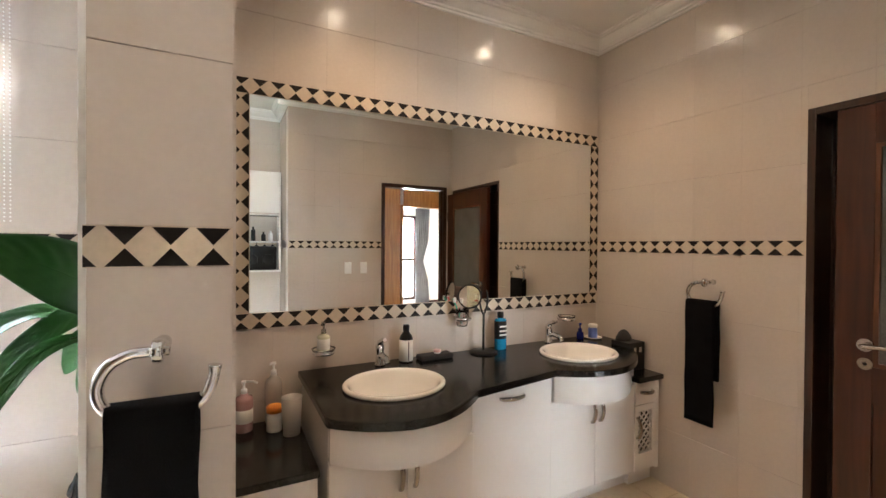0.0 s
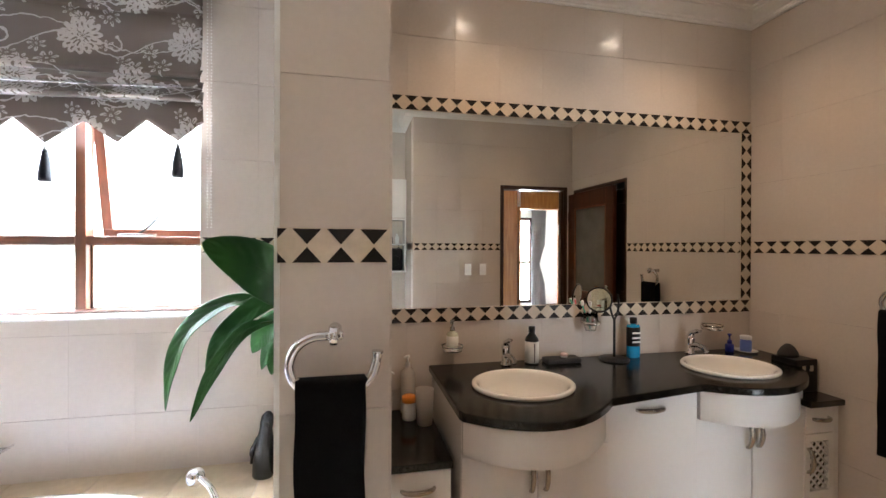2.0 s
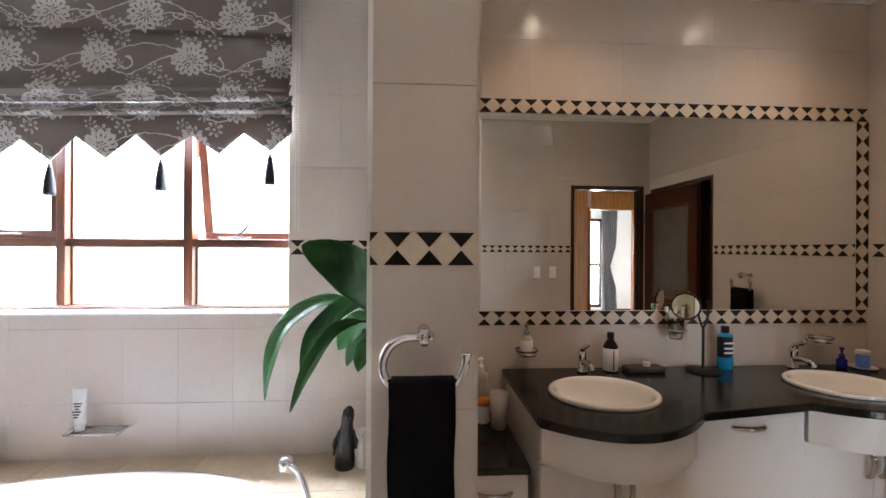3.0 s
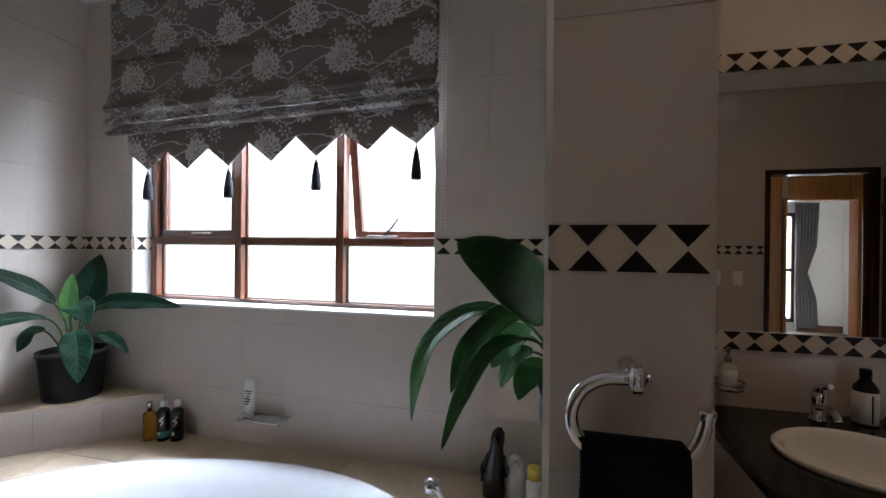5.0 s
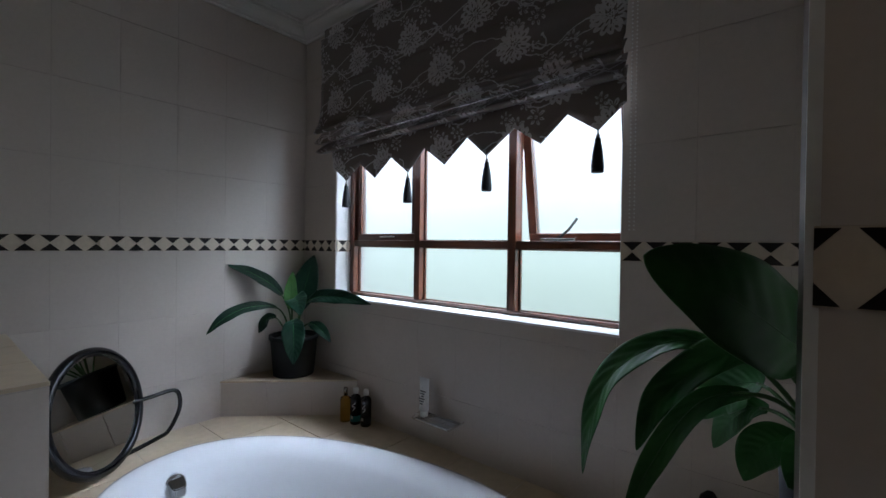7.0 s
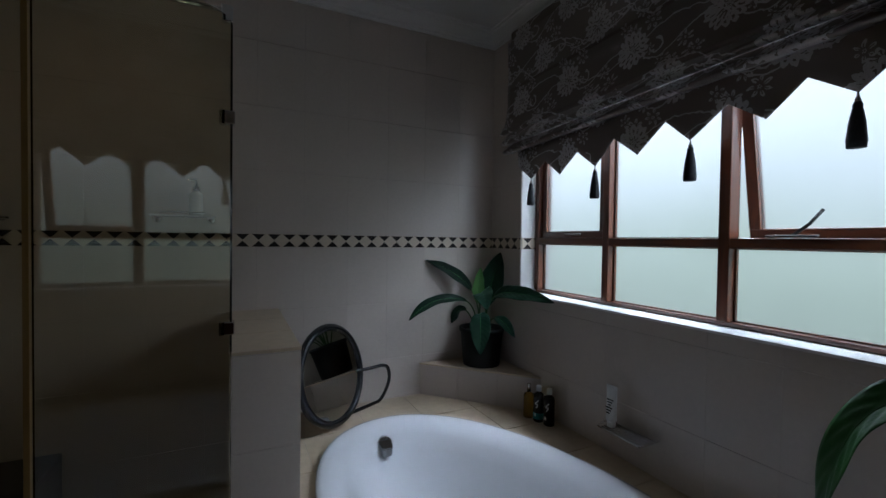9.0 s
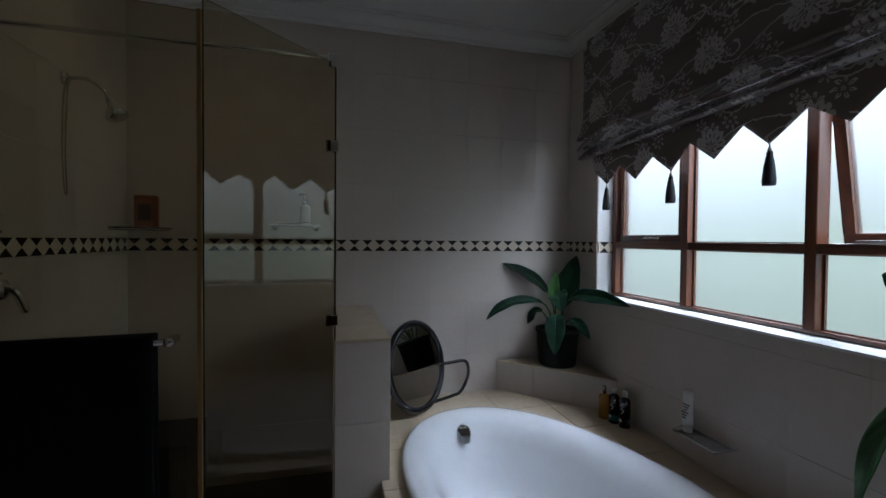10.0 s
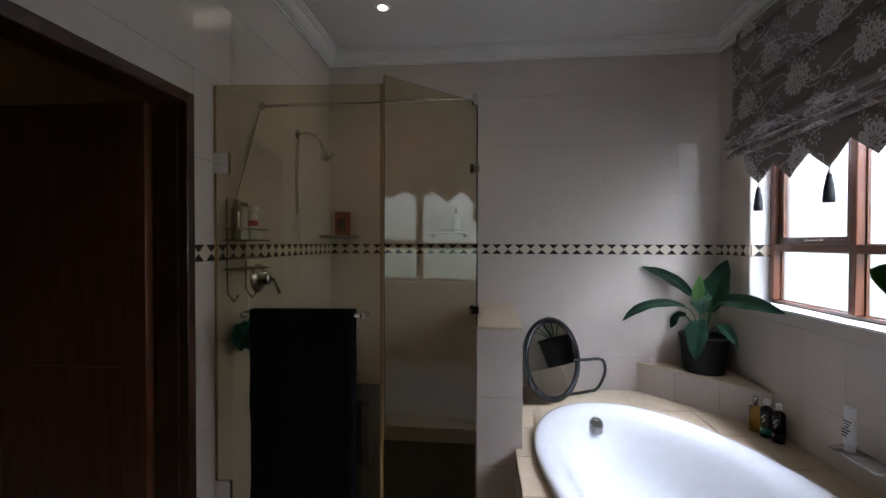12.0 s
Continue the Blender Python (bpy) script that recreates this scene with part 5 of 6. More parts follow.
bow_handle(dd, (4.885, 2.937, 0.42), (4.885, 2.937, 0.30), (0, -1, 0))
part("plinth", boxed(4.88, 2.99, 0, 5.075, 3.3, 0.09), M_WHITE, rc)


def basin(x, y):
    b = thing("wash_basin", (x, y, COUNTER), "white oval drop-in porcelain basin", "basin", "wash basins")
    prof = [(1.0, 0.001), (1.015, 0.006), (1.01, 0.014), (0.98, 0.018), (0.94, 0.018), (0.9, 0.013), (0.87, 0.0), (0.82, -0.035), (0.7, -0.085), (0.5, -0.115), (0.2, -0.13), (0.09, -0.132)]
    bm = bmesh.new()
    n = 48
    rings = [[bm.verts.new((x + 0.228 * k * math.cos(2 * math.pi * i / n), y + 0.205 * k * math.sin(2 * math.pi * i / n), COUNTER + h)) for i in range(n)] for k, h in prof]
    for a, c in zip(rings, rings[1:]):
        for i in range(n):
            bm.faces.new((a[i], a[(i + 1) % n], c[(i + 1) % n], c[i])).smooth = True
    bmesh.ops.recalc_face_normals(bm, faces=bm.faces)
    part("bowl", bm, M_PORCELAIN, b)
    part("drain", lathe((x, y, COUNTER - 0.134), [(0, 0.004), (0.02, 0.004), (0.024, 0.002), (0.024, 0), (0, 0)], 20), M_CHROME, b, "chrome drain")
    return b


def mixer(x, y):
    t = thing("basin_mixer", (x, y, COUNTER), "chrome single-lever basin mixer tap", "tap", "basin taps")
    part("body", lathe((x, y, COUNTER), [(0, 0), (0.027, 0), (0.028, 0.006), (0.023, 0.01), (0.022, 0.075), (0.024, 0.085), (0.024, 0.1), (0.02, 0.108), (0, 0.11)], 22), M_CHROME, t)
    part("spout", tube(curve_points([(x, y - 0.01, COUNTER + 0.05), (x, y - 0.06, COUNTER + 0.062), (x, y - 0.105, COUNTER + 0.052), (x, y - 0.12, COUNTER + 0.036)], 12), [0.016] * 9 + [0.013] * 4, 14), M_CHROME, t)
    part("lever", tube(curve_points([(x, y, COUNTER + 0.105), (x, y - 0.02, COUNTER + 0.128), (x, y - 0.06, COUNTER + 0.142), (x, y - 0.075, COUNTER + 0.145)], 10), [0.018] * 3 + [0.013] * 4 + [0.009] * 4, 12), M_CHROME, t)
    return t


basin(3.41, 3.03), basin(4.565, 3.085)
mixer(3.45, 3.355), mixer(4.595, 3.375)


# wall-hung chrome holders
def ring_holder(name, x, z, label, category):
    h = thing(name, (x, VANITY, z), label, category)
    part("rosette", lathe((x, VANITY - 0.004, z), [(0, 0), (0.022, 0.0), (0.022, 0.01), (0.012, 0.014), (0.01, 0.03), (0, 0.03)], 18, axis="Y"), M_CHROME, h)
    bm = bmesh.new()
    add_torus(bm, (x, VANITY - 0.075, z), 0.045, 0.0105)
    part("ring", bm, M_CHROME, h)
    return h


M_DISH = glass_material("clear_dish_glass", (0.95, 0.95, 0.93), 0.05)
for x, z in ((3.165, 0.895), (4.74, 0.945)):
    h = ring_holder("soap_dish_holder", x, z, "chrome wall ring with a clear glass soap dish", "soap dish")
    d = part("dish", lathe((x, VANITY - 0.075, z), [(0, -0.008), (0.04, -0.006), (0.052, 0.006), (0.058, 0.02), (0.055, 0.02), (0.049, 0.009), (0.038, -0.002), (0, -0.003)], 28), M_DISH, h, "clear glass dish")
h = ring_holder("toothbrush_holder", 3.945, 1.005, "chrome wall ring with a glass tumbler of toothbrushes", "toothbrush holder")
part("tumbler", lathe((3.945, VANITY - 0.075, 0.96), [(0, 0), (0.03, 0.002), (0.038, 0.06), (0.04, 0.1), (0.037, 0.1), (0.035, 0.06), (0.028, 0.006), (0, 0.005)], 24), M_DISH, h, "clear glass tumbler")
for dx, dy, col in ((-0.05, 0.01, (0.1, 0.5, 0.35)), (-0.02, -0.02, (0.75, 0.75, 0.78)), (-0.035, 0.03, (0.7, 0.12, 0.15))):
    tb = part("toothbrush", tube([(3.945, VANITY - 0.075, 0.972), (3.945 + dx * 0.8, VANITY - 0.075 + dy * 0.8, 1.09), (3.945 + dx * 1.1, VANITY - 0.075 + dy, 1.12)], 0.0055, 8), material("toothbrush_plastic", col, 0.35), h, "plastic toothbrush")
    part("bristles", boxed(3.945 + dx * 1.0 - 0.006, VANITY - 0.09 + dy, 1.098, 3.945 + dx * 1.0 + 0.006, VANITY - 0.075 + dy, 1.124, bevel=0.003), M_WHITEPL, tb)

# small things on the vanity
M_LABELW = material("white_label", (0.7, 0.69, 0.66), 0.5)
M_CREAM = material("pale_green_soap", (0.55, 0.56, 0.42), 0.25)
M_PINK = glass_material("pink_soap", (0.62, 0.38, 0.37), 0.2, clear=0.4)
M_CLEARPL = glass_material("cloudy_plastic", (0.72, 0.67, 0.62), 0.3, clear=0.55)
M_ORANGE = material("orange_plastic", (0.75, 0.25, 0.03), 0.35)
M_BLUE = material("blue_liquid", (0.02, 0.28, 0.55), 0.12, 0, (20, 0.05), (5, 0.05), 0, 0.6)
M_DEEPBLUE = material("deep_blue_plastic", (0.02, 0.03, 0.25), 0.2)
M_MIDBLUE = material("blue_jar", (0.12, 0.2, 0.6), 0.3)
M_CHAR = material("charcoal_cloth", (0.03, 0.03, 0.033), 0.8)

b = bottle("soap_pump", (3.165, VANITY - 0.075, 0.893), 0.03, 0.095, M_CREAM, "pale soap pump bottle standing on the glass dish", neck=0.4, band=(0.2, 0.75, M_LABELW, "pale paper label"))
pump_top(b, (3.165, VANITY - 0.075, 0.893), 0.095, M_NICKEL, 0.03, (-0.5, -0.85))
b = bottle("hand_wash", (3.60, 3.365, COUNTER), 0.037, 0.165, M_BLACK, "black bottle with a white wrapped label", M_BLACK, 0.032, 0.018, 0.45, band=(0.04, 0.72, M_LABELW, "white wrapped label"), shoulder=0.74)
part("print", boxed(3.597, 3.3265, COUNTER + 0.012, 3.602, 3.3285, COUNTER + 0.11), M_BLACK, b, "thin dark line of print")
case = thing("shaver_case", (3.76, 3.35, COUNTER), "flat black zipped case on the vanity top", "case")
part("body", boxed(3.665, 3.31, COUNTER, 3.865, 3.39, COUNTER + 0.028, bevel=0.01), M_CHAR, case)
tub = thing("cream_pot", (3.78, 3.35, COUNTER + 0.028), "tiny round pot with a pale lid on the black case", "pot")
part("body", lathe((3.78, 3.35, COUNTER + 0.028), [(0, 0), (0.018, 0), (0.018, 0.008), (0, 0.008)], 18), M_WHITEPL, tub)
part("lid", lathe((3.78, 3.35, COUNTER + 0.036), [(0, 0), (0.021, 0), (0.021, 0.01), (0.018, 0.012), (0, 0.012)], 18), material("pale_pink_lid", (0.75, 0.55, 0.52), 0.4), tub)

vm = thing("vanity_mirror", (4.075, 3.34, COUNTER), "round swivel make-up mirror on a black metal stand", "mirror")
part("base", lathe((4.075, 3.34, COUNTER), [(0, 0), (0.078, 0), (0.08, 0.006), (0.076, 0.012), (0.02, 0.017), (0, 0.018)], 32), M_BLACKWIRE, vm)
part("pole", tube([(4.075, 3.34, COUNTER + 0.01), (4.075, 3.34, 1.03)], 0.007, 12), M_BLACKWIRE, vm)
part("yoke", tube(curve_points([(4.055, 3.34, 1.16), (4.048, 3.34, 1.10), (4.06, 3.34, 1.05), (4.075, 3.34, 1.025), (4.09, 3.34, 1.05), (4.102, 3.34, 1.10), (4.095, 3.34, 1.16)], 24), 0.006, 8), M_BLACKWIRE, vm)
bm = bmesh.new()
mc0, mn = Vector((3.965, 3.315, 1.135)), Vector((-0.62, -0.75, 0.12)).normalized()
add_tube(bm, [mc0 - mn * 0.004, mc0 + mn * 0.004], 0.062, 32)
mg = part("mirror_glass", bm, M_MIRROR, vm, "round silvered glass")
bm = bmesh.new()
add_torus(bm, mc0, 0.064, 0.0055, mn)
part("rim", bm, M_BLACKWIRE, mg)
part("arm", tube([mc0 + Vector((0.045, 0.0, -0.02)), (4.055, 3.335, 1.10)], 0.005, 8), M_BLACKWIRE, vm)

b = bottle("mouthwash", (4.215, 3.37, COUNTER), 0.04, 0.19, M_BLUE, "bottle of bright blue mouthwash with a black label and cap", M_BLACK, 0.035, 0.02, 0.42, sy=0.7, band=(0.34, 0.9, M_BLACK, "black label with pale bars"), shoulder=0.88)
for z in (0.085, 0.108, 0.135):
    part("print", boxed(4.19, 3.3405, COUNTER + z, 4.24, 3.3425, COUNTER + z + 0.009), M_LABELW, b, "pale bar of print")
b = bottle("small_pump", (4.865, 3.37, COUNTER), 0.023, 0.05, M_DEEPBLUE, "small dark blue pump bottle", neck=0.5)
pump_top(b, (4.865, 3.37, COUNTER), 0.05, M_DEEPBLUE, 0.02, (-0.8, -0.5))
sc = single("saucer", lathe((4.955, 3.345, COUNTER), [(0, 0), (0.035, 0), (0.06, 0.009), (0.062, 0.012), (0.058, 0.012), (0.035, 0.005), (0, 0.005)], 28), M_PORCELAIN, "small white saucer under a jar", "saucer")
bottle("lidded_jar", (4.955, 3.345, COUNTER + 0.005), 0.03, 0.07, M_MIDBLUE, "blue jar with a white screw lid on a saucer", M_WHITEPL, 0.022, 0.03, 0.9, category="jar")
bk = thing("storage_box", (5.0, 3.1, 0.66), "black box with chrome clasps on the low cabinet", "box")
part("body", boxed(4.93, 3.03, 0.66, 5.07, 3.17, 0.83, bevel=0.005), M_BLACK, bk)
for z in (0.79,):
    part("clasp", boxed(4.96, 3.024, z - 0.02, 4.985, 3.03, z + 0.012, bevel=0.002), M_CHROME, bk, "chrome clasp")
    part("clasp", boxed(5.01, 3.024, z - 0.02, 5.035, 3.03, z + 0.012, bevel=0.002), M_CHROME, bk, "chrome clasp")
single("cloth_bag", lathe((4.985, 3.12, 0.83), [(0, 0), (0.05, 0), (0.048, 0.02), (0.03, 0.05), (0.012, 0.066), (0, 0.068)], 14, 1.2, 0.8), M_CHAR, "dark grey soft bag lying on the black box", "bag")

LOW = 0.58
b = bottle("soap_pump", (2.812, 3.36, LOW), 0.038, 0.17, M_PINK, "pink liquid soap pump bottle on the low cabinet", neck=0.4, band=(0.25, 0.6, M_LABELW, "pale label"))
pump_top(b, (2.812, 3.36, LOW), 0.17, M_WHITEPL, 0.06, (0.9, -0.4))
b = bottle("lotion_pump", (2.94, 3.395, LOW), 0.036, 0.23, M_CLEARPL, "tall clear lotion pump bottle", neck=0.4)
pump_top(b, (2.94, 3.395, LOW), 0.23, M_WHITEPL, 0.02, (-0.9, -0.4))
bottle("cream_jar", (2.935, 3.305, LOW), 0.034, 0.085, M_LABELW, "white jar with an orange screw lid", M_ORANGE, 0.03, 0.035, 0.9, category="jar")
cup = single("beaker", lathe((3.0, 3.235, LOW), [(0, 0), (0.036, 0), (0.04, 0.08), (0.045, 0.165), (0.043, 0.165), (0.038, 0.08), (0.033, 0.004), (0, 0.004)], 26), M_CLEARPL, "clear frosted plastic beaker", "beaker")


# ---- towel rings ----
def towel_ring():
    """A wall rose and post, a round collar across the post, and an open bar that leaves the collar and hooks up at its end."""
    r = thing("towel_ring", (0, 0, 0), "open chrome towel ring on a round wall mount", "towel ring", "towel rings")
    part("mount", lathe((0, -0.004, 0), [(0, 0), (0.015, 0), (0.015, 0.004), (0.0115, 0.008), (0.0105, 0.012), (0.0105, 0.075), (0, 0.075)], 24, axis="Y"), M_CHROME, r)
    part("collar", lathe((0, -0.084, 0), [(0, -0.018), (0.009, -0.018), (0.0105, -0.015), (0.0105, -0.009), (0.02, -0.009), (0.0225, -0.006), (0.0225, 0.006), (0.02, 0.009), (0.0105, 0.009), (0.0105, 0.017), (0.008, 0.02), (0, 0.02)], 24, axis="X"), M_CHROME, r)
    bar = [(-0.012, -0.084, 0.0), (-0.045, -0.084, -0.003), (-0.075, -0.084, -0.022), (-0.09, -0.084, -0.058), (-0.08, -0.084, -0.094), (-0.05, -0.084, -0.114), (0.0, -0.084, -0.118), (0.05, -0.084, -0.114), (0.078, -0.084, -0.092), (0.09, -0.084, -0.06), (0.093, -0.084, -0.036)]
    part("arm", tube(curve_points(bar, 48), [0.0106] * 46 + [0.0112, 0.0122, 0.0122], 14), M_CHROME, r)
    return r


ring_1 = towel_ring()
ring_1.location = (2.624, PIER[1], 1.226)
ring_2 = copy_thing(ring_1, pose(EAST - 0.002, 2.622, 1.235, 0, 0, -90))
hung_towel("hand_towel", 2.548, 2.690, PIER[1] - 0.084, 1.111, 0.62, 0.66, 0.014, "black hand towel draped over the chrome ring on the pier")
t2 = hung_towel("hand_towel", -0.085, 0.065, 0, 1.118, 0.49, 0.72, 0.014, "black hand towel draped over the chrome ring beside the door", -90, pivot=(0, 0, 0))
t2.location = (EAST - 0.086, 2.622, 0)

# ---- shower fittings ----
arm = thing("wall_shower", (0.52, SOUTH, 2.13), "chrome shower rose on a bent wall arm", "shower head")
part("flange", lathe((0.52, SOUTH + 0.004, 2.13), [(0, 0), (0.03, 0), (0.028, -0.01), (0.012, -0.016), (0, -0.016)], 20, axis="Y"), M_CHROME, arm)
part("arm", tube(curve_points([(0.52, SOUTH + 0.01, 2.13), (0.52, SOUTH + 0.08, 2.135), (0.52, SOUTH + 0.14, 2.10), (0.52, SOUTH + 0.17, 2.05)], 14), 0.009, 10), M_CHROME, arm)
bm = lathe((0, 0, 0), [(0, 0.05), (0.014, 0.05), (0.016, 0.02), (0.042, -0.01), (0.045, -0.03), (0.042, -0.036), (0, -0.036)], 24)
bmesh.ops.rotate(bm, verts=bm.verts, cent=(0, 0, 0), matrix=Matrix.Rotation(radians(25), 3, "X"))
bmesh.ops.translate(bm, verts=bm.verts, vec=(0.52, SOUTH + 0.185, 2.01))
part("rose", bm, M_CHROME, arm)
vlv = thing("shower_mixer", (0.975, SOUTH, 1.285), "round chrome shower mixer with a lever", "shower mixer")
part("plate", lathe((0.975, SOUTH + 0.004, 1.285), [(0, 0), (0.075, 0), (0.073, -0.008), (0.05, -0.014), (0.035, -0.02), (0.033, -0.06), (0.02, -0.066), (0, -0.067)], 32, axis="Y"), M_CHROME, vlv)
part("lever", tube(curve_points([(0.975, SOUTH + 0.06, 1.295), (0.955, SOUTH + 0.085, 1.27), (0.92, SOUTH + 0.09, 1.205)], 10), 0.013, 10), M_CHROME, vlv)
M_WIRE = chrome_material("caddy_wire", (0.5, 0.5, 0.5), 0.2)
cd = thing("shower_caddy", (1.16, SOUTH, 1.2), "hanging chrome wire caddy with bath products", "caddy")
for z in (1.475, 1.345):
    bm = bmesh.new()
    for k in range(6):
        yk = SOUTH + 0.01 + k * 0.02
        add_tube(bm, [(1.06, yk, z), (1.27, yk, z)], 0.0025, 6)
    add_tube(bm, [(1.06, SOUTH + 0.01, z), (1.06, SOUTH + 0.11, z), (1.27, SOUTH + 0.11, z), (1.27, SOUTH + 0.01, z)], 0.004, 6, True)
    part("rack", bm, M_WIRE, cd)
    part("guard", tube([(1.06, SOUTH + 0.01, z + 0.05), (1.06, SOUTH + 0.11, z + 0.05), (1.27, SOUTH + 0.11, z + 0.05), (1.27, SOUTH + 0.01, z + 0.05)], 0.003, 6, True), M_WIRE, cd)
for x in (1.09, 1.24):
    part("upright", tube([(x, SOUTH + 0.008, 1.66), (x, SOUTH + 0.008, 1.24), (x, SOUTH + 0.04, 1.2), (x, SOUTH + 0.06, 1.23)], 0.004, 8), M_WIRE, cd)
bottle("shampoo_tube", (1.2, SOUTH + 0.06, 1.478), 0.028, 0.15, M_WHITEPL, "white shampoo bottle on the wire caddy", M_NICKEL, 0.02, 0.02, 0.6, sy=0.7)
bottle("shampoo_tube", (1.12, SOUTH + 0.06, 1.478), 0.03, 0.13, M_LABELW, "white bottle with a red band on the wire caddy", M_WHITEPL, 0.025, 0.026, 0.7, sy=0.7, band=(0.5, 0.7, material("red_label", (0.4, 0.03, 0.03), 0.5), "red label band"))
bottle("conditioner", (1.245, SOUTH + 0.055, 1.478), 0.02, 0.16, M_NICKEL, "slim grey bottle on the wire caddy", M_NICKEL, 0.02, 0.014, 0.6)
bm = bmesh.new()
for i in range(260):
    v = Vector((random.gauss(0, 1), random.gauss(0, 1), random.gauss(0, 1))).normalized() * (0.045 + 0.02 * random.random())
    m = Matrix.Translation(Vector((1.19, SOUTH + 0.075, 1.04)) + v) @ Euler((random.random() * 6, random.random() * 6, 0)).to_matrix().to_4x4()
    s = 0.016
    q = [bm.verts.new(m @ Vector(p)) for p in ((-s, -s * 0.6, 0), (s, -s * 0.6, 0.004), (s, s * 0.6, 0), (-s, s * 0.6, 0.004))]
    bm.faces.new(q)
bmesh.ops.create_icosphere(bm, subdivisions=2, radius=0.05, matrix=Matrix.Translation((1.19, SOUTH + 0.075, 1.04)))
sp = thing("bath_puff", (1.19, SOUTH + 0.07, 1.1), "teal mesh bath puff hanging on a cord", "bath puff")
part("mesh_ball", bm, material("teal_mesh", (0.01, 0.22, 0.22), 0.6), sp)
part("cord", tube([(1.19, SOUTH + 0.07, 1.08), (1.155, SOUTH + 0.06, 1.21)], 0.002, 6), M_WHITEPL, sp)
part("cord", tube(curve_points([(0.98, SOUTH + 0.02, 2.13), (1.07, SOUTH + 0.012, 1.9), (1.19, SOUTH + 0.012, 1.635)], 12), 0.0022, 6), M_NICKEL, cd, "thin cord that holds the caddy")
# glass shelf with a pump bottle, and a strap looped over the shower arm
gs = thing("glass_shelf", (WEST, 1.48, 1.53), "small clear glass shelf on two chrome wall brackets", "shelf")
part("plate", boxed(WEST + 0.012, 1.345, 1.534, WEST + 0.125, 1.62, 1.542, bevel=0.002), M_CLEARPL, gs, "clear glass plate")
for y in (1.365, 1.60):
    br = part("bracket", lathe((WEST, y, 1.525), [(0, 0), (0.02, 0), (0.02, 0.03), (0.016, 0.036), (0, 0.036)], 18, axis="X"), M_CHROME, gs)
part("guard_rail", tube(curve_points([(WEST + 0.02, 1.375, 1.552), (WEST + 0.118, 1.395, 1.556), (WEST + 0.118, 1.57, 1.556), (WEST + 0.02, 1.59, 1.552)], 16), 0.003, 8), M_CHROME, gs)
b = bottle("soap_pump", (WEST + 0.065, 1.535, 1.542), 0.031, 0.125, M_LABELW, "white pump bottle standing on the glass shelf", M_NICKEL, 0.022, 0.016, 0.4)
part("pump_head", tube([(WEST + 0.065, 1.535, 1.69), (WEST + 0.065, 1.535, 1.722), (WEST + 0.085, 1.51, 1.722), (WEST + 0.09, 1.503, 1.715)], 0.0065, 8), M_NICKEL, b, "grey pump spout")
st = thing("hanging_strap", (0.54, SOUTH + 0.02, 2.13), "thin beige wash strap looped over the shower arm", "strap")
part("strap", tube(curve_points([(0.532, SOUTH + 0.03, 2.138), (0.556, SOUTH + 0.02, 2.05), (0.558, SOUTH + 0.014, 1.82), (0.54, SOUTH + 0.012, 1.66), (0.522, SOUTH + 0.012, 1.655), (0.535, SOUTH + 0.014, 1.82), (0.526, SOUTH + 0.02, 2.08), (0.532, SOUTH + 0.03, 2.138)], 40), 0.0024, 7), material("beige_strap", (0.3, 0.25, 0.17), 0.9), st)
cs = thing("corner_shelf", (0.05, 0.68, 1.5), "small chrome wire shelf in the shower corner", "shelf")
bm = bmesh.new()
for k in range(7):
    a = 0.04 + k * 0.028
    add_tube(bm, [(WEST + 0.006, SOUTH + a, 1.5), (WEST + a, SOUTH + 0.006, 1.5)], 0.0025, 6)
add_tube(bm, curve_points([(WEST + 0.006, SOUTH + 0.22, 1.51), (WEST + 0.14, SOUTH + 0.14, 1.515), (WEST + 0.22, SOUTH + 0.006, 1.51)], 12), 0.005, 8)
part("rack", bm, M_WIRE, cs)
pk = thing("refill_pack", (0.05, 0.68, 1.505), "copper-coloured refill pouch standing on the corner shelf", "pouch")
M_COPPER = material("copper_foil", (0.3, 0.09, 0.03), 0.3, 0.4)
part("pouch", boxed(0.0, 0.66, 1.505, 0.05, 0.77, 1.69, bevel=0.012), M_COPPER, pk)
part("panel", boxed(0.05, 0.685, 1.55, 0.052, 0.745, 1.64), material("dark_pouch_print", (0.05, 0.015, 0.01), 0.4), pk, "dark printed panel")

# ---- things round the bath ----
M_AMBER = glass_material("amber_oil", (0.75, 0.45, 0.08), 0.05)
M_DARKBOTTLE = material("dark_brown_bottle", (0.008, 0.006, 0.005), 0.2, 0, (40, 0.04), (3, 0.05), 0.0, 0.3)
M_TEAL = material("teal_label", (0.02, 0.2, 0.2), 0.5)
bottle("bath_oil", (0.542, 3.235, DECK), 0.03, 0.15, M_AMBER, "amber glass bottle of bath oil", M_NICKEL, 0.04, 0.012, 0.35)
for x, y, lab in ((0.612, 3.25, M_TEAL), (0.678, 3.268, M_BLACK)):
    b = bottle("bath_foam", (x, y, DECK), 0.03, 0.17, M_DARKBOTTLE, "dark bottle with a pale cap and teal band" if lab is M_TEAL else "dark bottle with a pale cap and white print", M_WHITEPL, 0.03, 0.015, 0.42, group="bath bottles", band=(0.1, 0.3, lab, "label band"))
    part("script", tube(curve_points([(x + 0.012, y - 0.0305, DECK + 0.08), (x + 0.022, y - 0.024, DECK + 0.10), (x + 0.008, y - 0.031, DECK + 0.105), (x + 0.024, y - 0.0225, DECK + 0.125)], 14), 0.0015, 6), M_LABELW, b, "pale scribble of print")
    part("print", boxed(x + 0.0, y - 0.0325, DECK + 0.035, x + 0.014, y - 0.0305, DECK + 0.05), M_LABELW, b)

rack = thing("soap_rack", (1.19, NORTH, 0.585), "chrome wire soap rack on the wall above the bath", "soap rack")
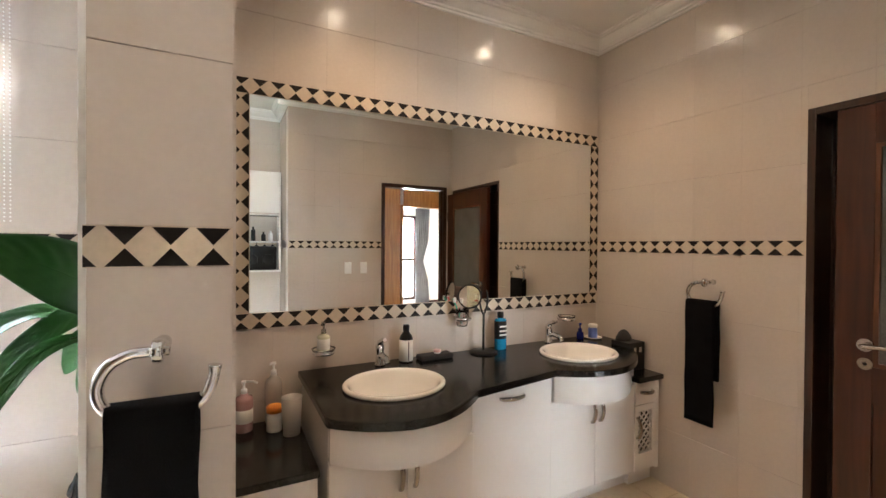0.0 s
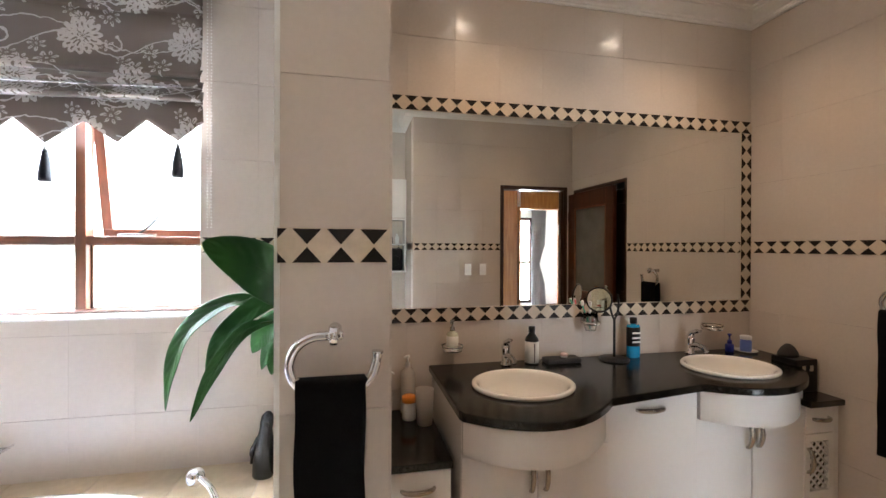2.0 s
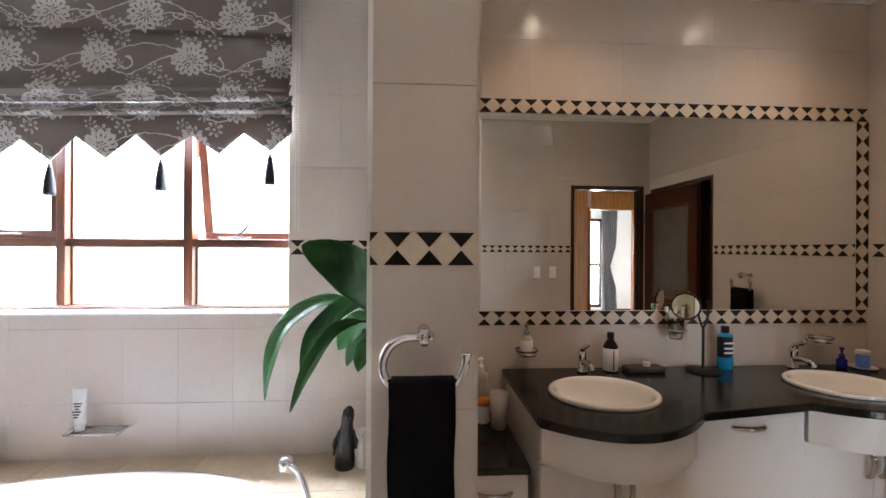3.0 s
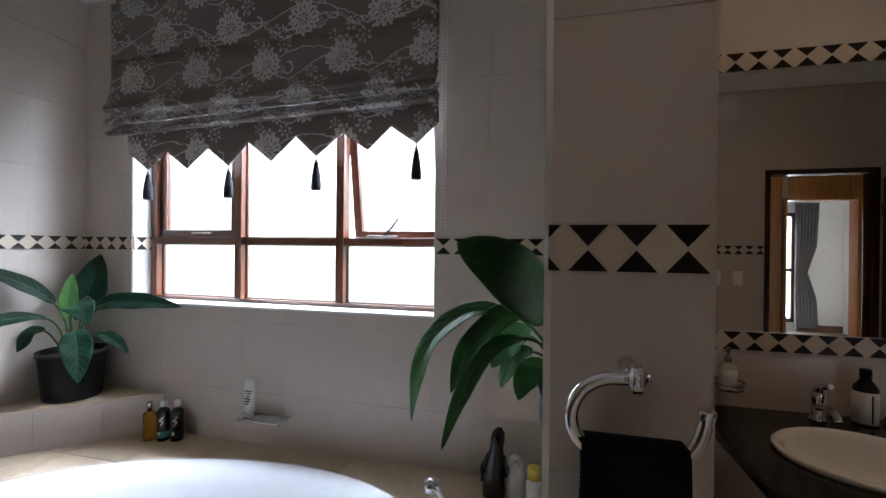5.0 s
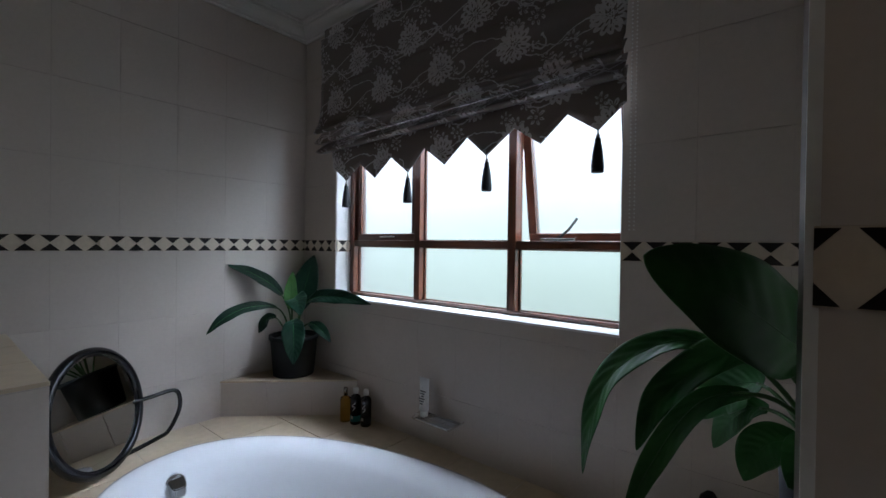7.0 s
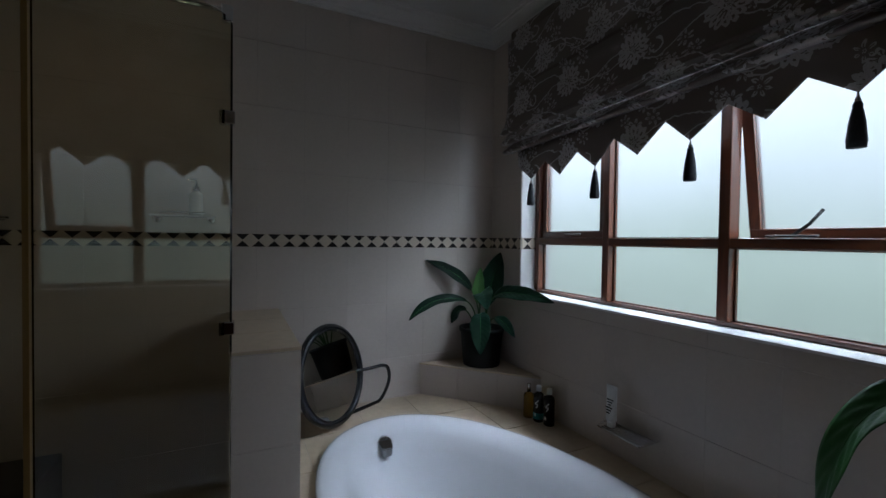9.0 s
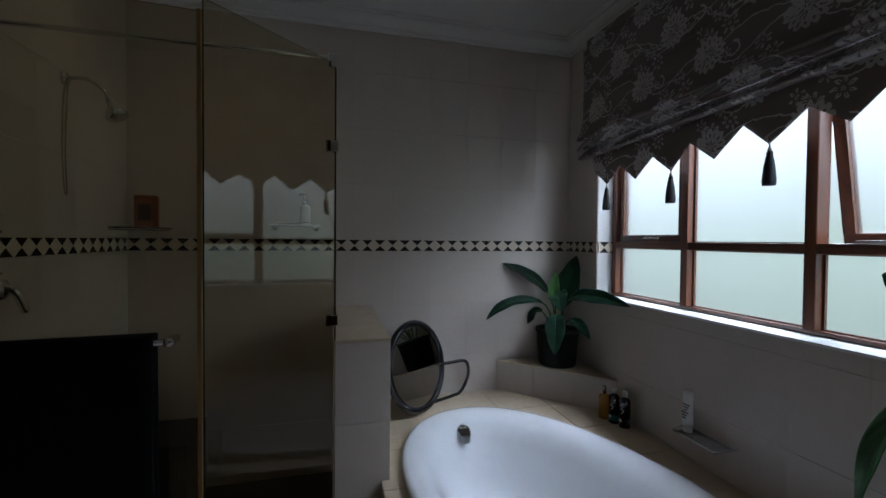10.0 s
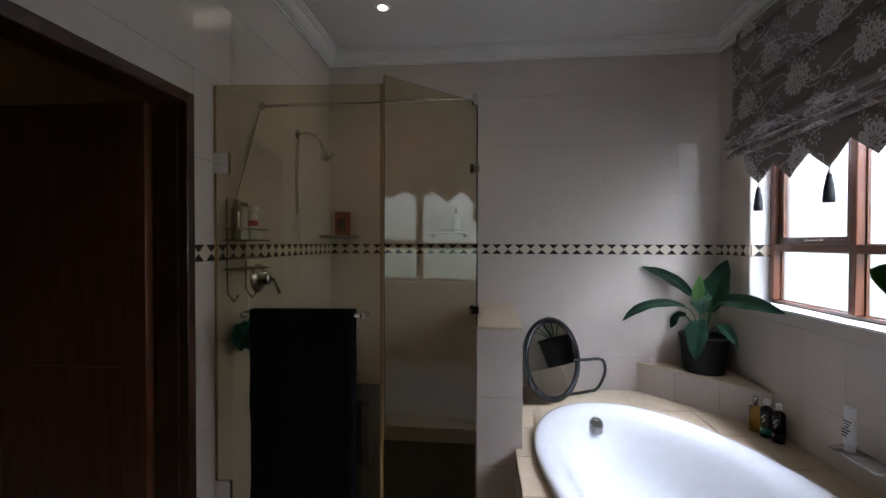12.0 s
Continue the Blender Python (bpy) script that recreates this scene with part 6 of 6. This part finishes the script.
for k in range(7):
    yk = NORTH - 0.022 - k * 0.0165
    part("wire", tube([(1.075, yk, 0.588), (1.295, yk, 0.588)], 0.0036, 6), M_WIRE, rack)
part("rim", tube([(1.07, NORTH - 0.012, 0.595), (1.06, NORTH - 0.07, 0.60), (1.075, NORTH - 0.13, 0.595), (1.29, NORTH - 0.13, 0.595), (1.31, NORTH - 0.07, 0.60), (1.30, NORTH - 0.012, 0.595)], 0.004, 8), M_CHROME, rack)
part("bracket", boxed(1.12, NORTH - 0.02, 0.56, 1.25, NORTH - 0.005, 0.585, bevel=0.003), M_CHROME, rack)
tb = thing("cream_tube", (1.10, NORTH - 0.07, 0.59), "white squeeze tube standing on its cap in the rack", "tube")
part("cap", lathe((1.10, NORTH - 0.07, 0.592), [(0, 0), (0.019, 0), (0.019, 0.028), (0, 0.028)], 18), M_WHITEPL, tb)
bm = bmesh.new()
rings = []
for k in range(7):
    t = k / 6
    rings.append([bm.verts.new((1.10 + (0.024 + 0.008 * t) * math.cos(2 * math.pi * i / 20), NORTH - 0.07 + 0.023 * (1 - 0.9 * t) * math.sin(2 * math.pi * i / 20), 0.62 + 0.16 * t)) for i in range(20)])
for a, c in zip(rings, rings[1:]):
    for i in range(20):
        bm.faces.new((a[i], a[(i + 1) % 20], c[(i + 1) % 20], c[i])).smooth = True
bm.faces.new(rings[0][::-1]), bm.faces.new(rings[-1])
part("tube", bm, M_WHITEPL, tb)
for k in range(9):
    w = 0.012 + 0.008 * ((k * 7) % 3)
    part("print", boxed(1.098 - w * 0.6, NORTH - 0.0935 + 0.0025 * k, 0.655 + k * 0.0115, 1.10 + w * 0.6, NORTH - 0.0905 + 0.0025 * k, 0.660 + k * 0.0115), M_BLACK, tb, "dark bar of print")

# hand shower on the deck
HS = (2.22, 2.85)
hs = thing("hand_shower", (HS[0], HS[1], DECK), "chrome hand shower standing in the bath deck", "hand shower")
part("socket", lathe((HS[0], HS[1], DECK), [(0, 0), (0.03, 0), (0.03, 0.006), (0.018, 0.012), (0.016, 0.03), (0, 0.03)], 20), M_CHROME, hs)
part("handle", tube(curve_points([(HS[0], HS[1], DECK + 0.01), (HS[0] - 0.01, HS[1] + 0.02, DECK + 0.06), (HS[0] - 0.05, HS[1] + 0.06, DECK + 0.12), (HS[0] - 0.10, HS[1] + 0.10, DECK + 0.145)], 14), 0.011, 12), M_CHROME, hs)
bm = lathe((0, 0, 0), [(0, 0.03), (0.012, 0.03), (0.03, 0.008), (0.034, -0.008), (0.03, -0.014), (0, -0.014)], 22)
bmesh.ops.rotate(bm, verts=bm.verts, cent=(0, 0, 0), matrix=Matrix.Rotation(radians(60), 3, Vector((0.6, 0.7, 0))))
bmesh.ops.translate(bm, verts=bm.verts, vec=(HS[0] - 0.115, HS[1] + 0.115, DECK + 0.14))
part("rose", bm, M_CHROME, hs)


def figurine(x, y, h, mat, label, lean=0.02):
    """A simple upright bird figure, one plain shape."""
    bm = lathe((x, y, DECK), [(0, 0), (0.04, 0.0), (0.045, 0.01), (0.044, h * 0.3), (0.036, h * 0.55), (0.026, h * 0.72), (0.028, h * 0.82), (0.024, h * 0.93), (0.01, h * 0.99), (0, h)], 18, 1.0, 0.85)
    add_tube(bm, [(x, y - 0.02, DECK + h * 0.86), (x + 0.01, y - 0.05, DECK + h * 0.84), (x + 0.012, y - 0.062, DECK + h * 0.82)], [0.012, 0.008, 0.003], 8)
    for s in (-1, 1):
        add_tube(bm, curve_points([(x + s * 0.03, y, DECK + h * 0.6), (x + s * 0.046, y, DECK + h * 0.4), (x + s * 0.05, y + 0.006, DECK + h * 0.2)], 8), [0.008] * 3 + [0.012] * 3 + [0.006] * 3, 8)
    for v in bm.verts:
        v.co.x += lean * ((v.co.z - DECK) / h) ** 2
    return single("bird_figurine", bm, mat, label, "figurine", "bird figurines")


figurine(2.292, 3.195, 0.28, material("glossy_black_glaze", (0.007, 0.007, 0.007), 0.25, 0, (40, 0.04), (3, 0.05), 0.0, 0.3), "glossy black standing bird figurine on the bath deck")
figurine(2.385, 3.20, 0.18, material("pale_grey_glaze", (0.5, 0.48, 0.45), 0.25), "small pale grey bird figurine on the bath deck", -0.01)

bottle("small_flask", (2.45, 3.13, DECK), 0.03, 0.13, M_LABELW, "small pale flask with a yellow round stopper on the deck", material("yellow_stopper", (0.55, 0.42, 0.06), 0.4), 0.045, 0.024, 0.5)

# round mirror leaning on the deck
rm = thing("round_mirror", (0.18, 2.2, DECK), "large round mirror in a black frame with a wire stand", "mirror")
rc0, rn, rr = Vector((0.185, 2.19, 0.70)), Vector((0.746, 0.666, 0.2)).normalized(), 0.25
bm = bmesh.new()
add_tube(bm, [rc0 - rn * 0.006, rc0 + rn * 0.004], rr, 48)
part("glass", bm, M_MIRROR, rm, "silvered round glass")
bm = bmesh.new()
add_torus(bm, rc0, rr + 0.004, 0.021, rn, 64, 12)
part("rim", bm, M_GLOSSBLACK, rm, "thick black rim")
part("stand", tube(curve_points([(0.06, 2.31, 0.66), (0.02, 2.44, 0.657), (0.0, 2.535, 0.66), (-0.005, 2.572, 0.632), (-0.005, 2.575, 0.55), (0.0, 2.525, 0.455), (0.03, 2.46, 0.442), (0.12, 2.29, 0.442)], 40), 0.0105, 10), M_GLOSSBLACK, rm, "bent black wire stand")


# ---- plants ----
def leaf_material(name, low, high, gloss=0.16):
    m = bpy.data.materials.new(name)
    m.use_nodes = True
    n, l = m.node_tree.nodes, m.node_tree.links
    p = n["Principled BSDF"]
    g = n.new("ShaderNodeNewGeometry")
    t = n.new("ShaderNodeTexNoise")
    t.inputs["Scale"].default_value, t.inputs["Detail"].default_value = 9, 4
    r = n.new("ShaderNodeValToRGB")
    r.color_ramp.elements[0].position, r.color_ramp.elements[1].position = 0.3, 0.7
    r.color_ramp.elements[0].color, r.color_ramp.elements[1].color = (*low, 1), (*high, 1)
    l.new(g.outputs["Position"], t.inputs["Vector"]), l.new(t.outputs[0], r.inputs[0]), l.new(r.outputs[0], p.inputs["Base Color"])
    p.inputs["Roughness"].default_value = 0.38
    p.inputs["Specular IOR Level"].default_value = gloss
    p.inputs["Subsurface Weight"].default_value = 0.0
    p.inputs["Transmission Weight"].default_value = 0.0
    return m


M_LEAF = leaf_material("glossy_leaf_green", (0.014, 0.058, 0.014), (0.03, 0.11, 0.026))
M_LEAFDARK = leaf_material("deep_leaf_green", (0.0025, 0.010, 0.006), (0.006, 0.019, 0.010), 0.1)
M_LEAFPALE = leaf_material("young_leaf_green", (0.08, 0.22, 0.06), (0.14, 0.32, 0.10))
M_STEM = leaf_material("leaf_stalk_green", (0.02, 0.05, 0.012), (0.035, 0.08, 0.02))
M_POT = material("black_plant_pot", (0.004, 0.004, 0.0045), 0.6, 0, (40, 0.1), (5, 0.1), 0.0, 0.2)
M_SOIL = material("dark_soil", (0.02, 0.013, 0.009), 1.0, 0, (90, 0.4), (12, 0.3), 0.8)


def leaf(parent, ctrl, width, face, mat, blade=0.4, wave=0.25, keel=0.22, full=0.75, skew=1.0):
    """A stalk that runs into a ribbed blade with a sunken midrib and wavy side veins; face is roughly where its top looks."""
    pts = curve_points(ctrl, 36)
    k0 = int(36 * blade)
    stalk = part("stalk", tube(pts[:k0 + 3], [0.0055 - 0.002 * i / (k0 + 3) for i in range(k0 + 3)], 7), M_STEM, parent)
    bp = curve_points(pts[k0:], 72)
    n, m = len(bp), 7
    f = Vector(face).normalized()
    bm = bmesh.new()
    grid = []
    for i, p in enumerate(bp):
        t = i / (n - 1)
        d = (bp[min(i + 1, n - 1)] - bp[max(i - 1, 0)]).normalized()
        side = d.cross(f)
        side = side.normalized() if side.length > 1e-4 else d.orthogonal()
        up = side.cross(d).normalized()
        w = width / 2 * (math.sin(math.pi * min(1.0, t ** skew * 0.95 + 0.05)) ** full) * (1 - 0.25 * t / skew ** 2) * 1.1
        if i == n - 1:
            w = 0.0006
        row = []
        for j in range(-m, m + 1):
            s = j / m
            vein = 0.0026 * math.sin((t * 10 - abs(s) * 2.0) * 2 * math.pi) * (abs(s) ** 0.5) * (1 - s * s) * min(1, w / 0.03)
            ruffle = wave * w * abs(s) ** 2 * 0.35 * math.sin(t * 17 + s * 2 + ctrl[-1][0] * 9)
            row.append(bm.verts.new(p + side * (w * s) + up * (keel * w * abs(s) + vein + ruffle)))
        grid.append(row)
    for a, b in zip(grid, grid[1:]):
        for j in range(2 * m):
            bm.faces.new((a[j], a[j + 1], b[j + 1], b[j])).smooth = True
    bmesh.ops.recalc_face_normals(bm, faces=bm.faces)
    bmesh.ops.solidify(bm, geom=bm.faces[:], thickness=0.0012)
    lf = part("leaf", bm, mat, parent)
    part("midrib", tube([p + f * 0.0005 for p in bp[:-2]], [0.002 * (1 - i / n) + 0.0005 for i in range(n - 2)], 6), M_LEAF, lf)
    return lf


def pot(parent, x, y, z, r0, r1, h, mat):
    part("pot", lathe((x, y, z), [(0, 0), (r0, 0), (r0 * 1.02, 0.008), (r1, h * 0.9), (r1 * 1.06, h * 0.91), (r1 * 1.06, h), (r1 * 0.95, h), (r1 * 0.92, h * 0.88), (0, h * 0.88)], 32), mat, parent, "matt black plant pot")
    part("soil", lathe((x, y, z + h * 0.885), [(0, 0.004), (r1 * 0.5, 0.006), (r1 * 0.9, 0.0), (0, -0.002)], 20), M_SOIL, parent)


qx, qy = 0.125, 3.165
q = thing("potted_plant", (qx, qy, LEDGE), "potted plant with broad ribbed dark green leaves on the ledge", "plant")
pot(q, qx, qy, LEDGE, 0.118, 0.138, 0.24, M_POT)
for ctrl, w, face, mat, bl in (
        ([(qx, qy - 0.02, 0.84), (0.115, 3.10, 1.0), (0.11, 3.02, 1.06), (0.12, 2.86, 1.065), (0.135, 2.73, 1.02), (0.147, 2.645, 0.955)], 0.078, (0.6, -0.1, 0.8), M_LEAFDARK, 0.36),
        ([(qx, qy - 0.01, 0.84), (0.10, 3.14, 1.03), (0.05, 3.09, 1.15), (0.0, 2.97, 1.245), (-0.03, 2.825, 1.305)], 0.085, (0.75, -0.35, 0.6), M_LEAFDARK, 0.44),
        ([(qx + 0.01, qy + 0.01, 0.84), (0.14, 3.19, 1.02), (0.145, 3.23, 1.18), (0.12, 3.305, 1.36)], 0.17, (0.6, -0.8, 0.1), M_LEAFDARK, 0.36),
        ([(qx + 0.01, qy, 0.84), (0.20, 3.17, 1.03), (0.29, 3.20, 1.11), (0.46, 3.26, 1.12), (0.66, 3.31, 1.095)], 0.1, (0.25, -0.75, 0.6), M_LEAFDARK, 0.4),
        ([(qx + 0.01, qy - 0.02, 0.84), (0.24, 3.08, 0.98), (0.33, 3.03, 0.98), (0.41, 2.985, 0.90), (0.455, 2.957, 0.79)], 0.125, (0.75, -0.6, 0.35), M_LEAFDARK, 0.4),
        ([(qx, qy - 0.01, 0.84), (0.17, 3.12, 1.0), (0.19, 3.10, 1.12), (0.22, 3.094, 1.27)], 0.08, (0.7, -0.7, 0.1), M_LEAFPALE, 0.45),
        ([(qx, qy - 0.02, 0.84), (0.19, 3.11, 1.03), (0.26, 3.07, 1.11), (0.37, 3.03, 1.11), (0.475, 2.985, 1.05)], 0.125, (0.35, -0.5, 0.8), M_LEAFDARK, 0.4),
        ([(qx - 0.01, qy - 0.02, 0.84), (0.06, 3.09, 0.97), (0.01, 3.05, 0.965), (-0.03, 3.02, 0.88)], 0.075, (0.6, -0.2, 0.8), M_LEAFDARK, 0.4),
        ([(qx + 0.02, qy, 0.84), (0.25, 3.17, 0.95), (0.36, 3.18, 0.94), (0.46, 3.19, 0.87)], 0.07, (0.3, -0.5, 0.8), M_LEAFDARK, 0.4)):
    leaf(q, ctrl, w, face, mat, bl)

px, py = 2.56, 2.62
pl = thing("potted_plant", (px, py, DECK), "tall potted plant with long arching green leaves beside the pier", "plant")
part("pot", lathe((px, py, DECK), [(0, 0), (0.05, 0.0), (0.052, 0.02), (0.042, 0.05), (0.046, 0.25), (0.062, 0.45), (0.086, 0.58), (0.09, 0.66), (0.085, 0.66), (0.08, 0.62), (0, 0.62)], 32), material("slate_planter", (0.012, 0.013, 0.016), 0.5, 0, (40, 0.1), (5, 0.1), 0.0, 0.2), pl, "tall slate-grey tapered planter")
part("soil", lathe((px, py, DECK + 0.621), [(0, 0.004), (0.05, 0.006), (0.078, 0.0), (0, -0.001)], 20), M_SOIL, pl)
STEM0 = (px, py, 1.05)
for ctrl, w, face, mat, bl in (
        ([STEM0, (2.55, 2.63, 1.16), (2.52, 2.62, 1.23), (2.486, 2.59, 1.285), (2.41, 2.46, 1.362), (2.322, 2.33, 1.424)], 0.155, (0.85, -0.51, 0.0), M_LEAF, 0.46),
        ([STEM0, (2.48, 2.68, 1.175), (2.40, 2.71, 1.23), (2.30, 2.68, 1.243), (2.205, 2.62, 1.18), (2.162, 2.6, 1.07), (2.142, 2.605, 0.945)], 0.082, (-0.6, -0.75, 0.5), M_LEAF, 0.4),
        ([STEM0, (2.51, 2.60, 1.15), (2.45, 2.57, 1.195), (2.37, 2.51, 1.18), (2.315, 2.43, 1.09), (2.286, 2.365, 0.998)], 0.046, (-0.3, -0.9, 0.3), M_LEAF, 0.45),
        ([STEM0, (2.51, 2.66, 1.18), (2.45, 2.69, 1.238), (2.37, 2.67, 1.225), (2.29, 2.61, 1.14), (2.258, 2.57, 1.045)], 0.078, (-0.35, -0.9, 0.4), M_LEAF, 0.42),
        ([STEM0, (2.49, 2.70, 1.12), (2.43, 2.76, 1.115), (2.385, 2.80, 1.06), (2.357, 2.82, 0.99)], 0.06, (-0.2, -1, 0.5), M_LEAF, 0.4),
        ([STEM0, (2.48, 2.70, 1.15), (2.43, 2.76, 1.165), (2.37, 2.80, 1.12), (2.329, 2.815, 1.05)], 0.1, (-0.3, -1, 0.4), M_LEAF, 0.42),
        ([STEM0, (2.515, 2.6, 1.115), (2.47, 2.605, 1.115), (2.44, 2.61, 1.08), (2.425, 2.61, 1.03)], 0.07, (-0.2, -1, 0.4), M_LEAF, 0.35),
        ([STEM0, (2.535, 2.56, 1.12), (2.51, 2.53, 1.13), (2.485, 2.515, 1.08)], 0.07, (-0.1, -1, 0.5), M_LEAF, 0.4)):
    leaf(pl, ctrl, w, face, mat, bl, full=0.62 if w > 0.15 else 0.72, wave=0.15 if w > 0.15 else 0.2, keel=0.08 if w > 0.15 else 0.22, skew=1.15 if w > 0.15 else 1.0)

# ---- pieces of floor, border and walls ----
FT = 0.33
cells = {}
for i in range(16):
    for j in range(9):
        x0, y0 = WEST + i * FT, SOUTH - 0.1 + j * FT
        if y0 + FT < SOUTH or (x0 + FT > NIB_X + 0.3 and y0 + FT < NIB_Y + 0.1) or (x0 < 1.3 and y0 < 1.7) or (x0 + FT < 2.45 and y0 > 1.9):
            continue
        if "t" not in cells:
            cells["t"] = mesh_of("floor_tile", boxed(-FT / 2 + 0.002, -FT / 2 + 0.002, -0.008, FT / 2 - 0.002, FT / 2 - 0.002, 0.0, bevel=0.0), M_FLOOR)
        t = new("tile", cells["t"])
        t.parent = floor
        t.location = (x0 + FT / 2, y0 + FT / 2, 0)
for b, par in TRI:
    part("inlay", b, M_INLAY, par)
lay_tiles()
